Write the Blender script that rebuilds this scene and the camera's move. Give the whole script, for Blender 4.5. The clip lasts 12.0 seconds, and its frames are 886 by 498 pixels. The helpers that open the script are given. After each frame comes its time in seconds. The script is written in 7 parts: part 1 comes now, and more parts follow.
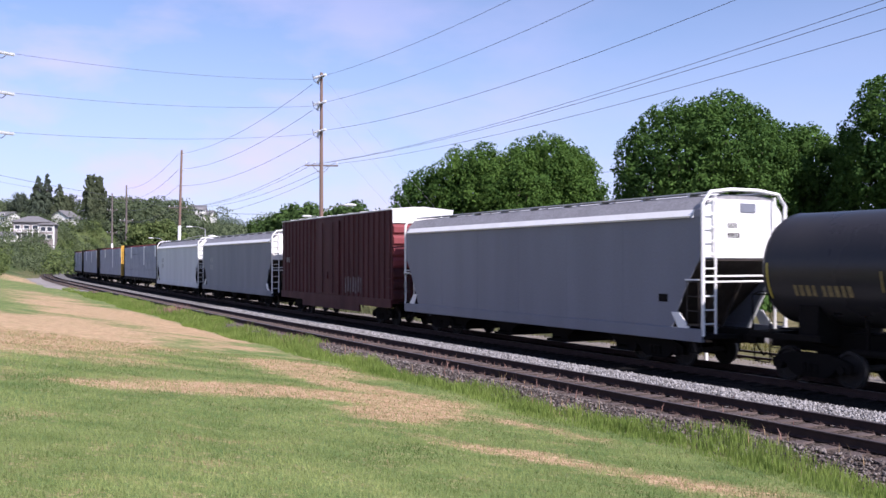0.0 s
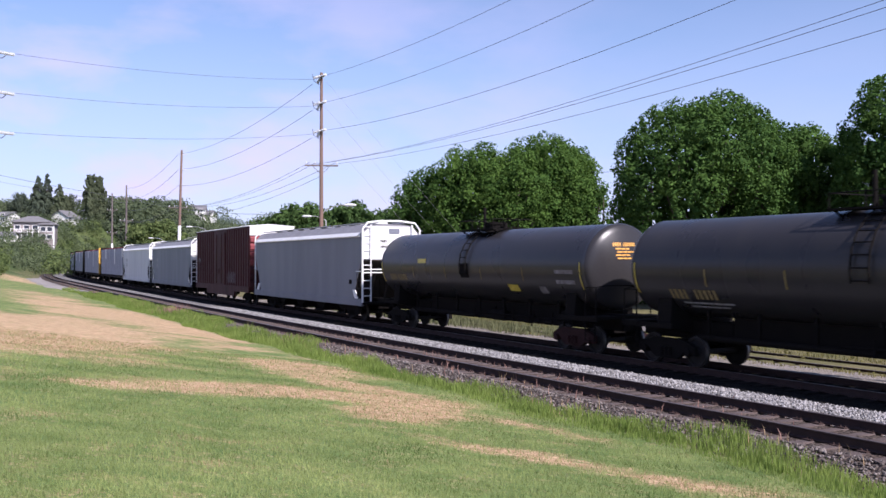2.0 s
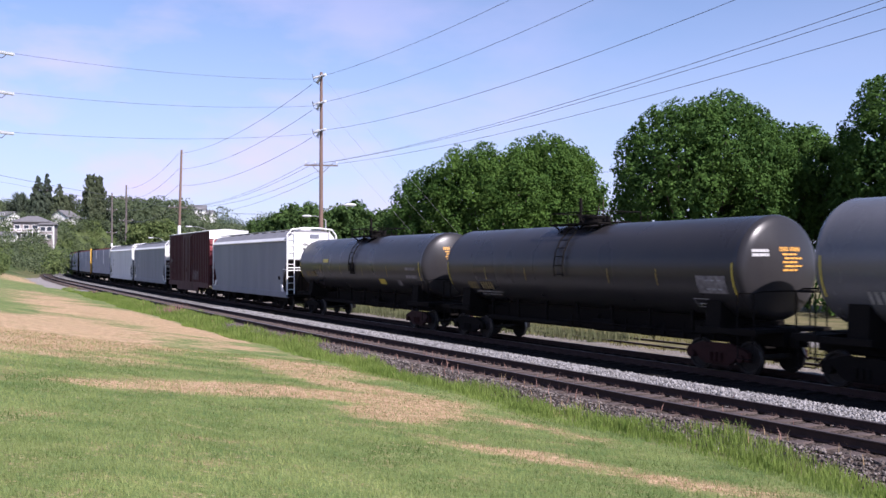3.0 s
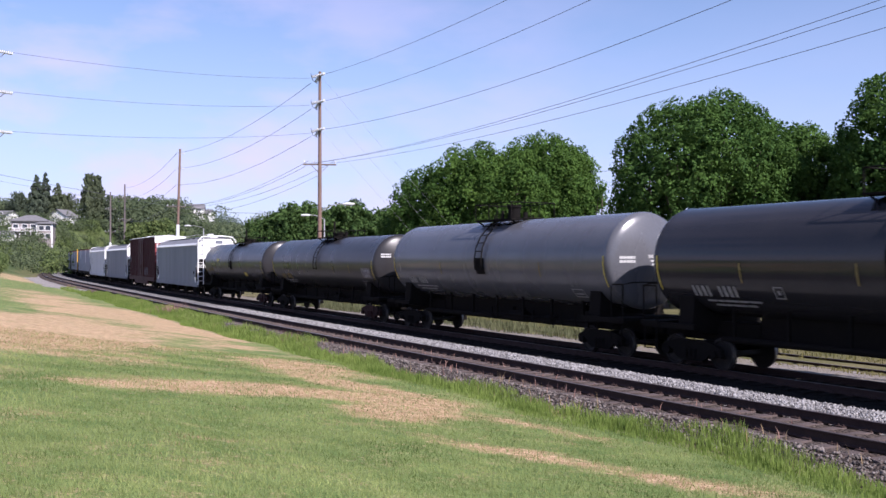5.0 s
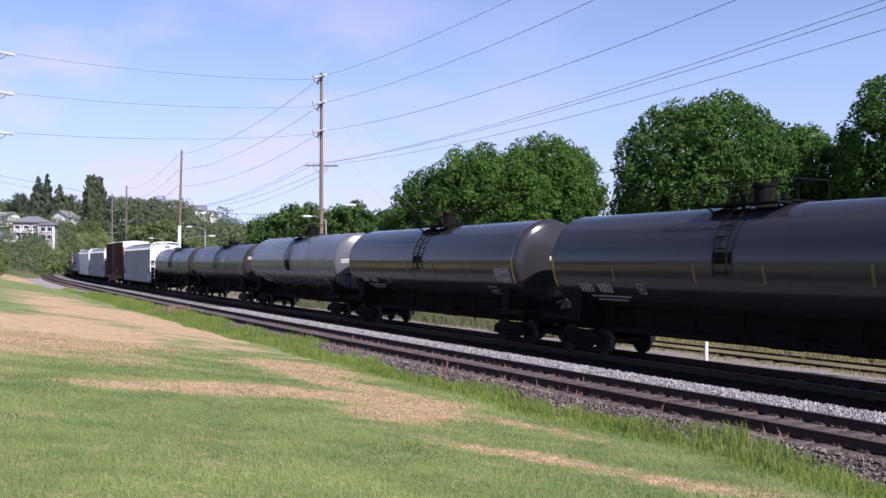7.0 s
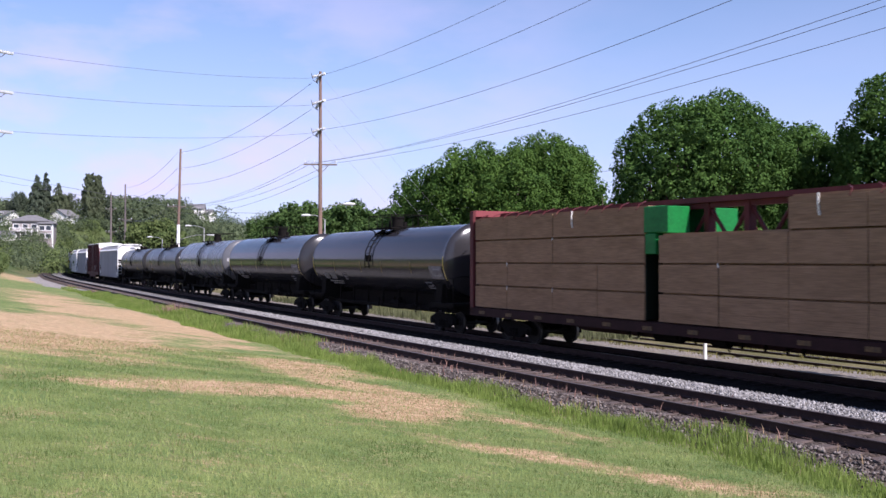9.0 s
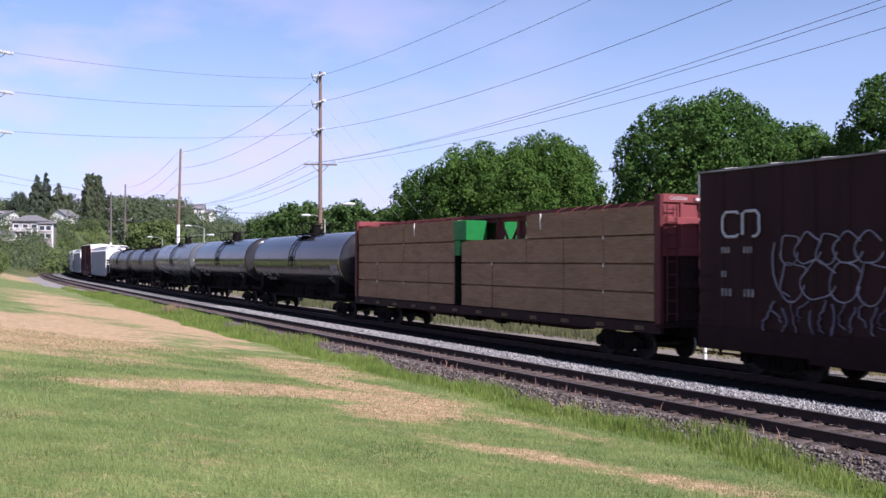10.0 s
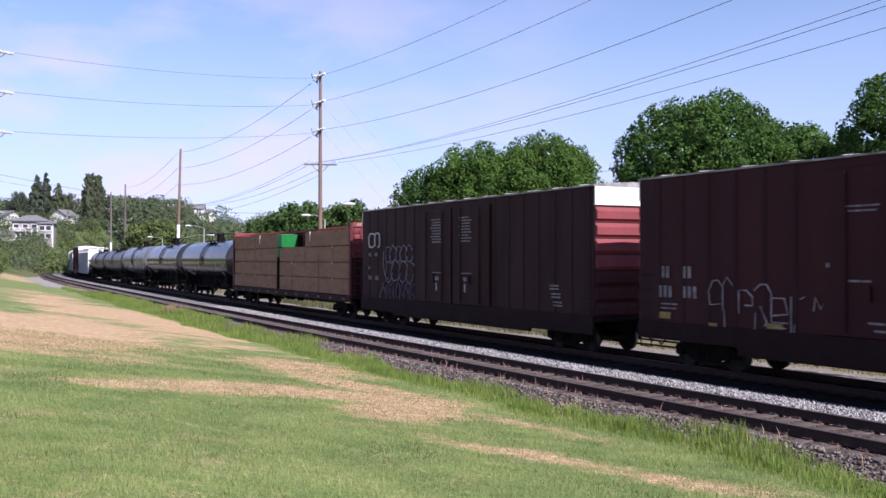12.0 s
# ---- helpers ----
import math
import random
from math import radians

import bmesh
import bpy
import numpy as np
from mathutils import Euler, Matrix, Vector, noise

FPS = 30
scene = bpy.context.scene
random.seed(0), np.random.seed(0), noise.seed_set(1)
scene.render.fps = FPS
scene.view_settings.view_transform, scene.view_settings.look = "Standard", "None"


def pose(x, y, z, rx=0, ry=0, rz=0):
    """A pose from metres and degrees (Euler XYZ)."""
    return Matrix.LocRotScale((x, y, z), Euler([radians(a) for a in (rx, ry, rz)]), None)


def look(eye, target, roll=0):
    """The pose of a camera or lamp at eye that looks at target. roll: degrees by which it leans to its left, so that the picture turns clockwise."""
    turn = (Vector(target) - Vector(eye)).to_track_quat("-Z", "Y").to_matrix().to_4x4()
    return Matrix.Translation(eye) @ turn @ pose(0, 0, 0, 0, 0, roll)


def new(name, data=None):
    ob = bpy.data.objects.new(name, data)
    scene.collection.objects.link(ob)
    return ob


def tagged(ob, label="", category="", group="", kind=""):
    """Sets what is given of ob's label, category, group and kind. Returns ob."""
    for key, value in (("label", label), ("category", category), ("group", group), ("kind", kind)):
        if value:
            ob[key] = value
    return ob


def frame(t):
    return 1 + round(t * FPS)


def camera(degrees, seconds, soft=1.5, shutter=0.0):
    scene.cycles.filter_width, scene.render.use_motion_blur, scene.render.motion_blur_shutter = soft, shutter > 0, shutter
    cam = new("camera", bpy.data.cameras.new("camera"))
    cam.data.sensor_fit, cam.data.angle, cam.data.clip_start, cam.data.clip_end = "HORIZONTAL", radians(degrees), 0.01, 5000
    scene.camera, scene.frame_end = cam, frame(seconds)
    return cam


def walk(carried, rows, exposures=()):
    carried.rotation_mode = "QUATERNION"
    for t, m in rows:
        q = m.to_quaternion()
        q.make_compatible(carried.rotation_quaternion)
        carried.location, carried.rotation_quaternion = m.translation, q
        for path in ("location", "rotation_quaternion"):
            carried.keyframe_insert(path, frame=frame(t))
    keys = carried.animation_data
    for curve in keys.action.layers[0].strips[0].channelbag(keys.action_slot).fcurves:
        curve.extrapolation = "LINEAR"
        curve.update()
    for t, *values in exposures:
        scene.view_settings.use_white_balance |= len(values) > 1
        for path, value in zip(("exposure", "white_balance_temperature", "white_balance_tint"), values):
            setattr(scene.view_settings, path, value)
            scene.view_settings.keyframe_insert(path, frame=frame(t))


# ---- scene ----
# ---------------------------------------------------------------- camera
cam = camera(49.5, 12.0, soft=1.5, shutter=0.2)
EYE = 2.671
PITCH = 0.66
# hand tremor of the tripod head: time, sideways and upward part of a degree
TREMOR = ((0.0, -0.06, 0.06), (0.5, -0.06, 0.06), (1.0, 0.0, 0.0), (1.5, -0.05, 0.05), (2.0, -0.06, 0.06), (2.5, -0.06, 0.06),
          (3.0, -0.05, 0.05), (5.0, 0.03, 0.0), (5.5, 0.0, 0.0), (6.0, 0.0, 0.0), (6.5, -0.06, 0.06), (7.0, -0.06, 0.07),
          (9.0, 0.0, 0.0), (9.5, 0.0, 0.0), (10.5, 0.0, 0.0), (11.0, -0.01, 0.01), (12.0, 0.0, 0.0))
walk(cam, [(t, pose(0, 0, EYE, 90 + PITCH + up, 0, -side)) for t, side, up in TREMOR],
     exposures=((0.0, 0.66, 6100, 25), (11.0, 0.67, 6100, 25), (12.0, 0.75, 6100, 25)))

# ---------------------------------------------------------------- light
SUN_EL, SUN_AZ = 42.0, 310.5     # degrees; azimuth counted from +x towards +y
world = bpy.data.worlds.new("sky")
scene.world = world
world.use_nodes = True
wn, wl = world.node_tree.nodes, world.node_tree.links
bg = wn["Background"]
sky = wn.new("ShaderNodeTexSky")
sky.sky_type, sky.sun_disc = "NISHITA", False
sky.sun_elevation, sky.sun_rotation = radians(SUN_EL), radians(90 - SUN_AZ)
sky.air_density, sky.dust_density, sky.ozone_density = 1.0, 0.15, 3.5
wc = wn.new("ShaderNodeTexCoord")
wm = wn.new("ShaderNodeMapping")
wm.inputs["Scale"].default_value = (1.6, 1.6, 4.2)
wl.new(wc.outputs["Generated"], wm.inputs["Vector"])
wz = wn.new("ShaderNodeTexNoise")
wz.inputs["Scale"].default_value, wz.inputs["Detail"].default_value, wz.inputs["Roughness"].default_value = 3.1, 6, 0.52
wl.new(wm.outputs["Vector"], wz.inputs["Vector"])
wr = wn.new("ShaderNodeMapRange")
wr.inputs["From Min"].default_value, wr.inputs["From Max"].default_value = 0.43, 0.64
wr.inputs["To Max"].default_value = 0.58
wl.new(wz.outputs["Fac"], wr.inputs["Value"])
wx = wn.new("ShaderNodeMix")
wx.data_type = "RGBA"
wx.inputs["B"].default_value = (6.0, 5.4, 7.3, 1)
# the cloud is thin on one side of the sky and thickens over the hill
wq = wn.new("ShaderNodeSeparateXYZ")
wl.new(wc.outputs["Generated"], wq.inputs["Vector"])
wg = wn.new("ShaderNodeMapRange")
wg.inputs["From Min"].default_value, wg.inputs["From Max"].default_value = 0.22, -0.3
wg.inputs["To Min"].default_value, wg.inputs["To Max"].default_value = 0.1, 1.5
wl.new(wq.outputs["X"], wg.inputs["Value"])
wk = wn.new("ShaderNodeMath")
wk.operation = "MULTIPLY"
wl.new(wr.outputs["Result"], wk.inputs[0]), wl.new(wg.outputs["Result"], wk.inputs[1])
wv = wn.new("ShaderNodeMapRange")        # and thins out upwards
wv.inputs["From Min"].default_value, wv.inputs["From Max"].default_value = 0.1, 0.3
wv.inputs["To Min"].default_value, wv.inputs["To Max"].default_value = 1.0, 0.4
wl.new(wq.outputs["Z"], wv.inputs["Value"])
wu = wn.new("ShaderNodeMath")
wu.operation, wu.use_clamp = "MULTIPLY", True
wl.new(wk.outputs[0], wu.inputs[0]), wl.new(wv.outputs["Result"], wu.inputs[1])
wl.new(wu.outputs[0], wx.inputs["Factor"])
# pale haze lies all round above the horizon
ws = wn.new("ShaderNodeSeparateXYZ")
wl.new(wc.outputs["Generated"], ws.inputs["Vector"])
wh = wn.new("ShaderNodeMapRange")
wh.inputs["From Min"].default_value, wh.inputs["From Max"].default_value = 0.0, 0.29
wh.inputs["To Min"].default_value, wh.inputs["To Max"].default_value = 0.75, 0.0
wl.new(ws.outputs["Z"], wh.inputs["Value"])
wb = wn.new("ShaderNodeMix")
wb.data_type = "RGBA"
wb.inputs["B"].default_value = (4.0, 4.6, 6.9, 1)
wl.new(wh.outputs["Result"], wb.inputs["Factor"])
wl.new(sky.outputs["Color"], wb.inputs["A"])
wl.new(wb.outputs["Result"], wx.inputs["A"])
wl.new(wx.outputs["Result"], bg.inputs["Color"])
bg.inputs["Strength"].default_value = 0.092

sun = new("sun", bpy.data.lights.new("sun", "SUN"))
sun.data.energy, sun.data.angle, sun.data.color = 5.0, radians(0.55), (1.0, 0.955, 0.88)
_a, _e = radians(SUN_AZ), radians(SUN_EL)
sun.matrix_world = look((30 * math.cos(_a), 30 * math.sin(_a), 40), (30 * math.cos(_a) - math.cos(_a) * math.cos(_e), 30 * math.sin(_a) - math.sin(_a) * math.cos(_e), 40 - math.sin(_e)))


# ---------------------------------------------------------------- materials
def mat(name, base, rough=0.7, metal=0.0, alt=None, scale=3.0, amount=0.5, fine=40.0, bump=0.15, streak=1.0, spec=0.5, dist=0.01,
        grain=0.2, island=0.0, coat=0.0, along=1.0):
    """A painted, weathered or natural surface: a coarse mottling from base to alt, a fine grain, and relief."""
    m = bpy.data.materials.new(name)
    m.use_nodes = True
    n, l = m.node_tree.nodes, m.node_tree.links
    b = n["Principled BSDF"]
    b.inputs["Metallic"].default_value = metal
    b.inputs["Specular IOR Level"].default_value = spec
    b.inputs["Coat Weight"].default_value = coat
    tc = n.new("ShaderNodeTexCoord")
    mp = n.new("ShaderNodeMapping")
    mp.inputs["Scale"].default_value = (1, 1, 1 / streak)
    l.new(tc.outputs["Object"], mp.inputs["Vector"])
    big = n.new("ShaderNodeTexNoise")
    big.inputs["Scale"].default_value, big.inputs["Detail"].default_value = scale, 6
    l.new(mp.outputs["Vector"], big.inputs["Vector"])
    small = n.new("ShaderNodeTexNoise")
    small.inputs["Scale"].default_value, small.inputs["Detail"].default_value = fine, 4
    ma = n.new("ShaderNodeMapping")
    ma.inputs["Scale"].default_value = (1 / along, 1, 1)
    l.new(tc.outputs["Object"], ma.inputs["Vector"]), l.new(ma.outputs["Vector"], small.inputs["Vector"])
    alt = alt or tuple(c * 0.6 for c in base)
    r1 = n.new("ShaderNodeMapRange")
    r1.inputs["From Min"].default_value, r1.inputs["From Max"].default_value = 0.35, 0.68
    r1.inputs["To Max"].default_value = amount
    l.new(big.outputs["Fac"], r1.inputs["Value"])
    m1 = n.new("ShaderNodeMix")
    m1.data_type = "RGBA"
    m1.inputs["A"].default_value, m1.inputs["B"].default_value = (*base, 1), (*alt, 1)
    l.new(r1.outputs["Result"], m1.inputs["Factor"])
    r2 = n.new("ShaderNodeMapRange")
    r2.inputs["From Min"].default_value, r2.inputs["From Max"].default_value = 0.3, 0.7
    r2.inputs["To Min"].default_value, r2.inputs["To Max"].default_value = 1 - grain, 1 + grain
    l.new(small.outputs["Fac"], r2.inputs["Value"])
    last = r2.outputs["Result"]
    if island:
        geo = n.new("ShaderNodeNewGeometry")
        r3 = n.new("ShaderNodeMapRange")
        r3.inputs["To Min"].default_value, r3.inputs["To Max"].default_value = 1 - island, 1 + island
        l.new(geo.outputs["Random Per Island"], r3.inputs["Value"])
        mu = n.new("ShaderNodeMath")
        mu.operation = "MULTIPLY"
        l.new(last, mu.inputs[0]), l.new(r3.outputs["Result"], mu.inputs[1])
        last = mu.outputs[0]
    m2 = n.new("ShaderNodeVectorMath")
    m2.operation = "SCALE"
    l.new(m1.outputs["Result"], m2.inputs[0]), l.new(last, m2.inputs["Scale"])
    l.new(m2.outputs["Vector"], b.inputs["Base Color"])
    r4 = n.new("ShaderNodeMapRange")
    r4.inputs["To Min"].default_value, r4.inputs["To Max"].default_value = max(0.05, rough - 0.12), min(1, rough + 0.12)
    l.new(big.outputs["Fac"], r4.inputs["Value"]), l.new(r4.outputs["Result"], b.inputs["Roughness"])
    if bump:
        bp = n.new("ShaderNodeBump")
        bp.inputs["Strength"].default_value, bp.inputs["Distance"].default_value = bump, dist
        l.new(small.outputs["Fac"], bp.inputs["Height"]), l.new(bp.outputs["Normal"], b.inputs["Normal"])
    return m


def leaf_mat(name, base, alt, trans=0.35, single=0.55, patch=0.5, scale=0.45):
    m = bpy.data.materials.new(name)
    m.use_nodes = True
    n, l = m.node_tree.nodes, m.node_tree.links
    b = n["Principled BSDF"]
    b.inputs["Roughness"].default_value, b.inputs["Specular IOR Level"].default_value = 0.75, 0.12
    geo = n.new("ShaderNodeNewGeometry")
    tc = n.new("ShaderNodeTexCoord")
    nz = n.new("ShaderNodeTexNoise")
    nz.inputs["Scale"].default_value = scale
    l.new(tc.outputs["Object"], nz.inputs["Vector"])
    ad = n.new("ShaderNodeMath")
    ad.operation = "MULTIPLY_ADD"
    ad.inputs[1].default_value = single
    sub = n.new("ShaderNodeMapRange")
    sub.inputs["From Min"].default_value, sub.inputs["From Max"].default_value = 0.3, 0.7
    sub.inputs["To Max"].default_value = patch
    l.new(nz.outputs["Fac"], sub.inputs["Value"])
    l.new(geo.outputs["Random Per Island"], ad.inputs[0]), l.new(sub.outputs["Result"], ad.inputs[2])
    mx = n.new("ShaderNodeMix")
    mx.data_type = "RGBA"
    mx.inputs["A"].default_value, mx.inputs["B"].default_value = (*base, 1), (*alt, 1)
    l.new(ad.outputs[0], mx.inputs["Factor"])
    l.new(mx.outputs["Result"], b.inputs["Base Color"])
    tr = n.new("ShaderNodeBsdfTranslucent")
    l.new(mx.outputs["Result"], tr.inputs["Color"])
    ms = n.new("ShaderNodeMixShader")
    ms.inputs["Fac"].default_value = trans
    l.new(b.outputs["BSDF"], ms.inputs[1]), l.new(tr.outputs["BSDF"], ms.inputs[2])
    l.new(ms.outputs["Shader"], n["Material Output"].inputs["Surface"])
    return m


TANK_BLACK = mat("tank_black_paint", (0.0245, 0.0238, 0.027), 0.17, alt=(0.031, 0.029, 0.03), scale=0.9, fine=14, bump=0.012, streak=4, amount=0.6, spec=0.42, grain=0.06)
TANK_DULL = mat("tank_sooty_black_paint", (0.026, 0.025, 0.0275), 0.3, alt=(0.036, 0.0335, 0.033), scale=0.9, fine=14, bump=0.02, streak=4, amount=0.7, spec=0.27, grain=0.06)
TANK_GREY = mat("tank_grey_paint", (0.105, 0.107, 0.118), 0.26, alt=(0.08, 0.08, 0.088), scale=0.9, fine=14, bump=0.04, streak=4, grain=0.06)
BOX_RED = mat("boxcar_brown_red_paint", (0.068, 0.0178, 0.0202), 0.6, alt=(0.042, 0.0145, 0.0158), scale=1.2, fine=18, bump=0.06, streak=5, amount=0.8, spec=0.15, grain=0.06)
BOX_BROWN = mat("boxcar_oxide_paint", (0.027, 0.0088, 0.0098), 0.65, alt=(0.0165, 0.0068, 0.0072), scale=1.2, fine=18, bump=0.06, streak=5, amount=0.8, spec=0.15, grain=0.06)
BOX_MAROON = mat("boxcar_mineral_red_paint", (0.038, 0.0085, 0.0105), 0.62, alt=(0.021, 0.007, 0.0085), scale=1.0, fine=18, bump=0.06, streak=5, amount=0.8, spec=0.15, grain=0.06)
# brighter copy of the body red, standing for sun on the ends
END_RED_LIT = mat("boxcar_end_paint_lit", (0.21, 0.05, 0.055), 0.65, alt=(0.15, 0.04, 0.042), spec=0.2, scale=1.5, fine=20, bump=0.06, streak=4, grain=0.06)
WHITE = mat("white_paint", (0.78, 0.78, 0.76), 0.5, alt=(0.6, 0.59, 0.56), scale=1.4, fine=20, bump=0.03, streak=4, grain=0.06)
GALV = mat("galvanised_roof", (0.6, 0.6, 0.6), 0.5, alt=(0.42, 0.41, 0.4), scale=2, fine=25, bump=0.05, grain=0.06)
HOPPER = mat("hopper_grey_paint", (0.155, 0.168, 0.205), 0.55, alt=(0.125, 0.134, 0.16), scale=0.8, fine=16, bump=0.03, streak=5, grain=0.06)
HOPPER_W = mat("hopper_pale_paint", (0.55, 0.56, 0.58), 0.5, alt=(0.42, 0.43, 0.45), scale=0.8, fine=16, bump=0.03, streak=5, grain=0.06)
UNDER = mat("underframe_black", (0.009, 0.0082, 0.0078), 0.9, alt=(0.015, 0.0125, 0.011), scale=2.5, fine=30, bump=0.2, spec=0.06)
WHEEL = mat("wheel_steel", (0.018, 0.0145, 0.013), 0.8, 0.1, alt=(0.01, 0.0085, 0.008), scale=4, fine=30, bump=0.1)
TREAD = mat("wheel_tread_worn_steel", (0.16, 0.15, 0.14), 0.5, 0.8, scale=4, fine=50, bump=0.02)
SPRING_RED = mat("truck_rust_red", (0.03, 0.0095, 0.0085), 0.8, alt=(0.015, 0.0075, 0.007), spec=0.2, scale=4, bump=0.2)
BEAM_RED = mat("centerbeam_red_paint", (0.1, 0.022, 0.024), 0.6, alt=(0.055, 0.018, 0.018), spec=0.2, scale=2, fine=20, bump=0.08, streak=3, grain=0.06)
# grime of the deck, and shade painted on the lower bulkheads
BEAM_DARK = mat("grimy_shaded_beam_paint", (0.03, 0.0115, 0.0115), 0.8, alt=(0.014, 0.0095, 0.009), scale=2, fine=20, bump=0.08, spec=0.2)
DECK_YELLOW = mat("soot_covered_yellow_tape", (0.15, 0.085, 0.024), 0.7, alt=(0.03, 0.02, 0.014), amount=0.9, scale=4, bump=0)
SCRAWL = mat("smeared_spray_paint", (0.13, 0.12, 0.16), 0.75, alt=(0.04, 0.035, 0.05), amount=0.9, scale=3, bump=0)
DULL_YELLOW = mat("grimy_yellow_tape", (0.26, 0.19, 0.05), 0.6, alt=(0.1, 0.075, 0.035), scale=5, bump=0)
BEAM_YELLOW = mat("centerbeam_yellow_paint", (0.62, 0.36, 0.05), 0.55, scale=2, fine=20, bump=0.05)
LUMBER = mat("sawn_board_stack", (0.255, 0.163, 0.099), 0.85, alt=(0.185, 0.117, 0.07), scale=1.1, fine=34, bump=0.25, island=0.14, spec=0.15, grain=0.2, along=14.0, streak=0.3, amount=0.6)
GREEN_WRAP = mat("green_lumber_wrap", (0.004, 0.15, 0.032), 0.5, alt=(0.003, 0.1, 0.022), spec=0.2, scale=3, fine=12, bump=0.25)
GAP_SHADE = mat("gap_shade_black", (0.005, 0.009, 0.006), 0.6, alt=(0.008, 0.011, 0.008), scale=3, fine=12, bump=0.2, spec=0.2)
GREY_WRAP = mat("grey_lumber_wrap", (0.26, 0.28, 0.36), 0.5, alt=(0.17, 0.18, 0.24), scale=1.1, fine=10, bump=0.2, island=0.12)
WHITE_WRAP = mat("white_lumber_wrap", (0.8, 0.8, 0.8), 0.45, scale=2, amount=0.2, fine=10, bump=0.2)
STRAP = mat("pale_strap", (0.7, 0.68, 0.62), 0.6, bump=0)
YELLOW = mat("yellow_reflective_tape", (0.6, 0.47, 0.06), 0.45, scale=6, bump=0)
DECAL = mat("white_stencil_paint", (0.5, 0.5, 0.49), 0.6, alt=(0.4, 0.39, 0.38), scale=7, bump=0)
STENCIL_PALE = mat("pale_stencil_paint", (0.3, 0.3, 0.29), 0.65, alt=(0.17, 0.165, 0.16), amount=0.8, scale=6, bump=0)
DECAL_Y = mat("yellow_stencil_paint", (0.24, 0.18, 0.07), 0.65, alt=(0.1, 0.075, 0.035), scale=7, bump=0)
DECAL_O = mat("orange_stencil_paint", (0.72, 0.36, 0.06), 0.6, scale=7, bump=0)
STENCIL_DIM = mat("worn_stencil_paint", (0.22, 0.205, 0.205), 0.7, alt=(0.08, 0.07, 0.07), amount=0.9, scale=5, bump=0)
ROOF_DIM = mat("weathered_galvanised_roof", (0.3, 0.29, 0.28), 0.6, alt=(0.1, 0.08, 0.075), amount=0.9, scale=2.2, fine=25, bump=0.05)
PLACARD = mat("pale_placard", (0.3, 0.3, 0.31), 0.6, scale=7, bump=0)
SPRAY_BLUE = mat("pale_spray_paint", (0.25, 0.24, 0.28), 0.75, alt=(0.1, 0.09, 0.115), amount=0.9, scale=3, bump=0)
SPRAY_WHITE = mat("grey_spray_paint", (0.36, 0.34, 0.345), 0.75, alt=(0.1, 0.085, 0.09), amount=0.9, scale=3, bump=0)
RAIL = mat("rusty_rail", (0.05, 0.03, 0.026), 0.85, alt=(0.026, 0.019, 0.018), spec=0.2, scale=5, bump=0.25)
RAIL_TOP = mat("worn_rail_head", (0.2, 0.17, 0.16), 0.45, 0.7, alt=(0.11, 0.08, 0.07), scale=2, bump=0.05)
TIE = mat("weathered_tie_timber", (0.088, 0.064, 0.056), 0.9, alt=(0.045, 0.034, 0.031), scale=3, fine=30, bump=0.6, dist=0.02)
# main track ties, their colour lowered for the train's shadow
TIE_SHADED = mat("shaded_tie_timber", (0.017, 0.0145, 0.013), 0.9, alt=(0.01, 0.009, 0.0085), spec=0.1, scale=3, fine=30, bump=0.6, dist=0.02)
POLE = mat("pole_timber", (0.2, 0.13, 0.1), 0.9, alt=(0.12, 0.095, 0.085), spec=0.2, scale=2, fine=40, bump=0.4, streak=8)
POLE_GREY = mat("grey_pole_timber", (0.17, 0.145, 0.135), 0.9, alt=(0.1, 0.088, 0.08), spec=0.2, scale=2, fine=40, bump=0.4, streak=8)
WIRE = mat("weathered_cable", (0.11, 0.11, 0.13), 0.6, 0.3, bump=0)
GUY = mat("galvanised_guy_wire", (0.45, 0.45, 0.46), 0.45, 0.6, bump=0)
PORCELAIN = mat("glazed_insulator", (0.62, 0.64, 0.66), 0.25, alt=(0.5, 0.52, 0.55), bump=0)
LAMP_GREY = mat("lamp_arm_metal", (0.5, 0.5, 0.5), 0.45, 0.5, bump=0)
LAMP_HEAD = mat("lamp_head_white", (0.75, 0.75, 0.74), 0.4, bump=0)
BARK = mat("bark", (0.1, 0.078, 0.06), 0.95, alt=(0.055, 0.045, 0.036), scale=4, fine=20, bump=0.8, dist=0.05, streak=3)
LEAF = leaf_mat("broad_leaf", (0.02, 0.058, 0.0135), (0.085, 0.16, 0.033), 0.32)
LEAF2 = leaf_mat("bright_broad_leaf", (0.023, 0.064, 0.013), (0.1, 0.178, 0.034), 0.32)
# distance haze is mixed into the needle, hill and ridge leaf colours
LEAF_DARK = leaf_mat("hazed_conifer_needles", (0.055, 0.076, 0.055), (0.1, 0.125, 0.08), 0.25)
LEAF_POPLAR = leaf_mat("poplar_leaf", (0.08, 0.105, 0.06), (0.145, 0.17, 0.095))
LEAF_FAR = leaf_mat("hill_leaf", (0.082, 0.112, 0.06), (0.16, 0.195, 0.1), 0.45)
LEAF_RIDGE = leaf_mat("hazed_ridge_leaf", (0.1, 0.135, 0.11), (0.16, 0.2, 0.155), 0.45)
LEAF_HILL = leaf_mat("hazed_dark_hill_leaf", (0.07, 0.098, 0.055), (0.13, 0.165, 0.085), 0.45)
BUSH = leaf_mat("bush_leaf", (0.065, 0.105, 0.034), (0.18, 0.225, 0.08), 0.42)
GRASS_TALL = leaf_mat("tall_grass_blade", (0.125, 0.205, 0.038), (0.3, 0.375, 0.1), 0.5)
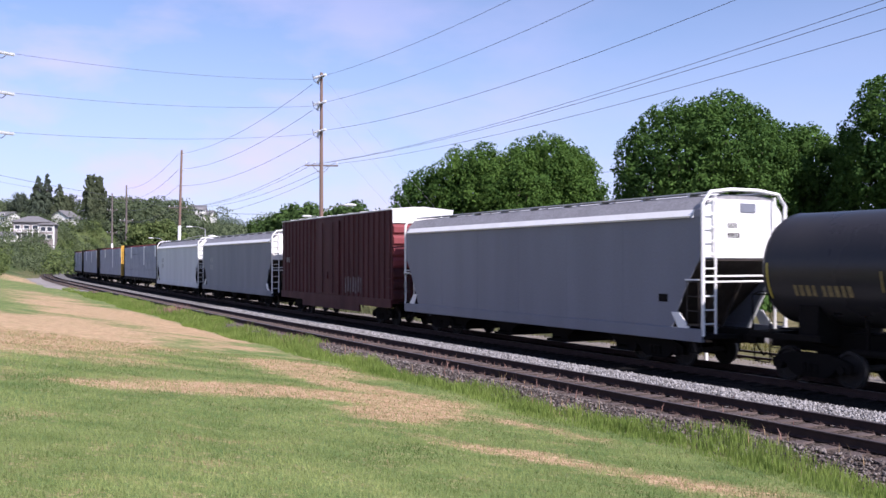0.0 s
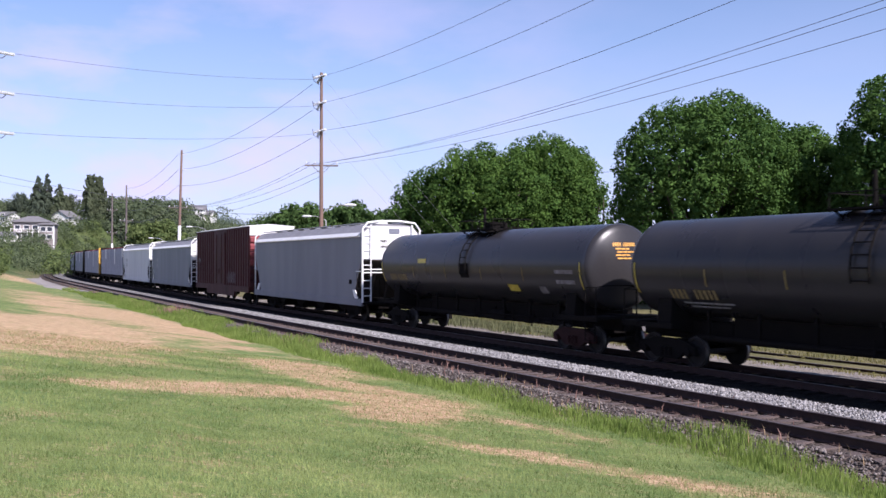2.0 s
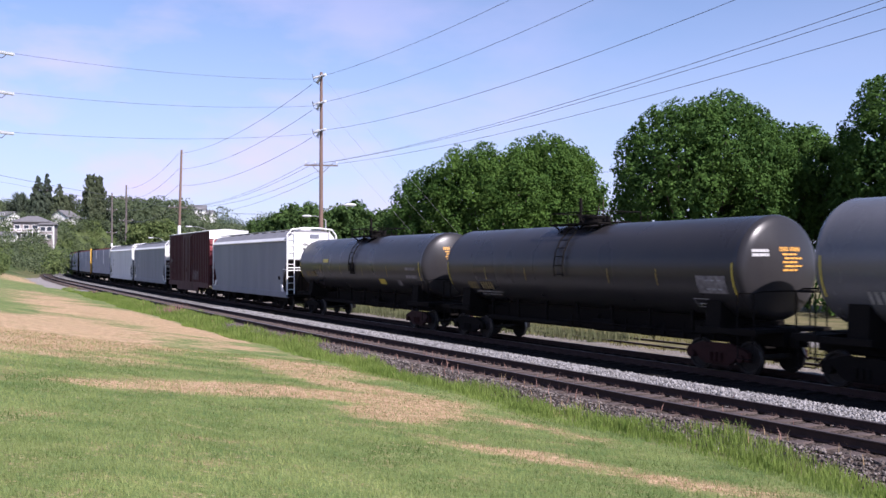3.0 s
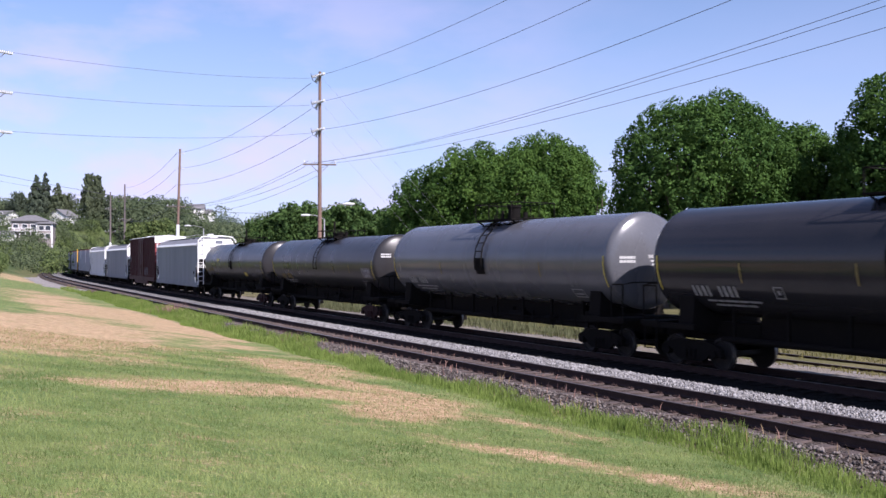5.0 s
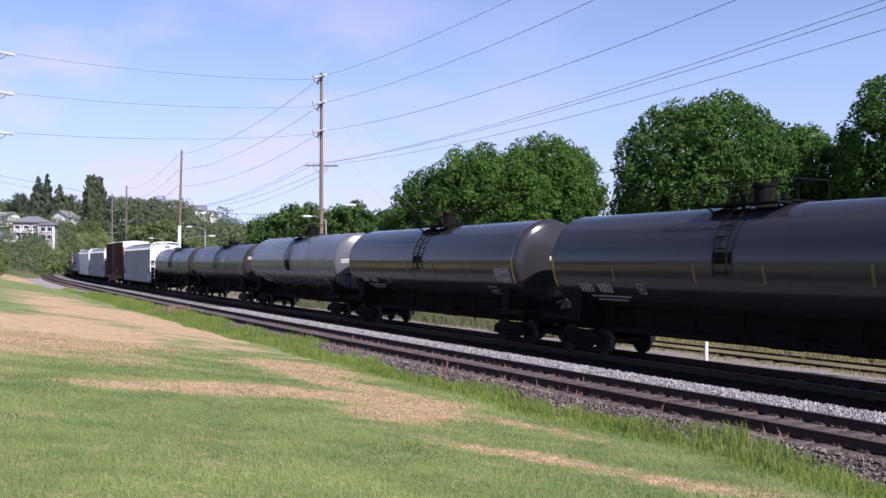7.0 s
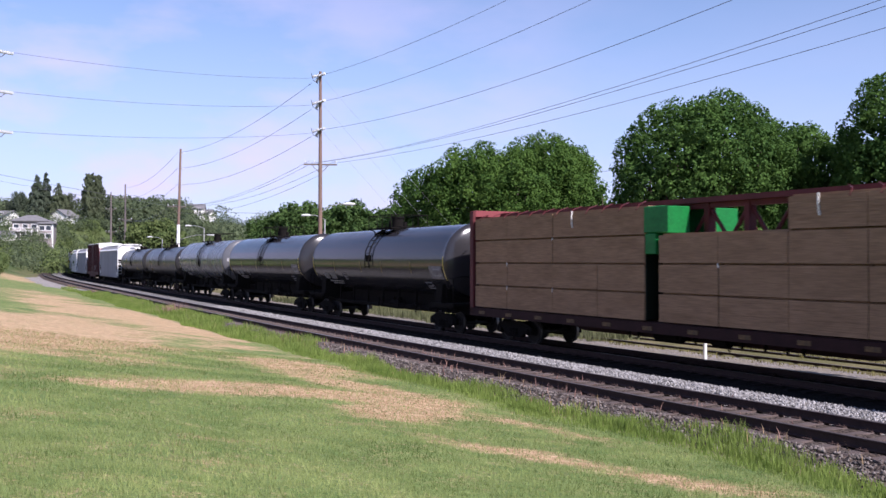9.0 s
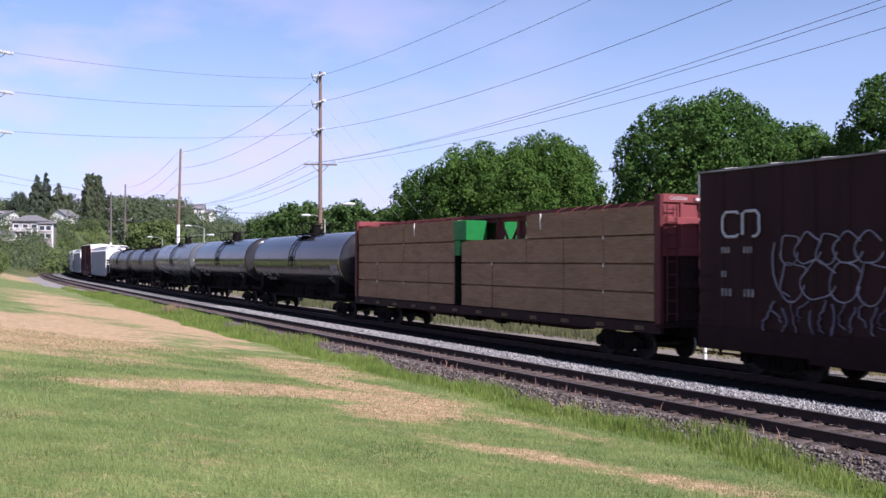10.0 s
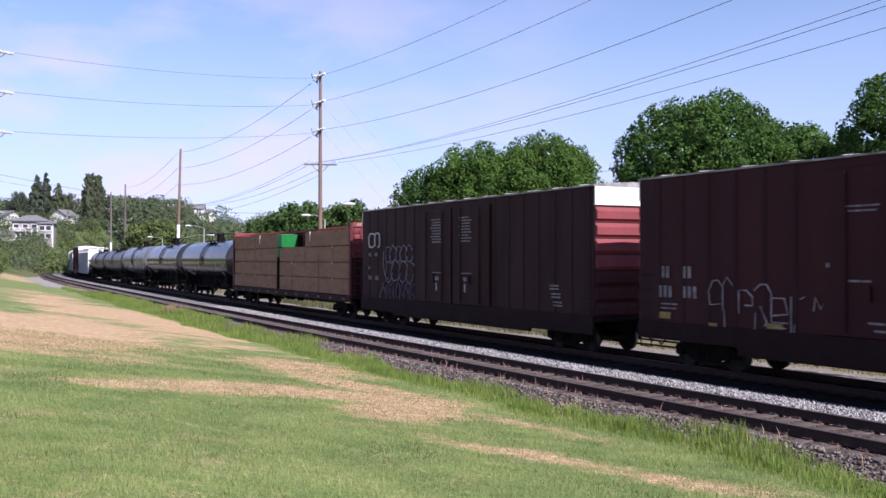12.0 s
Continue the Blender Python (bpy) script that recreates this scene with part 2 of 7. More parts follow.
GRASS_DRY = leaf_mat("dry_grass_blade", (0.29, 0.2, 0.108), (0.43, 0.315, 0.18), 0.3)
GRASS_PINK = leaf_mat("pink_seed_head", (0.22, 0.12, 0.1), (0.4, 0.25, 0.2), 0.3)
GRASS_YEL = leaf_mat("yellow_green_grass", (0.115, 0.115, 0.036), (0.25, 0.22, 0.085), 0.35)
WEED = leaf_mat("dull_weed_blade", (0.075, 0.09, 0.042), (0.19, 0.195, 0.1), 0.35)
TURF = leaf_mat("mown_grass_blade", (0.075, 0.13, 0.034), (0.36, 0.41, 0.15), 0.4, 0.36, 0.72, 0.7)
STONE_BROWN = mat("dirty_ballast_stone", (0.16, 0.138, 0.124), 0.9, alt=(0.06, 0.05, 0.045), spec=0.2, scale=6, bump=0.3, island=0.6)
STONE = mat("ballast_stone", (0.26, 0.252, 0.246), 0.9, alt=(0.1, 0.096, 0.094), spec=0.2, scale=6, bump=0.3, island=0.6)
HOUSE_WHITE = mat("white_clapboard", (0.74, 0.73, 0.7), 0.7, alt=(0.6, 0.59, 0.57), scale=0.5, fine=6, bump=0.1)
HOUSE_TAN = mat("tan_clapboard", (0.27, 0.235, 0.225), 0.7, alt=(0.22, 0.19, 0.185), scale=0.5, fine=6, bump=0.1)
HOUSE_GREY = mat("grey_clapboard", (0.42, 0.42, 0.43), 0.7, scale=0.5, fine=6, bump=0.1)
ROOF = mat("grey_shingle_roof", (0.16, 0.155, 0.16), 0.9, alt=(0.1, 0.1, 0.1), scale=1, fine=8, bump=0.3)
GLASS = mat("dark_window_glass", (0.03, 0.035, 0.045), 0.08, scale=1, bump=0, spec=0.8)


# ---------------------------------------------------------------- mesh helpers
def box(bm, x0, x1, y0, y1, z0, z1, bevel=0.0):
    v = [bm.verts.new((x, y, z)) for z in (z0, z1) for y in (y0, y1) for x in (x0, x1)]
    f = [bm.faces.new([v[i] for i in q]) for q in ((0, 2, 3, 1), (4, 5, 7, 6), (0, 1, 5, 4), (2, 6, 7, 3), (0, 4, 6, 2), (1, 3, 7, 5))]
    if bevel:
        bmesh.ops.bevel(bm, geom=list({e for q in f for e in q.edges}), offset=bevel, segments=1, affect="EDGES")
    return v


def rod(bm, p, q, r, n=8, r2=None):
    p, q = Vector(p), Vector(q)
    d = (q - p).normalized()
    u = d.orthogonal().normalized()
    w = d.cross(u)
    rings = []
    for c, rr in ((p, r), (q, r if r2 is None else r2)):
        rings.append([bm.verts.new(c + rr * (math.cos(2 * math.pi * i / n) * u + math.sin(2 * math.pi * i / n) * w)) for i in range(n)])
    for i in range(n):
        bm.faces.new((rings[0][i], rings[0][(i + 1) % n], rings[1][(i + 1) % n], rings[1][i]))
    bm.faces.new(rings[0][::-1]), bm.faces.new(rings[1])


def tube(bm, pts, r, n=6):
    """A bent rod through the points."""
    pts = [Vector(p) for p in pts]
    rings = []
    u = None
    for i, p in enumerate(pts):
        d = (pts[min(i + 1, len(pts) - 1)] - pts[max(i - 1, 0)]).normalized()
        u = d.orthogonal().normalized() if u is None else (u - d * u.dot(d)).normalized()
        w = d.cross(u)
        rr = r[i] if isinstance(r, (list, tuple)) else r
        rings.append([bm.verts.new(p + rr * (math.cos(2 * math.pi * k / n) * u + math.sin(2 * math.pi * k / n) * w)) for k in range(n)])
    for a, b in zip(rings, rings[1:]):
        for k in range(n):
            bm.faces.new((a[k], a[(k + 1) % n], b[(k + 1) % n], b[k]))
    bm.faces.new(rings[0][::-1]), bm.faces.new(rings[-1])


def prism(bm, outline, axis, a, b):
    """An outline of (p, q) pairs pushed along an axis from a to b: x -> (y, z), y -> (x, z), z -> (x, y)."""
    def at(p, q, s):
        return {"x": (s, p, q), "y": (p, s, q), "z": (p, q, s)}[axis]
    lo = [bm.verts.new(at(p, q, a)) for p, q in outline]
    hi = [bm.verts.new(at(p, q, b)) for p, q in outline]
    n = len(outline)
    bm.faces.new(lo), bm.faces.new(hi[::-1])
    for i in range(n):
        bm.faces.new((lo[i], hi[i], hi[(i + 1) % n], lo[(i + 1) % n]))


def lathe_x(bm, rings, n=40, cz=0.0, cap=True):
    """Rings of (x, radius) turned round an axis along x at height cz."""
    rows = [[bm.verts.new((x, r * math.cos(2 * math.pi * k / n), cz + r * math.sin(2 * math.pi * k / n))) for k in range(n)] for x, r in rings]
    for a, b in zip(rows, rows[1:]):
        for k in range(n):
            bm.faces.new((a[k], b[k], b[(k + 1) % n], a[(k + 1) % n]))
    if cap:
        bm.faces.new(rows[0]), bm.faces.new(rows[-1][::-1])


def mesh_of(bm, name, material, smooth=False):
    bmesh.ops.recalc_face_normals(bm, faces=bm.faces)
    me = bpy.data.meshes.new(name)
    bm.to_mesh(me)
    bm.free()
    for m in (material if isinstance(material, (list, tuple)) else (material,)):
        me.materials.append(m)
    if smooth:
        me.shade_smooth()
    return me


def part(name, bm, material, parent, label="", smooth=False, at=None, angle=None):
    """One mesh object under a thing or a part; bm may be a finished mesh that is shared."""
    me = bm if isinstance(bm, bpy.types.Mesh) else mesh_of(bm, name, material, smooth)
    if angle:
        me.shade_smooth()
        me.set_sharp_from_angle(angle=radians(angle))
    ob = new(name, me)
    ob.parent = parent
    if at is not None:
        ob.matrix_basis = at
    if label:
        ob["label"] = label
    return ob


def B():
    return bmesh.new()


def raw_mesh(name, verts, faces, material, smooth=False):
    me = bpy.data.meshes.new(name)
    me.from_pydata(verts, [], faces)
    me.materials.append(material)
    if smooth:
        me.shade_smooth()
    return me


# ---------------------------------------------------------------- the line of the tracks
K_AT = [0, 30, 60, 90, 120, 150, 180, 210, 240, 270, 300, 330, 600]
K = [-0.00073, -0.0006, -0.00041, -0.00012, -0.00006, -0.00061, -0.00104, -0.00076, -0.0007, -0.003, -0.006, -0.006, -0.006]
LINE0 = (17.021, 9.504, 2.074)
NEAR = 5.76        # the near track, to the left of the train's track
NEAR_DZ = -0.11
MAIN_DZ = -0.25     # rail heads of the train's track
_s = np.arange(0.0, 601.0)
_k = np.interp(_s, K_AT, K)
_h = LINE0[2] + np.concatenate([[0], np.cumsum((_k[1:] + _k[:-1]) / 2)])
_x = LINE0[0] + np.concatenate([[0], np.cumsum((np.cos(_h[1:]) + np.cos(_h[:-1])) / 2)])
_y = LINE0[1] + np.concatenate([[0], np.cumsum((np.sin(_h[1:]) + np.sin(_h[:-1])) / 2)])


def line(s, lat=0.0):
    """Place and heading on the line at s metres, lat metres to the left of the train's track."""
    s = np.asarray(s, float)
    h = np.interp(s, _s, _h)
    x, y = np.interp(s, _s, _x), np.interp(s, _s, _y)
    back = np.minimum(s, 0)
    x, y = x + back * np.cos(h), y + back * np.sin(h)
    return x - lat * np.sin(h), y + lat * np.cos(h), h


_bs = np.concatenate([np.arange(-200, 0, 2.0), np.arange(0, 600, 2.0)])
_bx, _by, _bh = line(_bs)


def lateral(x, y):
    """How far left of the train's track a point lies, and how far along."""
    x, y = np.atleast_1d(x).astype(float), np.atleast_1d(y).astype(float)
    lat, lon = np.empty_like(x), np.empty_like(x)
    for i in range(0, len(x), 4000):
        dx, dy = x[i:i + 4000, None] - _bx, y[i:i + 4000, None] - _by
        j = np.argmin(dx * dx + dy * dy, axis=1)
        k = np.arange(len(j))
        c, s = np.cos(_bh[j]), np.sin(_bh[j])
        lat[i:i + 4000] = -dx[k, j] * s + dy[k, j] * c
        lon[i:i + 4000] = _bs[j] + dx[k, j] * c + dy[k, j] * s
    return lat, lon


def smooth(a, b, v):
    t = np.clip((np.asarray(v, float) - a) / (b - a), 0, 1)
    return t * t * (3 - 2 * t)


L_AT = [-400, -60, -12, -9.5, -7.2, -4.6, -3.0, -1.75, 1.75, 4.4, 7.2, 7.7, 8.3, 9.5, 15.0, 19.7, 26.0, 34.0, 400]
L_Z = [-0.75, -0.75, -0.7, -0.68, -0.64, -0.64, -0.64, -0.5, -0.5, -0.42, -0.34, -0.47, -0.46, -0.3, 0.36, 1.05, 1.6, 1.75, 1.75]


def ground_z(x, y):
    x, y = np.atleast_1d(x).astype(float), np.atleast_1d(y).astype(float)
    lat, lon = lateral(x, y)
    z = np.interp(lat, L_AT, L_Z)
    d = y
    # the hill beyond the bend, kept clear of the line
    u = x / np.maximum(y, 1)
    left = smooth(0.0, -0.12, u) * (y > 0)
    rise = (0.8 + 0.2 * smooth(-0.205, -0.24, u)) * np.interp(d, [0, 130, 170, 230, 297, 345, 420, 560, 900, 3000], [0, 0, 1.0, 3.2, 7.2, 15.0, 19.5, 25.5, 28, 28])
    rise = rise * (1 - 0.2 * smooth(-0.29, -0.235, u) * smooth(380, 440, d))
    clear = np.where(lat > 0, smooth(8, 17, lat), smooth(-7, -20, lat))
    return z + rise * left * clear


def np_mesh(name, verts, faces, material, smooth_shade=False):
    verts, faces = np.asarray(verts, np.float32), np.asarray(faces, np.int32)
    me = bpy.data.meshes.new(name)
    me.vertices.add(len(verts))
    me.vertices.foreach_set("co", verts.ravel())
    me.loops.add(faces.size)
    me.loops.foreach_set("vertex_index", faces.ravel())
    me.polygons.add(len(faces))
    me.polygons.foreach_set("loop_start", np.arange(0, faces.size, faces.shape[1], dtype=np.int32))
    me.update(calc_edges=True)
    me.validate()
    me.materials.append(material)
    if smooth_shade:
        me.shade_smooth()
    return me


def fbm(x, y, scale, seed=0.0):
    return np.array([noise.fractal(Vector((a * scale + seed, b * scale - seed, seed)), 1.0, 2.0, 4) for a, b in zip(x, y)])


# ---------------------------------------------------------------- ground
def ground_material():
    m = bpy.data.materials.new("lawn_and_field")
    m.use_nodes = True
    n, l = m.node_tree.nodes, m.node_tree.links
    b = n["Principled BSDF"]
    b.inputs["Roughness"].default_value, b.inputs["Specular IOR Level"].default_value = 0.9, 0.15
    tc = n.new("ShaderNodeTexCoord")

    def nz(scale, detail=5, stretch=(1, 1, 1)):
        mp = n.new("ShaderNodeMapping")
        mp.inputs["Scale"].default_value = stretch
        l.new(tc.outputs["Object"], mp.inputs["Vector"])
        t = n.new("ShaderNodeTexNoise")
        t.inputs["Scale"].default_value, t.inputs["Detail"].default_value = scale, detail
        l.new(mp.outputs["Vector"], t.inputs["Vector"])
        return t.outputs["Fac"]

    def rng(v, a, c, lo=0.0, hi=1.0):
        r = n.new("ShaderNodeMapRange")
        r.inputs["From Min"].default_value, r.inputs["From Max"].default_value = a, c
        r.inputs["To Min"].default_value, r.inputs["To Max"].default_value = lo, hi
        l.new(v, r.inputs["Value"])
        return r.outputs["Result"]

    def mix(f, a, c):
        x = n.new("ShaderNodeMix")
        x.data_type = "RGBA"
        for k, v in (("Factor", f), ("A", a), ("B", c)):
            if isinstance(v, tuple):
                x.inputs[k].default_value = (*v, 1)
            else:
                l.new(v, x.inputs[k])
        return x.outputs["Result"]

    def attr(name):
        a = n.new("ShaderNodeAttribute")
        a.attribute_name = name
        return a.outputs["Fac"]

    green = mix(rng(nz(0.8, 6, (1.0, 1.3, 1)), 0.35, 0.65), (0.092, 0.155, 0.042), (0.18, 0.232, 0.074))
    green = mix(rng(nz(1.3, 5, (0.9, 1.5, 1)), 0.4, 0.7, 0, 0.45), green, (0.19, 0.22, 0.078))
    green = mix(rng(nz(7.0), 0.4, 0.7, 0, 0.45), green, (0.09, 0.15, 0.035))
    straw = mix(rng(nz(4.0, 4, (0.9, 1.3, 1)), 0.35, 0.65), (0.58, 0.4, 0.245), (0.36, 0.24, 0.135))
    straw = mix(rng(nz(9.0), 0.45, 0.75, 0, 0.5), straw, (0.2, 0.19, 0.075))
    wild = mix(rng(nz(0.6), 0.35, 0.65), (0.1, 0.1, 0.04), (0.195, 0.163, 0.085))
    def add(a, c, k):
        x = n.new("ShaderNodeMath")
        x.operation = "MULTIPLY_ADD"
        x.inputs[1].default_value = k
        l.new(c, x.inputs[0]), l.new(a, x.inputs[2])
        return x.outputs[0]

    ragged = add(add(add(attr("dry"), rng(nz(1.6, 4, (1.0, 1.4, 1)), 0.2, 0.8, -1, 1), 0.42), rng(nz(6.0, 4, (0.9, 1.3, 1)), 0.2, 0.8, -1, 1), 0.45), rng(nz(24.0, 3), 0.2, 0.8, -1, 1), 0.5)
    lawn = mix(rng(ragged, 0.1, 0.95), green, straw)
    col = mix(attr("wild"), lawn, wild)
    scrub = mix(rng(nz(0.12), 0.35, 0.65), (0.055, 0.085, 0.028), (0.1, 0.125, 0.045))
    col = mix(attr("scrub"), col, scrub)
    sc = n.new("ShaderNodeVectorMath")
    sc.operation = "SCALE"
    l.new(col, sc.inputs[0]), l.new(add(rng(nz(55.0, 3), 0.25, 0.75, 0.35, 1.4), rng(nz(17.0, 4), 0.25, 0.75, -0.3, 0.6), 0.5), sc.inputs["Scale"])
    l.new(sc.outputs["Vector"], b.inputs["Base Color"])
    bp = n.new("ShaderNodeBump")
    bp.inputs["Strength"].default_value, bp.inputs["Distance"].default_value = 0.7, 0.03
    l.new(nz(38.0, 3), bp.inputs["Height"]), l.new(bp.outputs["Normal"], b.inputs["Normal"])
    return m


# parched stretches of lawn: centre x, y, half length, half width, turn in degrees, strength
DRY = ((-12.6, 29.5, 11.5, 3.7, 108, 1.45), (-15.0, 47.0, 19.0, 3.8, -54, 1.25), (-27.0, 66.0, 17.0, 2.8, -58, 0.75), (-2.8, 18.4, 3.1, 1.3, 20, 1.3),
       (-0.6, 17.8, 2.4, 0.95, 78, 1.35), (-3.9, 25.0, 2.6, 2.2, -30, 0.85), (-1.9, 21.4, 3.2, 0.8, -48, 1.05), (-5.2, 16.2, 1.2, 0.6, 10, 0.65),
       (1.1, 13.25, 1.45, 0.55, -24, 1.25), (1.5, 17.3, 1.8, 0.5, -50, 0.85), (2.9, 12.1, 1.5, 0.7, -40, 0.5), (-62.5, 141.0, 28.0, 2.6, -60, 1.3))


def dryness(x, y):
    x, y = np.asarray(x, float), np.asarray(y, float)
    v = np.zeros_like(x)
    for cx, cy, a, b, turn, w in DRY:
        c, s = math.cos(radians(turn)), math.sin(radians(turn))
        p, q = ((x - cx) * c + (y - cy) * s) / a, (-(x - cx) * s + (y - cy) * c) / b
        v = np.maximum(v, w * (1.35 - np.hypot(p, q)))
    wob = np.zeros_like(x)
    near = (np.abs(x) < 90) & (y > 0) & (y < 190)
    wob[near] = 0.5 * fbm(x[near], y[near], 0.35, 3.1) + 0.35 * fbm(x[near], y[near] * 2.2, 0.9, 7.7)
    lat, _ = lateral(x, y)
    return np.clip((v + wob - 0.12) * 1.5, 0, 1) * smooth(8.6, 9.2, lat)


def build_ground():
    xs = np.unique(np.concatenate([[-3000, -2000, -1400, -1000, -800], np.arange(-640, -132, 12), np.arange(-132, -60, 3.0), np.arange(-60, -30, 1.2), np.arange(-30, 18, 0.38),
                                   np.arange(18, 60, 2.0), np.arange(60, 300, 20), [400, 700, 1200, 2000, 3000]]))
    ys = np.unique(np.concatenate([[-3000, -1200, -500, -200, -80, -30, -12, -5], np.arange(-2, 48, 0.38), np.arange(48, 110, 1.2),
                                   np.arange(110, 260, 4), np.arange(260, 700, 12), [760, 900, 1200, 1800, 3000]]))
    gx, gy = np.meshgrid(xs, ys)
    x, y = gx.ravel(), gy.ravel()
    lat, lon = lateral(x, y)
    z = ground_z(x, y)
    bed = (lat > -4.9) & (lat < 7.75)
    z = np.where(bed, z - 0.16, z)
    near = (np.abs(x) < 60) & (y > -5) & (y < 110) & (lat > 8.6)
    z[near] += 0.05 * fbm(x[near], y[near], 0.25, 1.7)
    nx, ny = len(xs), len(ys)
    i = (np.arange(ny - 1)[:, None] * nx + np.arange(nx - 1)[None, :]).ravel()
    me = np_mesh("ground", np.stack([x, y, z], 1), np.stack([i, i + 1, i + nx + 1, i + nx], 1), ground_material(), True)
    for name, v in (("dry", dryness(x, y)), ("wild", np.clip(1 - smooth(7.9, 8.5, lat) + smooth(165, 190, np.hypot(x, y)), 0, 1))):
        a = me.attributes.new(name, "FLOAT", "POINT")
        a.data.foreach_set("value", v.astype(np.float32))
    a = me.attributes.new("scrub", "FLOAT", "POINT")
    a.data.foreach_set("value", (smooth(165, 185, np.hypot(x, y)) * (np.abs(lat - 3) > 7)).astype(np.float32))
    tagged(new("ground", me), "mown lawn with parched straw-coloured patches sloping to the tracks", "lawn", kind="structure")


build_ground()


def gravel_material(name, pale, dark, soil, soil_amount):
    m = bpy.data.materials.new(name)
    m.use_nodes = True
    n, l = m.node_tree.nodes, m.node_tree.links
    b = n["Principled BSDF"]
    b.inputs["Roughness"].default_value, b.inputs["Specular IOR Level"].default_value = 0.95, 0.12
    tc = n.new("ShaderNodeTexCoord")
    vo = n.new("ShaderNodeTexVoronoi")
    vo.inputs["Scale"].default_value = 17.0
    l.new(tc.outputs["Object"], vo.inputs["Vector"])
    m1 = n.new("ShaderNodeMix")
    m1.data_type = "RGBA"
    m1.inputs["A"].default_value, m1.inputs["B"].default_value = (*pale, 1), (*dark, 1)
    sp = n.new("ShaderNodeSeparateColor")
    l.new(vo.outputs["Color"], sp.inputs["Color"]), l.new(sp.outputs["Red"], m1.inputs["Factor"])
    nz = n.new("ShaderNodeTexNoise")
    nz.inputs["Scale"].default_value, nz.inputs["Detail"].default_value = 1.3, 6
    l.new(tc.outputs["Object"], nz.inputs["Vector"])
    r = n.new("ShaderNodeMapRange")
    r.inputs["From Min"].default_value, r.inputs["From Max"].default_value = 0.35, 0.65
    r.inputs["To Max"].default_value = soil_amount
    l.new(nz.outputs["Fac"], r.inputs["Value"])
    m2 = n.new("ShaderNodeMix")
    m2.data_type = "RGBA"
    m2.inputs["B"].default_value = (*soil, 1)
    l.new(r.outputs["Result"], m2.inputs["Factor"]), l.new(m1.outputs["Result"], m2.inputs["A"])
    l.new(m2.outputs["Result"], b.inputs["Base Color"])
    bp = n.new("ShaderNodeBump")
    bp.inputs["Strength"].default_value, bp.inputs["Distance"].default_value = 1.0, 0.05
    bp.invert = True
    l.new(vo.outputs["Distance"], bp.inputs["Height"]), l.new(bp.outputs["Normal"], b.inputs["Normal"])
    return m


FRESH = gravel_material("fresh_pale_ballast", (0.29, 0.28, 0.272), (0.11, 0.105, 0.1), (0.17, 0.155, 0.14), 0.4)
# main bed carries the train's shadow in its near-black colour
BED_SHADED = gravel_material("shaded_dark_ballast", (0.014, 0.013, 0.012), (0.007, 0.0065, 0.006), (0.009, 0.008, 0.007), 0.6)
DIRTY = gravel_material("soil_choked_ballast", (0.12, 0.098, 0.084), (0.045, 0.035, 0.03), (0.07, 0.052, 0.042), 0.9)
GREYISH = gravel_material("sunlit_worn_ballast", (0.3, 0.27, 0.25), (0.16, 0.14, 0.125), (0.22, 0.19, 0.14), 0.8)

BED_AT = [-5.0, -2.6, -1.5, 1.6, 2.2, 3.2, 4.5, 4.9, 7.1, 7.5, 7.9]
BED_Z = [-0.66, -0.56, -0.455, -0.455, -0.42, -0.335, -0.31, -0.305, -0.305, -0.4, -0.52]


def bed_strip(name, a, b, material, label, s1=330.0):
    ss = np.concatenate([np.arange(-12, 60, 0.25), np.arange(60, 140, 0.8), np.arange(140, s1, 4.0)])
    ll = np.linspace(a, b, max(4, int((b - a) / 0.16)))
    g_s, g_l = np.meshgrid(ss, ll, indexing="ij")
    x, y, _ = line(g_s.ravel(), g_l.ravel())
    z = np.interp(g_l.ravel(), BED_AT, BED_Z) + 0.022 * fbm(x, y, 2.3, 5.0) + np.random.RandomState(4).uniform(-0.012, 0.012, len(x))
    z = np.where((g_l.ravel() == ll[0]) | (g_l.ravel() == ll[-1]), z - 0.02, z)
    n = len(ll)
    i = (np.arange(len(ss) - 1)[:, None] * n + np.arange(n - 1)[None, :]).ravel()
    me = np_mesh(name, np.stack([x, y, z], 1), np.stack([i, i + n, i + n + 1, i + 1], 1), material, True)
    return tagged(new(name, me), label, "ballast", kind="structure")


bed_strip("ballast_far", -5.0, -1.5, GREYISH, "worn grey ballast shoulder behind the main track")
bed_strip("ballast_main", -1.5, 2.5, BED_SHADED, "ballast under the main track darkened for the train's shadow")
bed_strip("ballast_between", 2.5, 4.95, FRESH, "fresh pale grey ballast between two tracks")
bed_strip("ballast_siding", 4.95, 7.9, DIRTY, "brown soil-choked ballast of the old siding")


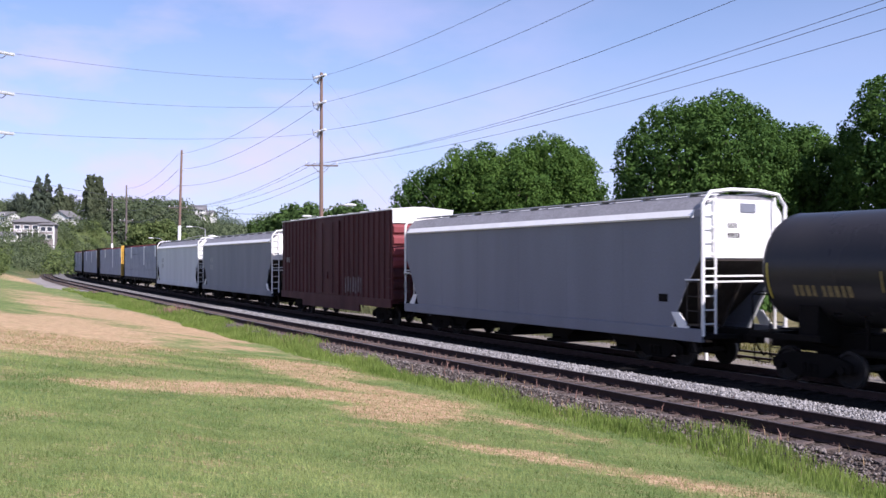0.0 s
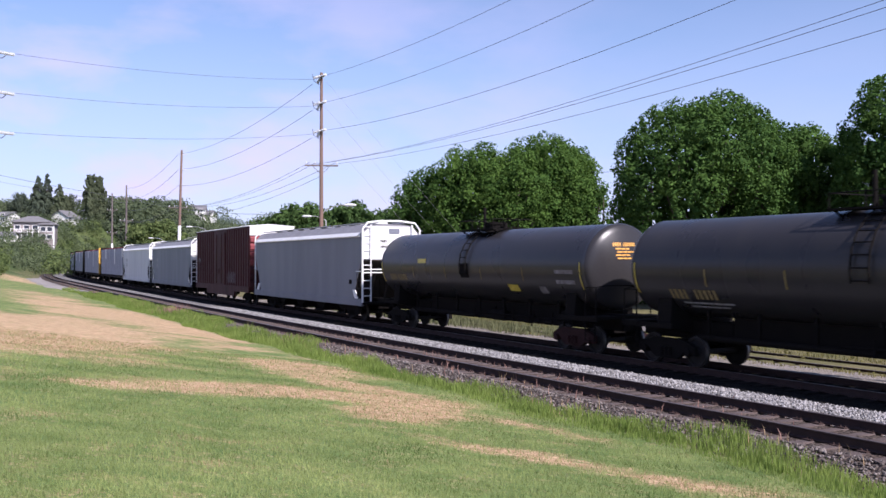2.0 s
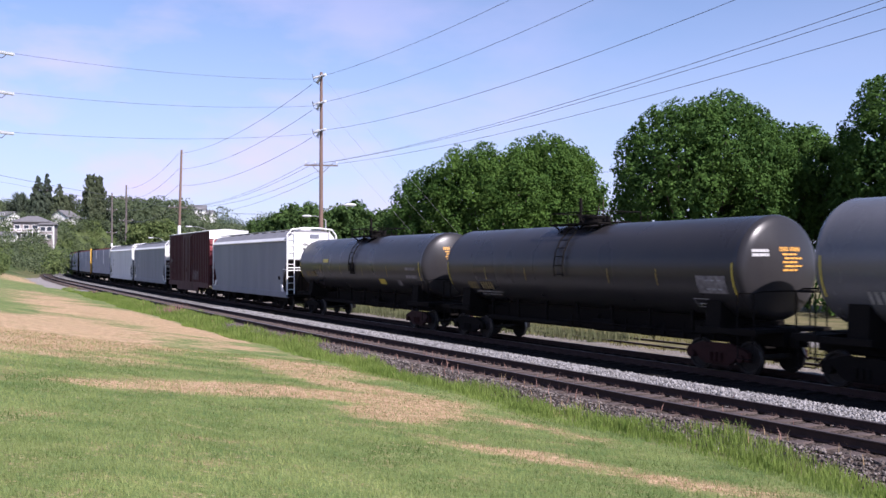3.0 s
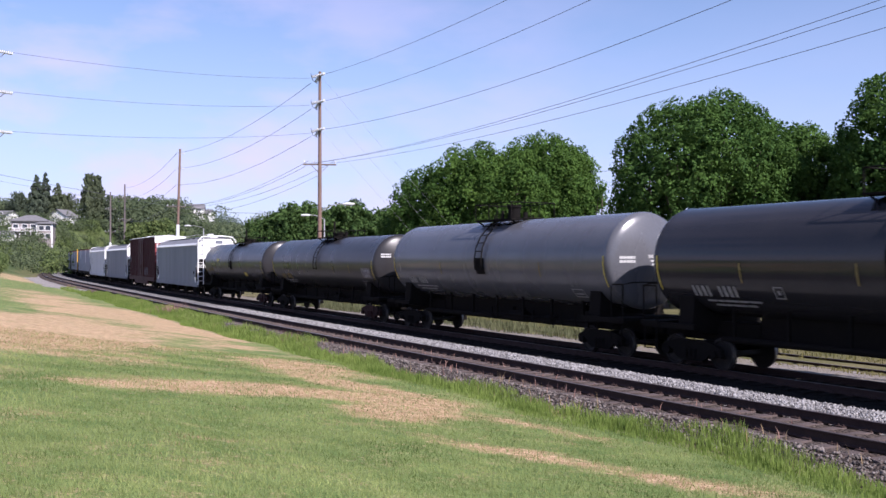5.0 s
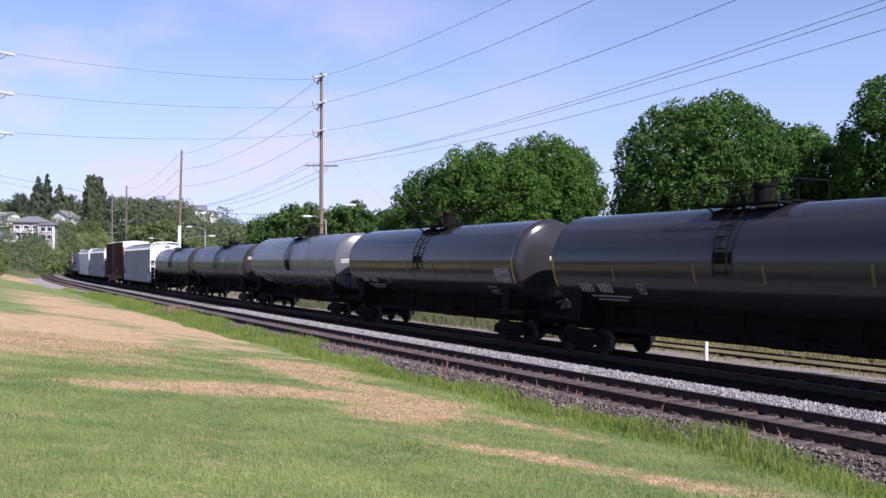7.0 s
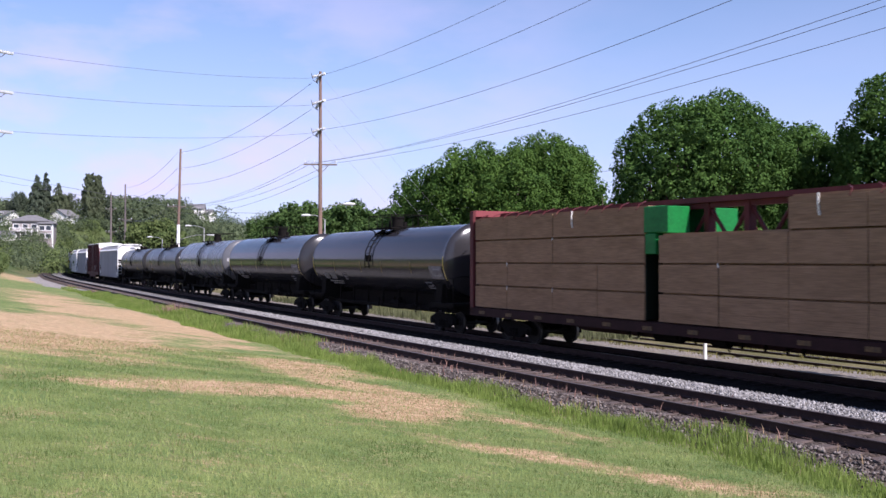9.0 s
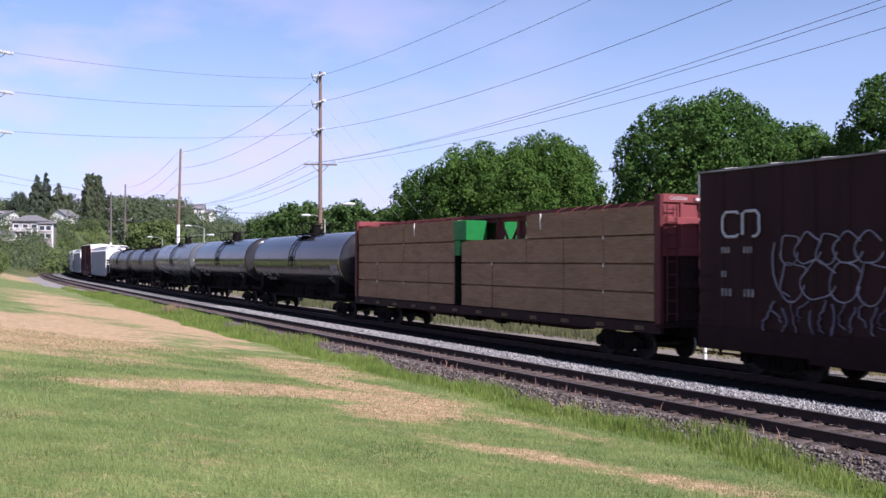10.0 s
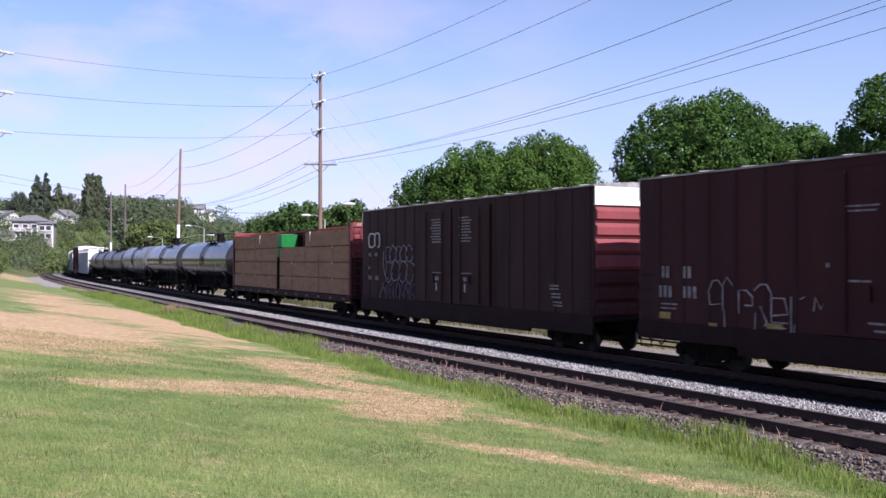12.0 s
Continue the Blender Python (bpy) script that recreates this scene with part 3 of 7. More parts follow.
def stones(name, a, b, s0, s1, per_m2, material, label, seed):
    r = np.random.RandomState(seed)
    count = int((b - a) * (s1 - s0) * per_m2)
    s, lat = s0 + (s1 - s0) * r.uniform(0, 1, count) ** 1.25, r.uniform(a, b, count)
    x, y, _ = line(s, lat)
    z = np.interp(lat, BED_AT, BED_Z)
    size = r.uniform(0.022, 0.048, count)
    base = np.array([[1, 0, 0], [0, 1, 0], [-1, 0, 0], [0, -1, 0], [0, 0, 1], [0, 0, -1]], float)
    v = base[None] * (size[:, None, None] * r.uniform(0.6, 1.25, (count, 6, 1)))
    v += r.uniform(-0.3, 0.3, v.shape) * size[:, None, None]
    ang = r.uniform(0, 6.28, count)
    c, sn = np.cos(ang)[:, None], np.sin(ang)[:, None]
    vx, vy = v[:, :, 0] * c - v[:, :, 1] * sn, v[:, :, 0] * sn + v[:, :, 1] * c
    v = np.stack([vx + x[:, None], vy + y[:, None], v[:, :, 2] * 0.8 + z[:, None] + 0.012], 2)
    f = np.array([[0, 1, 4], [1, 2, 4], [2, 3, 4], [3, 0, 4], [1, 0, 5], [2, 1, 5], [3, 2, 5], [0, 3, 5]])
    faces = (f[None] + 6 * np.arange(count)[:, None, None]).reshape(-1, 3)
    tagged(new(name, np_mesh(name, v.reshape(-1, 3), faces, material)), label, "gravel", kind="stuff")


stones("gravel", 2.5, 4.95, 3, 62, 190, STONE, "loose pale grey ballast stones between the tracks", 1)
stones("gravel", 6.95, 7.8, 3, 45, 170, STONE_BROWN, "scattered ballast stones beside the old siding", 2)


# ---------------------------------------------------------------- tracks
RAIL_OUT = ((-0.07, -0.17), (0.07, -0.17), (0.07, -0.155), (0.012, -0.135), (0.012, -0.045), (0.036, -0.03), (0.036, -0.006), (0.028, 0.0),
            (-0.028, 0.0), (-0.036, -0.006), (-0.036, -0.03), (-0.012, -0.045), (-0.012, -0.135), (-0.07, -0.155))


def rail_mesh(lat, dz, s0, s1):
    ss = np.arange(s0, s1, 2.0)
    x, y, h = line(ss, lat)
    verts = [(x[i] - p * math.sin(h[i]), y[i] + p * math.cos(h[i]), q + dz) for i in range(len(ss)) for p, q in RAIL_OUT]
    n = len(RAIL_OUT)
    faces = [(i * n + k, i * n + (k + 1) % n, (i + 1) * n + (k + 1) % n, (i + 1) * n + k) for i in range(len(ss) - 1) for k in range(n)]
    me = raw_mesh("rail", verts, faces, RAIL)
    me.materials.append(RAIL_TOP)
    me.polygons.foreach_set("material_index", [1 if k in (6, 7, 8) else 0 for i in range(len(ss) - 1) for k in range(n)])
    return me


def tie_mesh(seed, timber):
    r = random.Random(seed)
    bm = B()
    box(bm, -0.115, 0.115, -1.3, 1.3, -0.17, 0, 0.015)
    for v in bm.verts:
        v.co += Vector((r.uniform(-0.012, 0.012), r.uniform(-0.05, 0.05), r.uniform(-0.008, 0.004)))
    return mesh_of(bm, "tie", timber)


def plate_mesh():
    bm = B()
    for y in (-0.75, 0.75):
        box(bm, -0.09, 0.09, y - 0.17, y + 0.17, 0, 0.018)
        for dx in (-0.05, 0.05):
            for dy in (-0.1, 0.1):
                box(bm, dx - 0.012, dx + 0.012, y + dy - 0.012, y + dy + 0.012, 0.018, 0.045)
    return mesh_of(bm, "tie_plate", RAIL)


def track(lat, dz, s_tie, count, label, rails=(-20, 330)):
    top = tagged(new("railway_track"), label, "railway track", kind="structure")
    x0, y0, h0 = line(0, lat)
    for side in (0.75, -0.75):
        part("rail", rail_mesh(lat + side, dz, *rails), None, top)
    meshes = [tie_mesh(i, TIE if lat else TIE_SHADED) for i in range(6)]
    plates = plate_mesh()
    r = random.Random(lat)
    for i in range(count):
        x, y, h = line(s_tie + 0.53 * i + r.uniform(-0.03, 0.03), lat + r.uniform(-0.04, 0.04))
        m = Matrix.Translation((float(x), float(y), dz - 0.168 + r.uniform(-0.012, 0.004))) @ Matrix.Rotation(float(h) + r.uniform(-0.02, 0.02), 4, "Z")
        tie = part("tie", meshes[r.randrange(6)], None, top, at=m)
        if i < 90:
            part("tie_plate", plates, None, tie)
    return top


track(NEAR, NEAR_DZ, -4.0, 280, "rusty unused siding track with weathered wooden ties")
track(0.0, MAIN_DZ, -4.0, 130, "main railway track on dark ballast under the train")
old = tagged(new("railway_track"), "rusty rails sunk in yellowing grass beyond the train", "railway track", kind="structure")
for q in (-5.25, -6.75):
    part("rail", rail_mesh(q, -0.56, -20, 66), None, old)


def road_strip(a, b, s0, s1):
    ss, ll = np.arange(s0, s1, 2.0), np.linspace(a, b, 7)
    g_s, g_l = np.meshgrid(ss, ll, indexing="ij")
    x, y, _ = line(g_s.ravel(), g_l.ravel())
    z = ground_z(x, y) + 0.03 + 0.03 * np.cos((g_l.ravel() - (a + b) / 2) / (b - a) * math.pi)
    n = len(ll)
    i = (np.arange(len(ss) - 1)[:, None] * n + np.arange(n - 1)[None, :]).ravel()
    me = np_mesh("road", np.stack([x, y, z], 1), np.stack([i, i + n, i + n + 1, i + 1], 1), ASPHALT, True)
    tagged(new("road", me), "pale worn asphalt street behind the tracks", "road", kind="structure")


ASPHALT = mat("worn_asphalt", (0.155, 0.14, 0.125), 0.9, alt=(0.11, 0.1, 0.09), scale=0.6, fine=30, bump=0.3)
road_strip(-17.0, -10.5, -40, 260)


def gravel_patch(a, b, s0, s1):
    """A widened gravel shoulder on the lawn side of the bend."""
    ss, ll = np.arange(s0, s1, 1.5), np.linspace(0, 1, 14)
    g_s, g_l = np.meshgrid(ss, ll, indexing="ij")
    wide = np.clip(np.minimum((g_s - s0) / 14, (s1 - g_s) / 25), 0.03, 1) * (1 + 0.1 * np.sin(g_s * 0.4) + 0.08 * np.sin(g_s * 1.3))
    x, y, _ = line(g_s.ravel(), (a + (b - a) * g_l * wide).ravel())
    edge = np.clip(np.minimum(g_l, 1 - g_l).ravel() * 6, 0, 1)
    z = ground_z(x, y) + 0.2 * edge - 0.06
    n = len(ll)
    i = (np.arange(len(ss) - 1)[:, None] * n + np.arange(n - 1)[None, :]).ravel()
    me = np_mesh("gravel_shoulder", np.stack([x, y, z], 1), np.stack([i, i + n, i + n + 1, i + 1], 1), SHOULDER, True)
    tagged(new("gravel_shoulder", me), "pale grey gravel shoulder beside the bend", "gravel", kind="structure")


SHOULDER = gravel_material("pale_gravel", (0.36, 0.34, 0.32), (0.23, 0.21, 0.195), (0.28, 0.25, 0.22), 0.5)
gravel_patch(7.3, 10.2, 98, 190)


# ---------------------------------------------------------------- rolling stock
# car space: +x the way the train runs, +y the side towards the lawn, z up from the rail head
WHEEL_R = 0.42
WHEELS = []         # every wheelset, to be turned in motions()


def wheelset_mesh():
    bm = B()
    for side in (-1, 1):
        rings = ((0.66, 0.07), (0.665, 0.13), (0.70, 0.15), (0.70, 0.33), (0.68, 0.37), (0.685, WHEEL_R + 0.028), (0.715, WHEEL_R + 0.024), (0.725, WHEEL_R), (0.815, WHEEL_R - 0.006), (0.82, 0.36), (0.77, 0.33), (0.76, 0.15), (0.81, 0.13), (0.815, 0.07))
        rows = [[bm.verts.new((r * math.cos(2 * math.pi * k / 28), side * y, r * math.sin(2 * math.pi * k / 28))) for k in range(28)] for y, r in rings]
        for i, (a, b) in enumerate(zip(rows, rows[1:])):
            for k in range(28):
                f = bm.faces.new((a[k], a[(k + 1) % 28], b[(k + 1) % 28], b[k]))
                f.material_index = 1 if i == 7 else 0
        for k in range(6):          # raised casting marks on the plate
            a = 2 * math.pi * k / 6
            box(bm, 0.25 * math.cos(a) - 0.02, 0.25 * math.cos(a) + 0.02, side * 0.765 - 0.008, side * 0.765 + 0.008, 0.25 * math.sin(a) - 0.02, 0.25 * math.sin(a) + 0.02)
    rod(bm, (0, -1.0, 0), (0, 1.0, 0), 0.075, 12)
    return mesh_of(bm, "wheelset", (WHEEL, TREAD))


def sideframe_mesh():
    bm = B()
    out = [(-1.12, 0.34), (-1.12, 0.56), (-0.95, 0.64), (-0.5, 0.76), (0.5, 0.76), (0.95, 0.64), (1.12, 0.56), (1.12, 0.34), (0.95, 0.34), (0.9, 0.46), (0.74, 0.46), (0.62, 0.3), (0.42, 0.2), (-0.42, 0.2), (-0.62, 0.3), (-0.74, 0.46), (-0.9, 0.46), (-0.95, 0.34)]
    prism(bm, out, "y", -0.07, 0.07)
    for x in (-0.17, 0.0, 0.17):        # springs stand proud in the window
        rod(bm, (x, 0.09, 0.28), (x, 0.09, 0.52), 0.06, 10)
    for x in (-0.89, 0.89):             # bearing adapter and end cap
        rod(bm, (x, -0.05, 0.42), (x, 0.14, 0.42), 0.105, 12)
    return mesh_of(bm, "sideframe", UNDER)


def bolster_mesh():
    bm = B()
    box(bm, -0.2, 0.2, -1.05, 1.05, 0.48, 0.72, 0.03)
    rod(bm, (0, 0, 0.7), (0, 0, 0.86), 0.2, 14)
    for x in (-0.55, 0.55):
        box(bm, x - 0.04, x + 0.04, -0.85, 0.85, 0.34, 0.44)
    return mesh_of(bm, "bolster", UNDER)


WHEELSET, SIDEFRAME, BOLSTER = wheelset_mesh(), sideframe_mesh(), bolster_mesh()
SIDEFRAME_RED = SIDEFRAME.copy()
SIDEFRAME_RED.materials[0] = SPRING_RED


def coupler_mesh():
    bm = B()
    box(bm, -0.55, 0.0, -0.09, 0.09, 0.78, 0.96, 0.02)
    prism(bm, [(0, -0.17), (0.2, -0.2), (0.26, -0.1), (0.12, -0.04), (0.12, 0.06), (0.3, 0.1), (0.28, 0.2), (0, 0.17)], "z", 0.74, 1.0)
    tube(bm, [(-0.1, 0.22, 0.8), (0.05, 0.25, 0.55), (0.2, 0.25, 0.42), (0.34, 0.2, 0.5)], 0.025)
    return mesh_of(bm, "coupler", UNDER)


COUPLER = coupler_mesh()
TURN = Matrix.Rotation(math.pi, 4, "Z")


def running_gear(car, half_truck, half_end, turning=True, red=False):
    for sx in (-1, 1):
        truck = part("truck", BOLSTER, None, car, at=pose(sx * half_truck, 0, 0))
        for sy in (-1, 1):
            part("sideframe", SIDEFRAME_RED if red and sx < 0 else SIDEFRAME, None, truck, at=pose(0, sy * 1.0, 0) @ (TURN if sy < 0 else Matrix()))
        for dx in (-0.89, 0.89):
            w = part("wheelset", WHEELSET, None, truck, at=pose(dx, 0, WHEEL_R))
            if turning:
                WHEELS.append((w, dx))
        part("coupler", COUPLER, None, car, at=pose(sx * half_end, 0, 0) @ (TURN if sx < 0 else Matrix()))


def brake_gear(car, x, side=1, up=0.0):
    bm = B()
    rod(bm, (x - 0.45, side * 0.7, up + 0.72), (x + 0.1, side * 0.7, up + 0.72), 0.15, 14)
    rod(bm, (x + 0.1, side * 0.7, up + 0.72), (x + 1.1, side * 0.55, up + 0.72), 0.02)
    part("brake_cylinder", bm, UNDER, car, angle=40)
    bm = B()
    rod(bm, (x + 1.5, side * 0.6, up + 0.75), (x + 2.5, side * 0.6, up + 0.75), 0.2, 16)
    for q in (1.65, 2.35):
        box(bm, x + q - 0.03, x + q + 0.03, side * 0.6 - 0.05, side * 0.6 + 0.05, up + 0.9, up + 1.1)
    part("air_reservoir", bm, UNDER, car, angle=40)
    bm = B()
    for q in (-3.1, -2.6, -1.9, -1.1, 0.6, 1.2, 3.0, 3.4):
        box(bm, x + q - 0.025, x + q + 0.025, side * 0.9, side * 0.95, up + 0.62, up + 1.05)
    tube(bm, [(x - 4.2, side * 0.92, up + 0.85), (x - 1, side * 0.92, up + 0.8), (x + 2, side * 0.92, up + 0.83), (x + 4.2, side * 0.92, up + 0.8)], 0.025)
    tube(bm, [(x - 0.9, side * 1.0, up + 1.05), (x - 0.75, side * 1.0, up + 0.5), (x - 0.4, side * 1.0, up + 1.05)], 0.02)
    part("brake_rigging", bm, UNDER, car)


def glyphs(bm, place, start, z, widths, h, gap=0.28, gaps=None):
    """A row of unreadable characters as blocks: place(along, up) gives the point on the surface."""
    a = start
    for w in widths:
        if w > 0:
            v = [bm.verts.new(place(a + p, z + q)) for p, q in ((0, 0), (w, 0), (w, h), (0, h))]
            bm.faces.new(v)
        a += abs(w) + gap * h * 0.5
    return a


def block_word(bm, place, start, z, count, h, aspect=0.5):
    """A row of plain bars, one for each character, of its size."""
    a = start
    for i in range(count):
        w = h * aspect * (1.0 if i % 3 else 0.8)
        bm.faces.new([bm.verts.new(place(a + p, z + q)) for p, q in ((0, 0), (w, 0), (w, h), (0, h))])
        a += w + h * 0.24
    return a


def stencil(car, place, start, z, count, h, aspect=0.5, paint=None, label="worn pale stencilled marks"):
    bm = B()
    e = block_word(bm, place, start, z, count, h, aspect)
    part("lettering", bm, paint or STENCIL_DIM, car, label)
    return e


def word_mesh(text, size, material):
    cu = bpy.data.curves.new("lettering", "FONT")
    cu.body, cu.size, cu.align_x = text, size, "CENTER"
    ob = bpy.data.objects.new("lettering", cu)
    me = bpy.data.meshes.new_from_object(ob)
    me.materials.clear()
    me.materials.append(material)
    bpy.data.objects.remove(ob)
    return me


# ---- tank cars
TANK_R, TANK_Z, TANK_L = 1.5, 2.9, 7.66
TANK_LONG = {"dusty": 7.8, "orange_end": 7.78, "grey": 7.57, "white_marked": 7.66}      # half length of the straight shell


def on_tank(r=TANK_R + 0.016):
    """Points of the lawn side of a tank: along runs from the far end to the near end, up is the height."""
    def place(along, z):
        a = math.asin(max(-1, min(1, (z - TANK_Z) / r)))
        return (-along, r * math.cos(a), TANK_Z + r * math.sin(a))
    return place


def tank_car(style):
    paint = {"grey": TANK_GREY, "white_marked": TANK_BLACK}.get(style, TANK_DULL)
    label = {"dusty": "dusty black tank car with a yellow placard and stencils", "orange_end": "black tank car with yellow stripes and an orange stencilled end",
             "grey": "pale grey tank car with a dark top platform", "white_marked": "black tank car with yellow side stripes and white stencils"}[style]
    car = tagged(new("tank_car"), label, "tank car", "tank cars of the train")
    bm = B()
    rings = []
    long_ = TANK_LONG[style]
    for k in range(9):          # a shallow dished head with a tight knuckle at the seam
        u = k / 8
        rings.append((long_ + 0.13 + 0.27 * (1 - u ** 2), max(0.02, (TANK_R - 0.1) * u)))
    rings += [(long_ + 0.07, TANK_R - 0.03), (long_, TANK_R), (long_ - 0.03, TANK_R + 0.008), (long_ - 0.06, TANK_R)]
    rings += [(long_ - 0.2, TANK_R), (2.6, TANK_R)]
    rings = rings + [(-x, r) for x, r in reversed(rings)]
    lathe_x(bm, rings, 64, TANK_Z)
    part("tank_shell", bm, paint, car, angle=35)
    for sx in (-1, 1):
        bm = B()            # draft sill, saddle and end platform
        box(bm, min(sx * 4.9, sx * 8.3), max(sx * 4.9, sx * 8.3), -0.35, 0.35, 0.72, 1.25, 0.02)
        prism(bm, [(-1.28, 1.05), (-1.2, 1.96), (-1.02, 1.78), (-0.6, 1.5), (0, 1.39), (0.6, 1.5), (1.02, 1.78), (1.2, 1.96), (1.28, 1.05), (0.5, 0.9), (-0.5, 0.9)], "x", sx * 6.4, sx * 6.95)
        box(bm, min(sx * 7.6, sx * 8.35), max(sx * 7.6, sx * 8.35), -1.45, 1.45, 1.12, 1.22)
        box(bm, min(sx * 6.2, sx * 8.3), max(sx * 6.2, sx * 8.3), 1.3, 1.42, 1.05, 1.2)
        box(bm, min(sx * 6.2, sx * 8.3), max(sx * 6.2, sx * 8.3), -1.42, -1.3, 1.05, 1.2)
        part("stub_sill", bm, UNDER, car)
        bm = B()            # grab rail across the end and side steps
        tube(bm, [(sx * 8.25, -1.4, 1.2), (sx * 8.25, -1.4, 2.2), (sx * 8.3, -1.1, 2.26), (sx * 8.3, 1.1, 2.26), (sx * 8.25, 1.4, 2.2), (sx * 8.25, 1.4, 1.2)], 0.022)
        for y in (-1.4, 1.4):
            tube(bm, [(sx * 7.7, y, 1.15), (sx * 7.7, y, 0.45), (sx * 8.2, y, 0.45), (sx * 8.2, y, 1.15)], 0.022)
            tube(bm, [(sx * 7.7, y, 1.2), (sx * 7.7, y, 2.15), (sx * 7.75, y * 0.97, 2.2), (sx * 8.25, y, 2.2)], 0.02)
        part("end_handrail", bm, UNDER, car)
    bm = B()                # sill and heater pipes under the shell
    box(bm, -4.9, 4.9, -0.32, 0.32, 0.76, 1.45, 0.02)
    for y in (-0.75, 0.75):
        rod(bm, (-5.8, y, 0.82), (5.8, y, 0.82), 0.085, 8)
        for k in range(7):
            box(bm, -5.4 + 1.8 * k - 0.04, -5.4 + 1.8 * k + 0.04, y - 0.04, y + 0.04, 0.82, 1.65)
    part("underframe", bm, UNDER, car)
    bm = B()                # walkway round the fittings
    zt = TANK_Z + TANK_R
    for y0, y1 in ((-0.95, -0.45), (0.45, 0.95)):
        box(bm, -1.35, 1.35, y0, y1, zt - 0.02, zt + 0.03)
    for x0, x1 in ((-1.35, -0.85), (0.85, 1.35)):
        box(bm, x0, x1, -0.45, 0.45, zt + 0.03, zt + 0.07)
    for x in (-1.2, 0, 1.2):
        for sy in (-1, 1):
            rod(bm, (x, sy * 0.9, zt), (x, sy * 0.62, zt - 0.16), 0.03)
    part("walkway", bm, UNDER, car, "grated top walkway")
    bm = B()
    high = {"grey": 0.62, "white_marked": 0.6}.get(style, 0.42)
    for x in (-1.3, -0.3, 0.3, 1.3):
        for y in (-0.93, 0.93):
            rod(bm, (x, y, zt), (x, y, zt + high), 0.018, 6)
    for y in (-0.93, 0.93):
        rod(bm, (-1.3, y, zt + high), (1.3, y, zt + high), 0.018, 6)
    for x in (-1.3, 1.3):
        rod(bm, (x, -0.93, zt + high), (x, 0.93, zt + high), 0.018, 6)
    part("top_handrail", bm, UNDER, car)
    bm = B()
    lid, wide = {"white_marked": (0.5, 0.27), "grey": (0.5, 0.24)}.get(style, (0.24, 0.42))
    rod(bm, (0, 0, zt - 0.15), (0, 0, zt + lid), wide, 20)
    rod(bm, (0, 0, zt + lid), (0, 0, zt + lid + 0.07), wide + 0.04, 20)
    for k in range(8):
        a = k * math.pi / 4
        rod(bm, (wide * math.cos(a), wide * math.sin(a), zt + lid - 0.05), (wide * math.cos(a), wide * math.sin(a), zt + lid + 0.12), 0.03, 6)
    rod(bm, (0.65, 0.1, zt - 0.1), (0.65, 0.1, zt + (1.0 if style in ("dusty", "orange_end") else 0.4)), 0.06, 10)
    rod(bm, (-0.62, -0.1, zt - 0.1), (-0.62, -0.1, zt + 0.3), 0.09, 10)
    part("manway", bm, UNDER, car, angle=40)
    for sy in (-1, 1):      # ladder over the flank
        bm = B()
        for x in (-0.24, 0.24):
            tube(bm, [(x, sy * (TANK_R + 0.1) * math.cos(a), TANK_Z + (TANK_R + 0.1) * math.sin(a)) for a in (-0.22, 0, 0.3, 0.6, 0.9, 1.1)] + [(x, sy * 0.7, zt + 0.2)], 0.026)
        for k in range(7):
            a = -0.18 + 0.2 * k
            rod(bm, (-0.24, sy * (TANK_R + 0.1) * math.cos(a), TANK_Z + (TANK_R + 0.1) * math.sin(a)), (0.24, sy * (TANK_R + 0.1) * math.cos(a), TANK_Z + (TANK_R + 0.1) * math.sin(a)), 0.018, 6)
        part("ladder", bm, UNDER, car)
    bm = B()                # bottom outlet and its skid
    rod(bm, (0, 0, TANK_Z - TANK_R - 0.55), (0, 0, TANK_Z - TANK_R + 0.1), 0.2, 14)
    prism(bm, [(-0.7, TANK_Z - TANK_R + 0.08), (-0.3, TANK_Z - TANK_R - 0.6), (0.3, TANK_Z - TANK_R - 0.6), (0.7, TANK_Z - TANK_R + 0.08)], "y", -0.28, -0.24)
    part("outlet_valve", bm, UNDER, car, angle=40)
    brake_gear(car, -3.3, 1, 0.15)
    on = on_tank()
    stripes = {"dusty": (-7.72, -4.55, -1.65, 1.2, 4.1, 7.5), "orange_end": (-7.7, -4.87, -2.17, 2.44, 4.65, 7.58), "white_marked": (-7.58, -4.52, -1.08, 1.36, 4.45, 7.52), "grey": (-7.5, -3.2, 3.9, 7.42)}
    for along in stripes[style]:
        bm = B()
        long = 0.95 if abs(along) > 7 else 0.5
        z0 = TANK_Z - 0.8 if abs(along) > 7 else TANK_Z - 0.55
        rows = [[bm.verts.new(on(along + w, z0 + long * k / 6)) for w in (0, 0.05)] for k in range(7)]
        for a, b in zip(rows, rows[1:]):
            bm.faces.new((a[0], a[1], b[1], b[0]))
        part("reflective_stripe", bm, DULL_YELLOW if abs(along) < 7 else YELLOW, car)
    if style != "orange_end":
        bm = B()
        rows = [[bm.verts.new(on(a, (2.4 if style != "white_marked" else 2.85) + 0.1 * k)) for a in (-0.34, 0.3)] for k in range(7 if style != "white_marked" else 4)]
        for a, b in zip(rows, rows[1:]):
            bm.faces.new((a[0], a[1], b[1], b[0]))
        part("spill_coat", bm, UNDER, car, "black patch below the side ladder")
    low = TANK_Z - 0.85
    if style == "dusty":
        e = stencil(car, on, -6.95, low + 0.15, 4, 0.28, 0.42, DECAL_Y, "faded yellow stencilled marks")
        stencil(car, on, e + 0.12, low + 0.15, 5, 0.28, 0.42, DECAL_Y, "faded yellow stencilled marks")
        for along, z, w, h in ((-4.05, TANK_Z + 0.1, 0.75, 0.2), (2.95, low - 0.12, 0.68, 0.26)):
            bm = B()
            glyphs(bm, on, along, z, [w], h)
            part("placard", bm, YELLOW, car, "yellow rectangular placard")
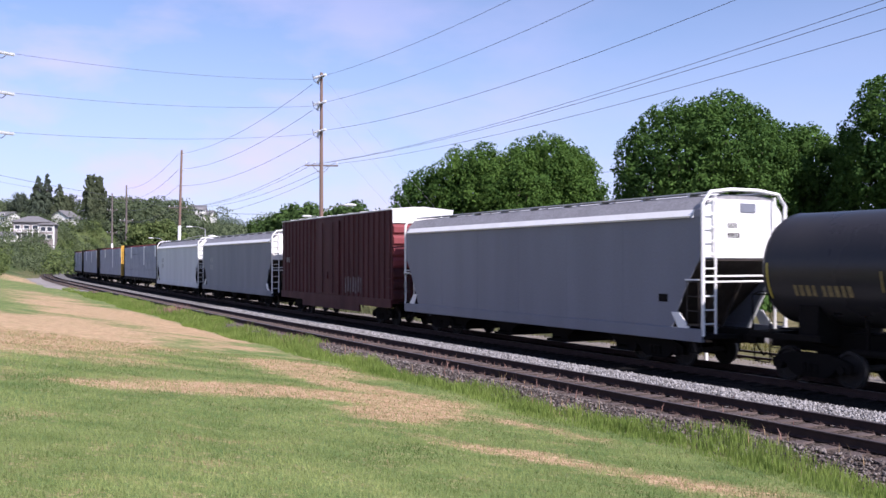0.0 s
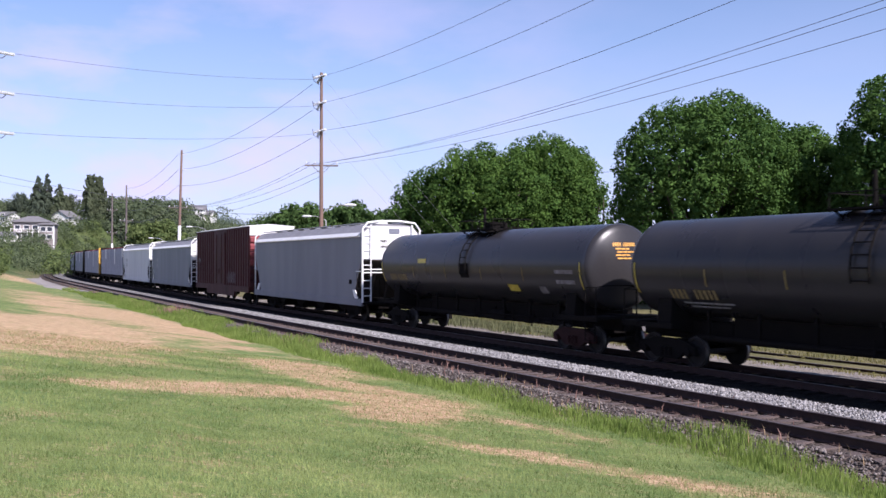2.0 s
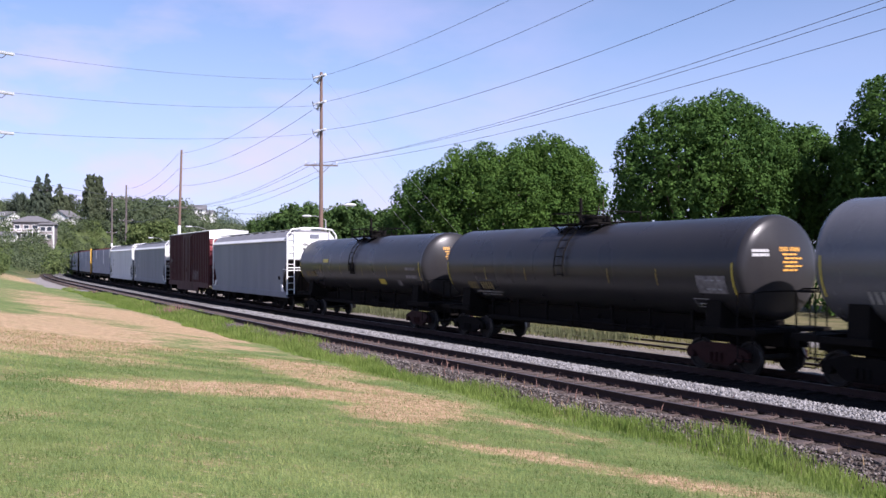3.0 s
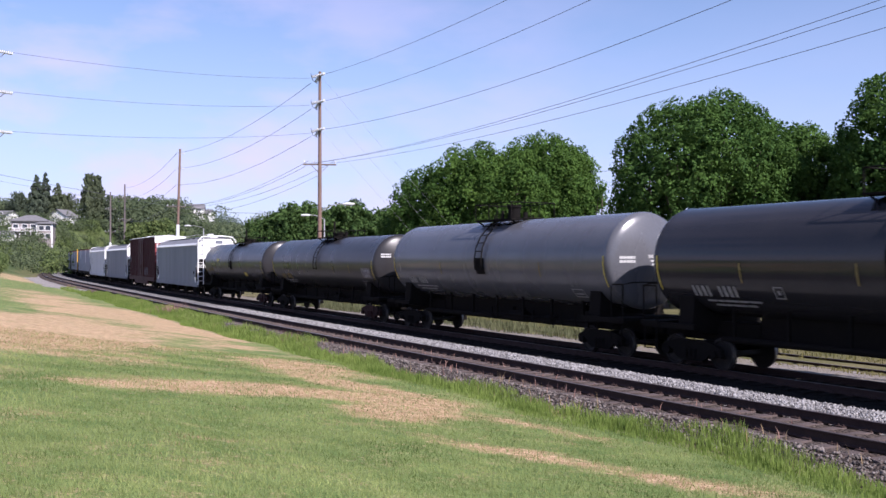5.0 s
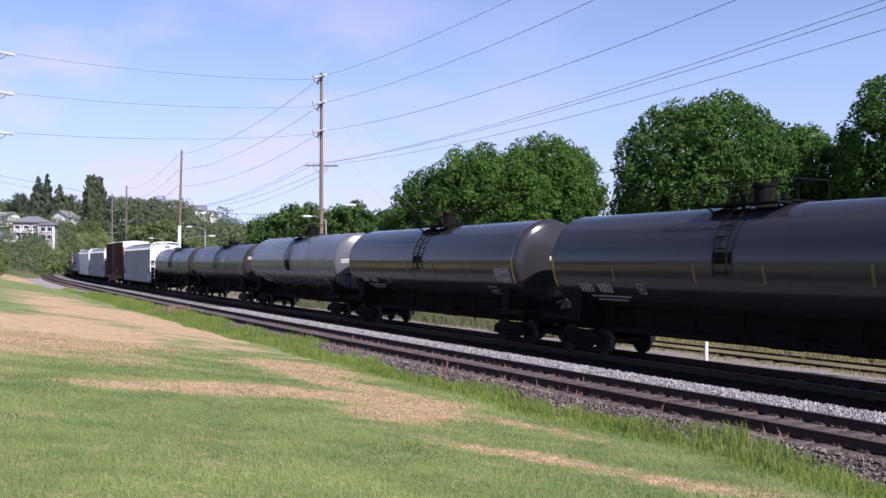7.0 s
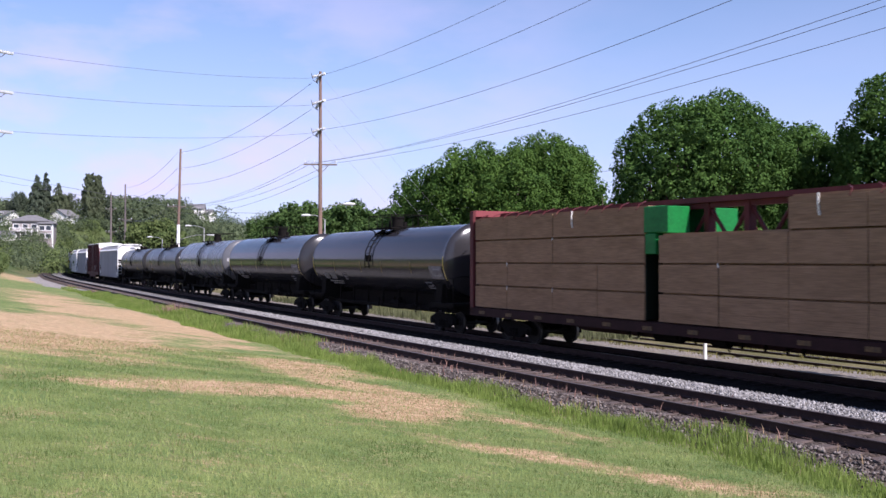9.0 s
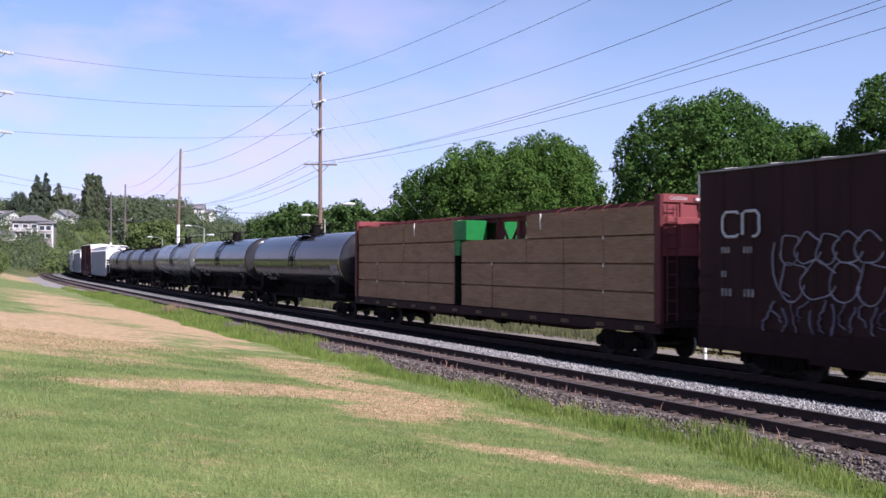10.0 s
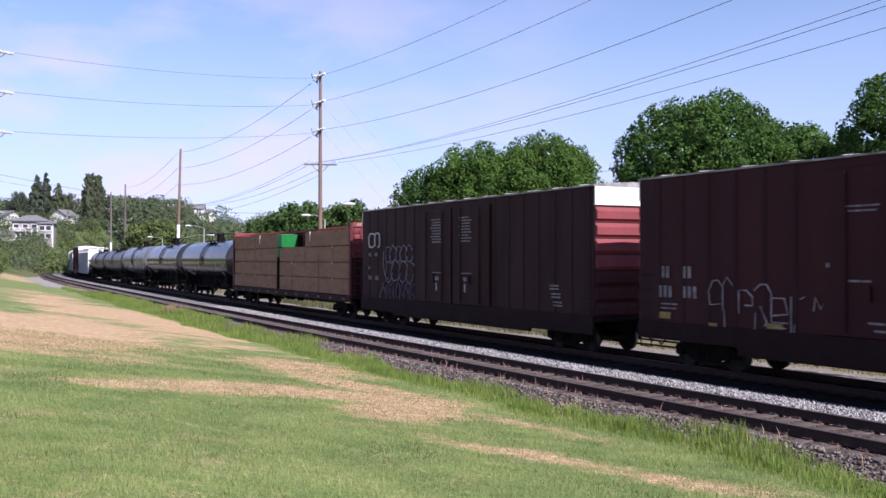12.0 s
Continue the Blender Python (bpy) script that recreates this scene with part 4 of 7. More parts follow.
        for along, z, w, h in ((6.1, TANK_Z - 0.62, 1.05, 0.5), (4.95, low - 0.15, 0.4, 0.26)):
            bm = B()
            glyphs(bm, on, along, z, [w], h)
            part("data_panel", bm, STENCIL_DIM, car, "grey stencilled data panel")
    else:
        white = DECAL_Y if style == "orange_end" else STENCIL_PALE
        z = low - 0.08
        e = stencil(car, on, -6.35, z, 4, 0.28, 0.42, white)
        stencil(car, on, e + 0.25, z, 5 if style == "orange_end" else 4, 0.28, 0.42, white)
        for row in range(2):
            bm = B()
            glyphs(bm, on, -6.0 + 0.2 * row, z - 0.14 - 0.11 * row, [0.34, 0.2, 0.5, 0.3, 0.42][:5 - row], 0.05, 1.2)
            part("small_print", bm, PLACARD, car)
        if style == "white_marked":
            bm = B()
            for sq in (-3.55,):
                for p0, q0, p1, q1 in ((0, 0, 0.3, 0.03), (0, 0.27, 0.3, 0.3), (0, 0.03, 0.03, 0.27), (0.27, 0.03, 0.3, 0.27), (0.1, 0.1, 0.2, 0.2)):
                    bm.faces.new([bm.verts.new(on(sq + p, z + q)) for p, q in ((p0, q0), (p1, q0), (p1, q1), (p0, q1))])
            part("stencil_square", bm, STENCIL_PALE, car)
        if style != "grey":
            bm = B()
            rows = [[bm.verts.new(on(6.26 + w, TANK_Z - 0.74 + 0.085 * k)) for w in (0, 1.08)] for k in range(7)]
            for a, b in zip(rows, rows[1:]):
                bm.faces.new((a[0], a[1], b[1], b[0]))
            panel = part("data_panel", bm, STENCIL_DIM, car, "dull grey stencilled data panel")
            for k in range(3):
                bm = B()
                glyphs(bm, on_tank(TANK_R + 0.02), 6.6 + 0.21 * k, TANK_Z - 0.64, [0.14], 0.3)
                part("text_column", bm, PLACARD, panel)
        bm = B()
        for p0, q0, p1, q1 in ((0, 0, 0.6, 0.03), (0, 0.24, 0.6, 0.27), (0, 0.03, 0.03, 0.24), (0.57, 0.03, 0.6, 0.24), (0.1, 0.09, 0.5, 0.13)):
            bm.faces.new([bm.verts.new(on((5.9 if style == "orange_end" else 5.4) + p, low - 0.32 + q)) for p, q in ((p0, q0), (p1, q0), (p1, q1), (p0, q1))])
        part("stencil_frame", bm, PLACARD, car)
    # marks on the rear head, which faces back along the line
    bm = B()

    def head(a, z):
        c = min(1.0, math.hypot(a, z - TANK_Z) / (TANK_R - 0.1))
        return (-TANK_LONG[style] - 0.13 - 0.27 * (1 - c * c) - 0.012, -a, z)
    start, z, h, words = {"dusty": (-0.56, 3.6, 0.13, (4, 6)), "orange_end": (-0.3, 3.36, 0.125, (4, 5)), "grey": (-0.2, 2.98, 0.1, (4, 4)), "white_marked": (-0.24, 2.93, 0.17, (4, 4))}[style]
    mark = DECAL_O if style in ("dusty", "orange_end") else DECAL
    e = start
    for count in words:
        e = block_word(bm, head, e, z, count, h, 0.45) + h * 0.5
    part("end_lettering", bm, mark, car, "stencilled marks on the tank head")
    for row in range({"dusty": 4, "orange_end": 5, "grey": 2, "white_marked": 2}[style]):
        bm = B()
        glyphs(bm, head, start + 0.08 + 0.06 * (row % 2), z - 0.11 * (row + 1) - (0.06 if style == "white_marked" else 0), [0.2, 0.16, 0.14, 0.12][:3 + row % 2], 0.055, 1.0)
        part("end_data_line", bm, mark, car)
    if style in ("orange_end", "grey"):
        for row in range(2):
            bm = B()
            glyphs(bm, head, -1.16, z - 0.02 - 0.12 * row, [0.1, 0.09, 0.1, 0.08, 0.07], 0.08, 0.35)
            part("end_notice", bm, DECAL, car, "white stencilled notice on the tank head")
    running_gear(car, 6.7, 8.35, red=style in ("dusty", "orange_end"))
    return car


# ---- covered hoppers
# brown of soot, deepened for the shade under the hopper ends
SOOT_SHADE = mat("sooty_shaded_paint", (0.05, 0.042, 0.037), 0.8, alt=(0.025, 0.021, 0.019), scale=2, fine=20, bump=0.1, spec=0.15)
ROOF_GREY = mat("dull_roof_paint", (0.26, 0.255, 0.265), 0.65, alt=(0.18, 0.175, 0.18), scale=1.5, fine=14, bump=0.05)


def hopper_car(half, paint, label, detailed):
    cut = 1.12 if detailed else 1.25
    car = tagged(new("hopper_car"), label, "hopper car", "covered hoppers of the train")
    bm = B()
    h = half - 0.12
    prism(bm, [(-h, 3.9), (-h, 2.85), (-h + 2.3, 1.1), (h - 2.3, 1.1), (h, 2.85), (h, 3.9)], "y", -1.46, 1.46)
    part("body", bm, paint, car)
    for sy in (-1, 1):
        bm = B()
        prism(bm, [(-h, 3.9), (-h, 2.85), (-h + 0.22, 2.62), (-h + 0.6 * cut, 1.95), (-h + cut, 1.1), (h - cut, 1.1), (h - 0.6 * cut, 1.95), (h - 0.22, 2.62), (h, 2.85), (h, 3.9)], "y", sy * 1.463, sy * 1.5)
        part("side_sheet", bm, paint, car)
        for k in range(1, 6 if detailed else 1):
            bm = B()
            x = -h + 0.4 + k * (2 * h - 0.8) / 6
            prism(bm, [(x - 0.03, 1.13), (x + 0.03, 1.13), (x + 0.03, 3.86), (x - 0.03, 3.86)], "y", sy * 1.499, sy * 1.504)
            part("weld_strap", bm, paint, car)
    for sx in (-1, 1):
        bm = B()            # sloping floor sheet over the truck, soot and shade in its colour
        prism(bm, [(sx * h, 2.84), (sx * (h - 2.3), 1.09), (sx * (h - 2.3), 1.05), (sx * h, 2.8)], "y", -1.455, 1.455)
        part("slope_sheet", bm, SOOT_SHADE, car, "sooty slope sheet over the truck, darkened for its shade")
        bm = B()
        prism(bm, [(-1.46, 2.87), (-1.46, 3.98), (-1.1, 4.34), (1.1, 4.34), (1.46, 3.98), (1.46, 2.87)], "x", sx * h, sx * (h + 0.025))
        # sun on the end is put in as white; the sides stay grey
        part("end_panel", bm, WHITE if detailed or sx < 0 else paint, car, "end panel whitened for sunlight")
    bm = B()
    prism(bm, [(-1.5, 3.904), (-1.46, 4.06), (-1.12, 4.4), (-0.7, 4.46), (0.7, 4.46), (1.12, 4.4), (1.46, 4.06), (1.5, 3.904)], "x", -h, h)
    part("roof", bm, ROOF_GREY, car, "dull grey roof")
    for sy in (-1, 1):
        bm = B()
        prism(bm, [(sy * 1.46, 4.075), (sy * 1.62, 3.91), (sy * 1.6, 3.87), (sy * 1.47, 3.87)], "x", -h + 0.25, h - 0.25)
        part("top_chord", bm, WHITE, car, "white sloping top chord")
        bm = B()
        box(bm, -h - 0.1, h + 0.1, min(sy * 1.42, sy * 1.56), max(sy * 1.42, sy * 1.56), 0.78, 1.12, 0.015)
        part("side_sill", bm, paint, car)
    bm = B()                # roof walk and hatches
    for sy in (-1, 1):
        box(bm, -h, h, min(sy * 0.62, sy * 1.0), max(sy * 0.62, sy * 1.0), 4.5, 4.535)
        for k in range(int(h)):
            x = -h + 1 + 2 * k
            box(bm, x - 0.03, x + 0.03, min(sy * 0.65, sy * 0.98), max(sy * 0.65, sy * 0.98), 4.38, 4.5)
    part("roof_walk", bm, GALV, car, "galvanised roof walk")
    bm = B()
    box(bm, -h + 1, h - 1, -0.32, 0.32, 4.44, 4.53, 0.03)
    for k in range(9):
        x = -h + 1.3 + k * (2 * h - 2.6) / 8
        box(bm, x - 0.05, x + 0.05, -0.4, 0.4, 4.53, 4.58)
    part("hatch_cover", bm, GALV, car)
    for k in range(4):
        x = (-1.5 + k) * (2 * half - 4.4) / 4
        bm = B()
        w = (2 * half - 4.6) / 8
        prism(bm, [(x - w, 1.09), (x - 0.45, 0.48), (x - 0.45, 0.34), (x + 0.45, 0.34), (x + 0.45, 0.48), (x + w, 1.09)], "y", -0.95, 0.95)
        box(bm, x - 0.55, x + 0.55, -1.1, 1.1, 0.27, 0.335)
        rod(bm, (x, -1.25, 0.4), (x, 1.25, 0.4), 0.04)
        part("discharge_chute", bm, UNDER, car)
    for sx in (-1, 1):
        e = sx * (half - 0.02)
        bm = B()            # white hoop and corner posts round the end
        for inset in (0.0,):
            tube(bm, [(e, 1.5, 0.95), (e, 1.5, 4.2), (e, 1.24, 4.5), (e, 0.5, 4.58), (e, -0.5, 4.58), (e, -1.24, 4.5), (e, -1.5, 4.2), (e, -1.5, 0.95)], 0.05, 6)
        part("end_hoop", bm, WHITE, car, "white tubular end hoop")
        for sy in (-1, 1):
            bm = B()        # end ladder, at one corner of each end
            if sx * sy > 0:
                tube(bm, [(e, sy * 1.2, 2.95), (e + sx * 0.05, sy * 1.2, 3.1), (e + sx * 0.05, sy * 1.2, 3.5), (e, sy * 1.2, 3.6)], 0.02)
                part("grab_iron", bm, WHITE, car)
                bm = B()
            tube(bm, [(e + sx * 0.02, sy * 1.08, 1.0), (e + sx * 0.02, sy * 1.08, 2.2), (e + sx * 0.02, sy * 1.08, 4.42)], 0.035)
            for k in range(10 if sx * sy < 0 else 0):
                rod(bm, (e + sx * 0.02, sy * 1.08, 1.25 + 0.34 * k), (e + sx * 0.02, sy * 1.5, 1.25 + 0.34 * k), 0.02, 6)
            part("ladder", bm, WHITE, car)
            bm = B()        # side ladder
            for x in (half - 0.1, half - 0.55):
                rod(bm, (sx * x, sy * 1.57, 1.2), (sx * x, sy * 1.57, 2.3), 0.014, 6)
            for k in range(4):
                rod(bm, (sx * (half - 0.1), sy * 1.57, 1.2 + 0.36 * k), (sx * (half - 0.55), sy * 1.57, 1.2 + 0.36 * k), 0.014, 6)
            part("side_ladder", bm, SOOT_SHADE if detailed else UNDER, car)
            if detailed:
                bm = B()
                rod(bm, (sx * (half - 0.05), sy * 1.58, 2.33), (sx * (half - 0.6), sy * 1.58, 2.33), 0.02, 6)
                part("grab_iron", bm, WHITE, car)
            bm = B()        # steps
            tube(bm, [(sx * (half - 0.1), sy * 1.5, 1.15), (sx * (half - 0.1), sy * 1.5, 0.5), (sx * (half - 0.5), sy * 1.5, 0.5), (sx * (half - 0.5), sy * 1.5, 1.15)], 0.022)
            part("step", bm, UNDER, car)
        for y, coat in ((-1.05, WHITE), (0.0, SOOT_SHADE), (0.75, SOOT_SHADE)):
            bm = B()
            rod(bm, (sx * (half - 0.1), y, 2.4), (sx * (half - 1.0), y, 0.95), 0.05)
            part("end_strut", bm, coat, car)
        bm = B()
        rod(bm, (e, -1.45, 2.42), (e, 1.45, 2.42), 0.025), rod(bm, (e, -1.45, 2.28), (e, 1.45, 2.28), 0.025)
        part("end_brace", bm, WHITE, car)
        bm = B()            # end platform
        box(bm, min(sx * (half - 1.5), sx * half), max(sx * (half - 1.5), sx * half), -1.5, 1.5, 0.86, 0.96)
        box(bm, min(sx * (half - 3.5), sx * half), max(sx * (half - 3.5), sx * half), -0.3, 0.3, 0.72, 1.1)
        part("end_platform", bm, UNDER, car)
        for sy in (-1, 1):  # gusset plates on the sill
            bm = B()
            prism(bm, [(sx * (half - 0.95), 1.12), (sx * (half - 1.2), 1.5), (sx * (half - 0.9), 1.5), (sx * (half - 0.5), 1.12)], "y", sy * 1.5, sy * 1.54)
            part("gusset", bm, WHITE, car)
    bm = B()
    if detailed:
        for k in range(2):
            block_word(bm, lambda a, z: (-half + 0.09, -a, z), -0.55, 3.62 - 0.25 * k, 4 + k, 0.13)
            part("end_lettering", bm, UNDER, car, "small dark stencilled marks")
            bm = B()
        box(bm, -half + 0.07, -half + 0.094, -0.45, 0.1, 4.02, 4.25)
        part("end_plate", bm, HOPPER, car)
        bm = B()
        box(bm, -half + 1.4, -half + 1.75, 1.5, 1.515, 1.75, 1.95)
        part("placard_holder", bm, UNDER, car)
    else:
        for row in range(2):
            block_word(bm, lambda a, z: (-a, 1.506, z), -half + 2.4, 2.7 - 0.5 * row, 4, 0.34)
        part("lettering", bm, PLACARD, car)
    running_gear(car, half - 2.4, half + 0.2, turning=detailed)
    return car


# ---- boxcars
TAG_FAINT = mat("faded_spray_paint", (0.13, 0.1, 0.105), 0.75, alt=(0.065, 0.03, 0.032), amount=0.95, scale=4, bump=0)
SILL = mat("dark_sill_paint", (0.021, 0.0095, 0.01), 0.8, alt=(0.012, 0.008, 0.008), scale=2, fine=20, bump=0.08, spec=0.12)
# shade from the following car, put into the lower ribs' colour
END_SHADED = mat("shaded_end_paint", (0.07, 0.024, 0.025), 0.8, alt=(0.035, 0.017, 0.017), scale=2, fine=20, bump=0.08, spec=0.12)
def boxcar(half, paint, label, style):
    car = tagged(new("boxcar"), label, "boxcar", "boxcars of the train")
    bm = B()
    box(bm, -half, half, -1.5, 1.5, 1.02, 4.95)
    part("body", bm, paint, car)
    bm = B()
    prism(bm, [(-1.55, 4.94), (-1.55, 4.985), (0, 5.1), (1.55, 4.985), (1.55, 4.94)], "x", -half - 0.03, half + 0.03)
    for k in range(int(half * 2 / 1.5)):
        x = -half + 0.8 + 1.5 * k
        prism(bm, [(-1.5, 4.98), (-1.5, 5.02), (0, 5.135), (1.5, 5.02), (1.5, 4.98), (0, 5.09)], "x", x - 0.04, x + 0.04)
    part("roof", bm, GALV if style == "red" else ROOF_DIM, car, "weathered galvanised roof")
    doors = {"red": ((-1.5, 1.5),), "brown": ((-2.9, -0.05), (0.05, 2.9)), "maroon": ((-2.6, 0.0), (0.1, 2.7))}[style]
    lo, hi = min(d[0] for d in doors), max(d[1] for d in doors)
    bm = B()
    deep = 1.555 if style == "red" else 1.526
    prism(bm, [(-0.09, 1.5), (-0.05, deep), (0.05, deep), (0.09, 1.5)], "z", 1.22, 4.9)
    post_mesh = mesh_of(bm, "side_post", paint)
    step = 0.62 if style == "red" else 0.95
    x = -half + 0.25
    while x < half - 0.1:
        if not lo - 0.2 < x < hi + 0.2:
            part("side_post", post_mesh, None, car, at=pose(x, 0, 0))
            part("side_post", post_mesh, None, car, at=pose(x, 0, 0, 0, 0, 180))
        x += step
    for sy in (-1, 1):
        bm = B()
        deep_sill = {"red": 0.84, "brown": 0.64}.get(style, 0.74)
        box(bm, -half, half, min(sy * 1.5, sy * 1.57), max(sy * 1.5, sy * 1.57), deep_sill, 1.2)
        box(bm, lo - 2.6, hi + 2.6, min(sy * 1.45, sy * 1.56), max(sy * 1.45, sy * 1.56), 0.52, deep_sill)
        part("side_sill", bm, SILL if style != "red" else paint, car, "dark side sill" if style != "red" else "")
        for a, b in doors:
            bm = B()
            box(bm, a + 0.03, b - 0.03, min(sy * 1.5, sy * 1.585), max(sy * 1.5, sy * 1.585), 1.22, 4.72, 0.01)
            door = part("door", bm, paint, car)
            for k in range(5):
                bm = B()
                box(bm, a + 0.15, b - 0.15, min(sy * 1.585, sy * 1.6), max(sy * 1.585, sy * 1.6), 1.6 + 0.66 * k, 1.68 + 0.66 * k)
                part("door_rib", bm, paint, door)
            bm = B()
            for q in (0.25, 0.75):
                xx = a + (b - a) * q
                rod(bm, (xx, sy * 1.63, 1.3), (xx, sy * 1.63, 4.65), 0.025, 6)
            box(bm, a + (b - a) * 0.5, a + (b - a) * 0.57, min(sy * 1.6, sy * 1.65), max(sy * 1.6, sy * 1.65), 1.95, 2.3)
            part("locking_bar", bm, paint, door)
    for sx in (-1, 1):
        bm = B()
        e = sx * half
        prism(bm, [(e, 4.38), (e + sx * 0.05, 4.4), (e + sx * 0.05, 4.92), (e, 4.94)], "y", -1.5, 1.5)
        part("end_top_panel", bm, WHITE, car, "white-painted upper end panel")
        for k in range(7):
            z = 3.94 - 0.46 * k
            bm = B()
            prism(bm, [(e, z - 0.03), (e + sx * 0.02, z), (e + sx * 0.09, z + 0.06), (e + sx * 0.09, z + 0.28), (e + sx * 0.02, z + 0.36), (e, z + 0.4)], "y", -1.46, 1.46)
            part("end_rib", bm, END_RED_LIT if k < 4 else END_SHADED, car, "pressed end rib in sunlit red" if k < 4 else "pressed end rib darkened for shade")
        bm = B()
        for y in (-1.1, -1.45):
            rod(bm, (e + sx * 0.14, y, 1.1), (e + sx * 0.14, y, 3.2), 0.02, 6)
        for k in range(6):
            rod(bm, (e + sx * 0.14, -1.1, 1.3 + 0.36 * k), (e + sx * 0.14, -1.45, 1.3 + 0.36 * k), 0.02, 6)
        part("ladder", bm, paint, car)
        bm = B()
        box(bm, min(e, e + sx * 0.35), max(e, e + sx * 0.35), -1.2, 1.2, 1.05, 1.1)
        box(bm, min(sx * (half - 3.2), sx * (half + 0.25)), max(sx * (half - 3.2), sx * (half + 0.25)), -0.32, 0.32, 0.72, 1.04)
        part("end_sill", bm, UNDER, car)
        for sy in (-1, 1):
            bm = B()
            tube(bm, [(e - sx * 0.05, sy * 1.52, 1.05), (e - sx * 0.05, sy * 1.52, 0.5), (e - sx * 0.5, sy * 1.52, 0.5), (e - sx * 0.5, sy * 1.52, 1.05)], 0.022)
            part("step", bm, UNDER, car)
            for k in range(4):
                bm = B()
                rod(bm, (e - sx * 0.05, sy * 1.575, 1.35 + 0.36 * k), (e - sx * 0.5, sy * 1.575, 1.35 + 0.36 * k), 0.016, 6)
                part("grab_iron", bm, paint, car)
    brake_gear(car, 0.0)

    def flank(a, z):
        return (-a, 1.56 if style == "red" else 1.531, z)

    def on_door(a, z):
        return (-a, 1.604, z)
    if style == "red":
        stencil(car, flank, -half + 0.9, 2.75, 4, 0.25, 0.5)
        for k, w in enumerate((0.16, 0.2, 0.14, 0.22, 0.16, 0.2, 0.14)):
            bm = B()
            glyphs(bm, flank, 2.3 + 0.33 * k, 1.35 + 0.06 * (k % 2), [w], 0.7, 0.2)
            part("spray_tag", bm, TAG_FAINT, car, "faded grey spray-painted tag")
    if style == "brown":
        bm = B()            # company mark drawn as two plain rounded loops
        for pts in ([(0.75, 3.9), (0.65, 3.95), (0.25, 3.95), (0.12, 3.82), (0.12, 3.5), (0.25, 3.36), (0.65, 3.36), (0.75, 3.42)],
                    [(0.92, 3.4), (0.92, 3.9), (1.02, 3.95), (1.42, 3.95), (1.54, 3.84), (1.54, 3.46), (1.44, 3.36), (1.3, 3.36)]):
            tube(bm, [(half - 0.75 - a * 0.85, 1.535, z) for a, z in pts], 0.036, 4)
        part("painted_mark", bm, DECAL, car, "white painted mark of two rounded loops")
        for z, n, h in ((2.97, 3, 0.15), (2.4, 2, 0.15), (1.95, 3, 0.18)):
            stencil(car, flank, -half + 0.8, z, n, h)
            if z != 2.4:
                stencil(car, flank, -half + 1.55, z, n, h)
        r = random.Random(3)    # looping spray-painted outlines

        def loop(cx, cz, w, h, seed):
            q = random.Random(seed)
            a, b, c = q.uniform(0, 6), q.uniform(0.1, 0.3), q.uniform(0.05, 0.2)
            turn = [0.5 + k * 5.6 / 22 for k in range(23)]
            return [(half - cx - w * math.cos(g) * (1 + b * math.sin(2 * g + a)), 1.531, cz + h * math.sin(g) * (1 + c * math.cos(3 * g + a))) for g in turn]
        for i in range(9):
            bm = B()
            if i < 5:
                tube(bm, loop(3.0 + 0.54 * i, 3.05, 0.33, 0.33, i), 0.02, 4)
            else:
                tube(bm, loop(3.1 + 0.72 * (i - 5), 2.35, 0.43, 0.42, 15 + i), 0.02, 4)
            part("spray_stroke", bm, SPRAY_BLUE, car, "pale looping spray-painted stroke")
        bm = B()
        tube(bm, [(half - 2.55, 1.531, 3.2), (half - 2.48, 1.531, 2.9), (half - 2.5, 1.531, 2.5), (half - 2.65, 1.531, 2.15), (half - 3.0, 1.531, 2.0)], 0.02, 4)
        part("spray_stroke", bm, SPRAY_BLUE, car, "pale looping spray-painted stroke")
        for i in range(13):
            bm = B()
            a = 2.3 + 0.27 * i
            g, w = r.uniform(0, 6), r.uniform(0.06, 0.2)
            high, drop = 1.85 + r.uniform(-0.15, 0.12), r.uniform(0.45, 0.95)
            pts = [(half - a - w * math.sin(g + k * r.uniform(0.3, 0.5)), 1.531, high - drop * k / 12) for k in range(13)]
            tube(bm, pts, r.uniform(0.016, 0.034), 4)
            part("spray_scrawl", bm, SCRAWL, car, "smeared pale blue spray-painted scrawl")
        for a0 in (-1.75, 0.6):
            bm = B()
            for row in range(9):
                glyphs(bm, on_door, a0 + (0.1 if row % 3 else 0), 4.3 - 0.105 * row, [0.17, 0.26, 0.2, 0.08 + 0.09 * (row % 2)], 0.05, 1.2)
            part("door_notice", bm, STENCIL_DIM, car, "small worn stencilled notice")
            bm = B()
            glyphs(bm, on_door, a0 + 0.1, 2.32, [0.9], 0.03)
            part("stencil_line", bm, STENCIL_DIM, car)
            bm = B()
            glyphs(bm, on_door, a0 + 0.42, 1.66, [0.11], 0.3)
            part("stencil_bar", bm, PLACARD, car)
            bm = B()
            glyphs(bm, on_door, a0 + 0.36, 2.05, [0.3], 0.14)
            part("stencil_bar", bm, STENCIL_DIM, car)
        for k, zz in enumerate((2.0, 1.75, 1.5)):
            bm = B()
            for row in range(2):
                glyphs(bm, flank, half - 2.4 + 0.1 * k, zz - 0.1 * row, [0.3, 0.2], 0.05, 0.9)
            part("data_panel", bm, STENCIL_DIM, car)
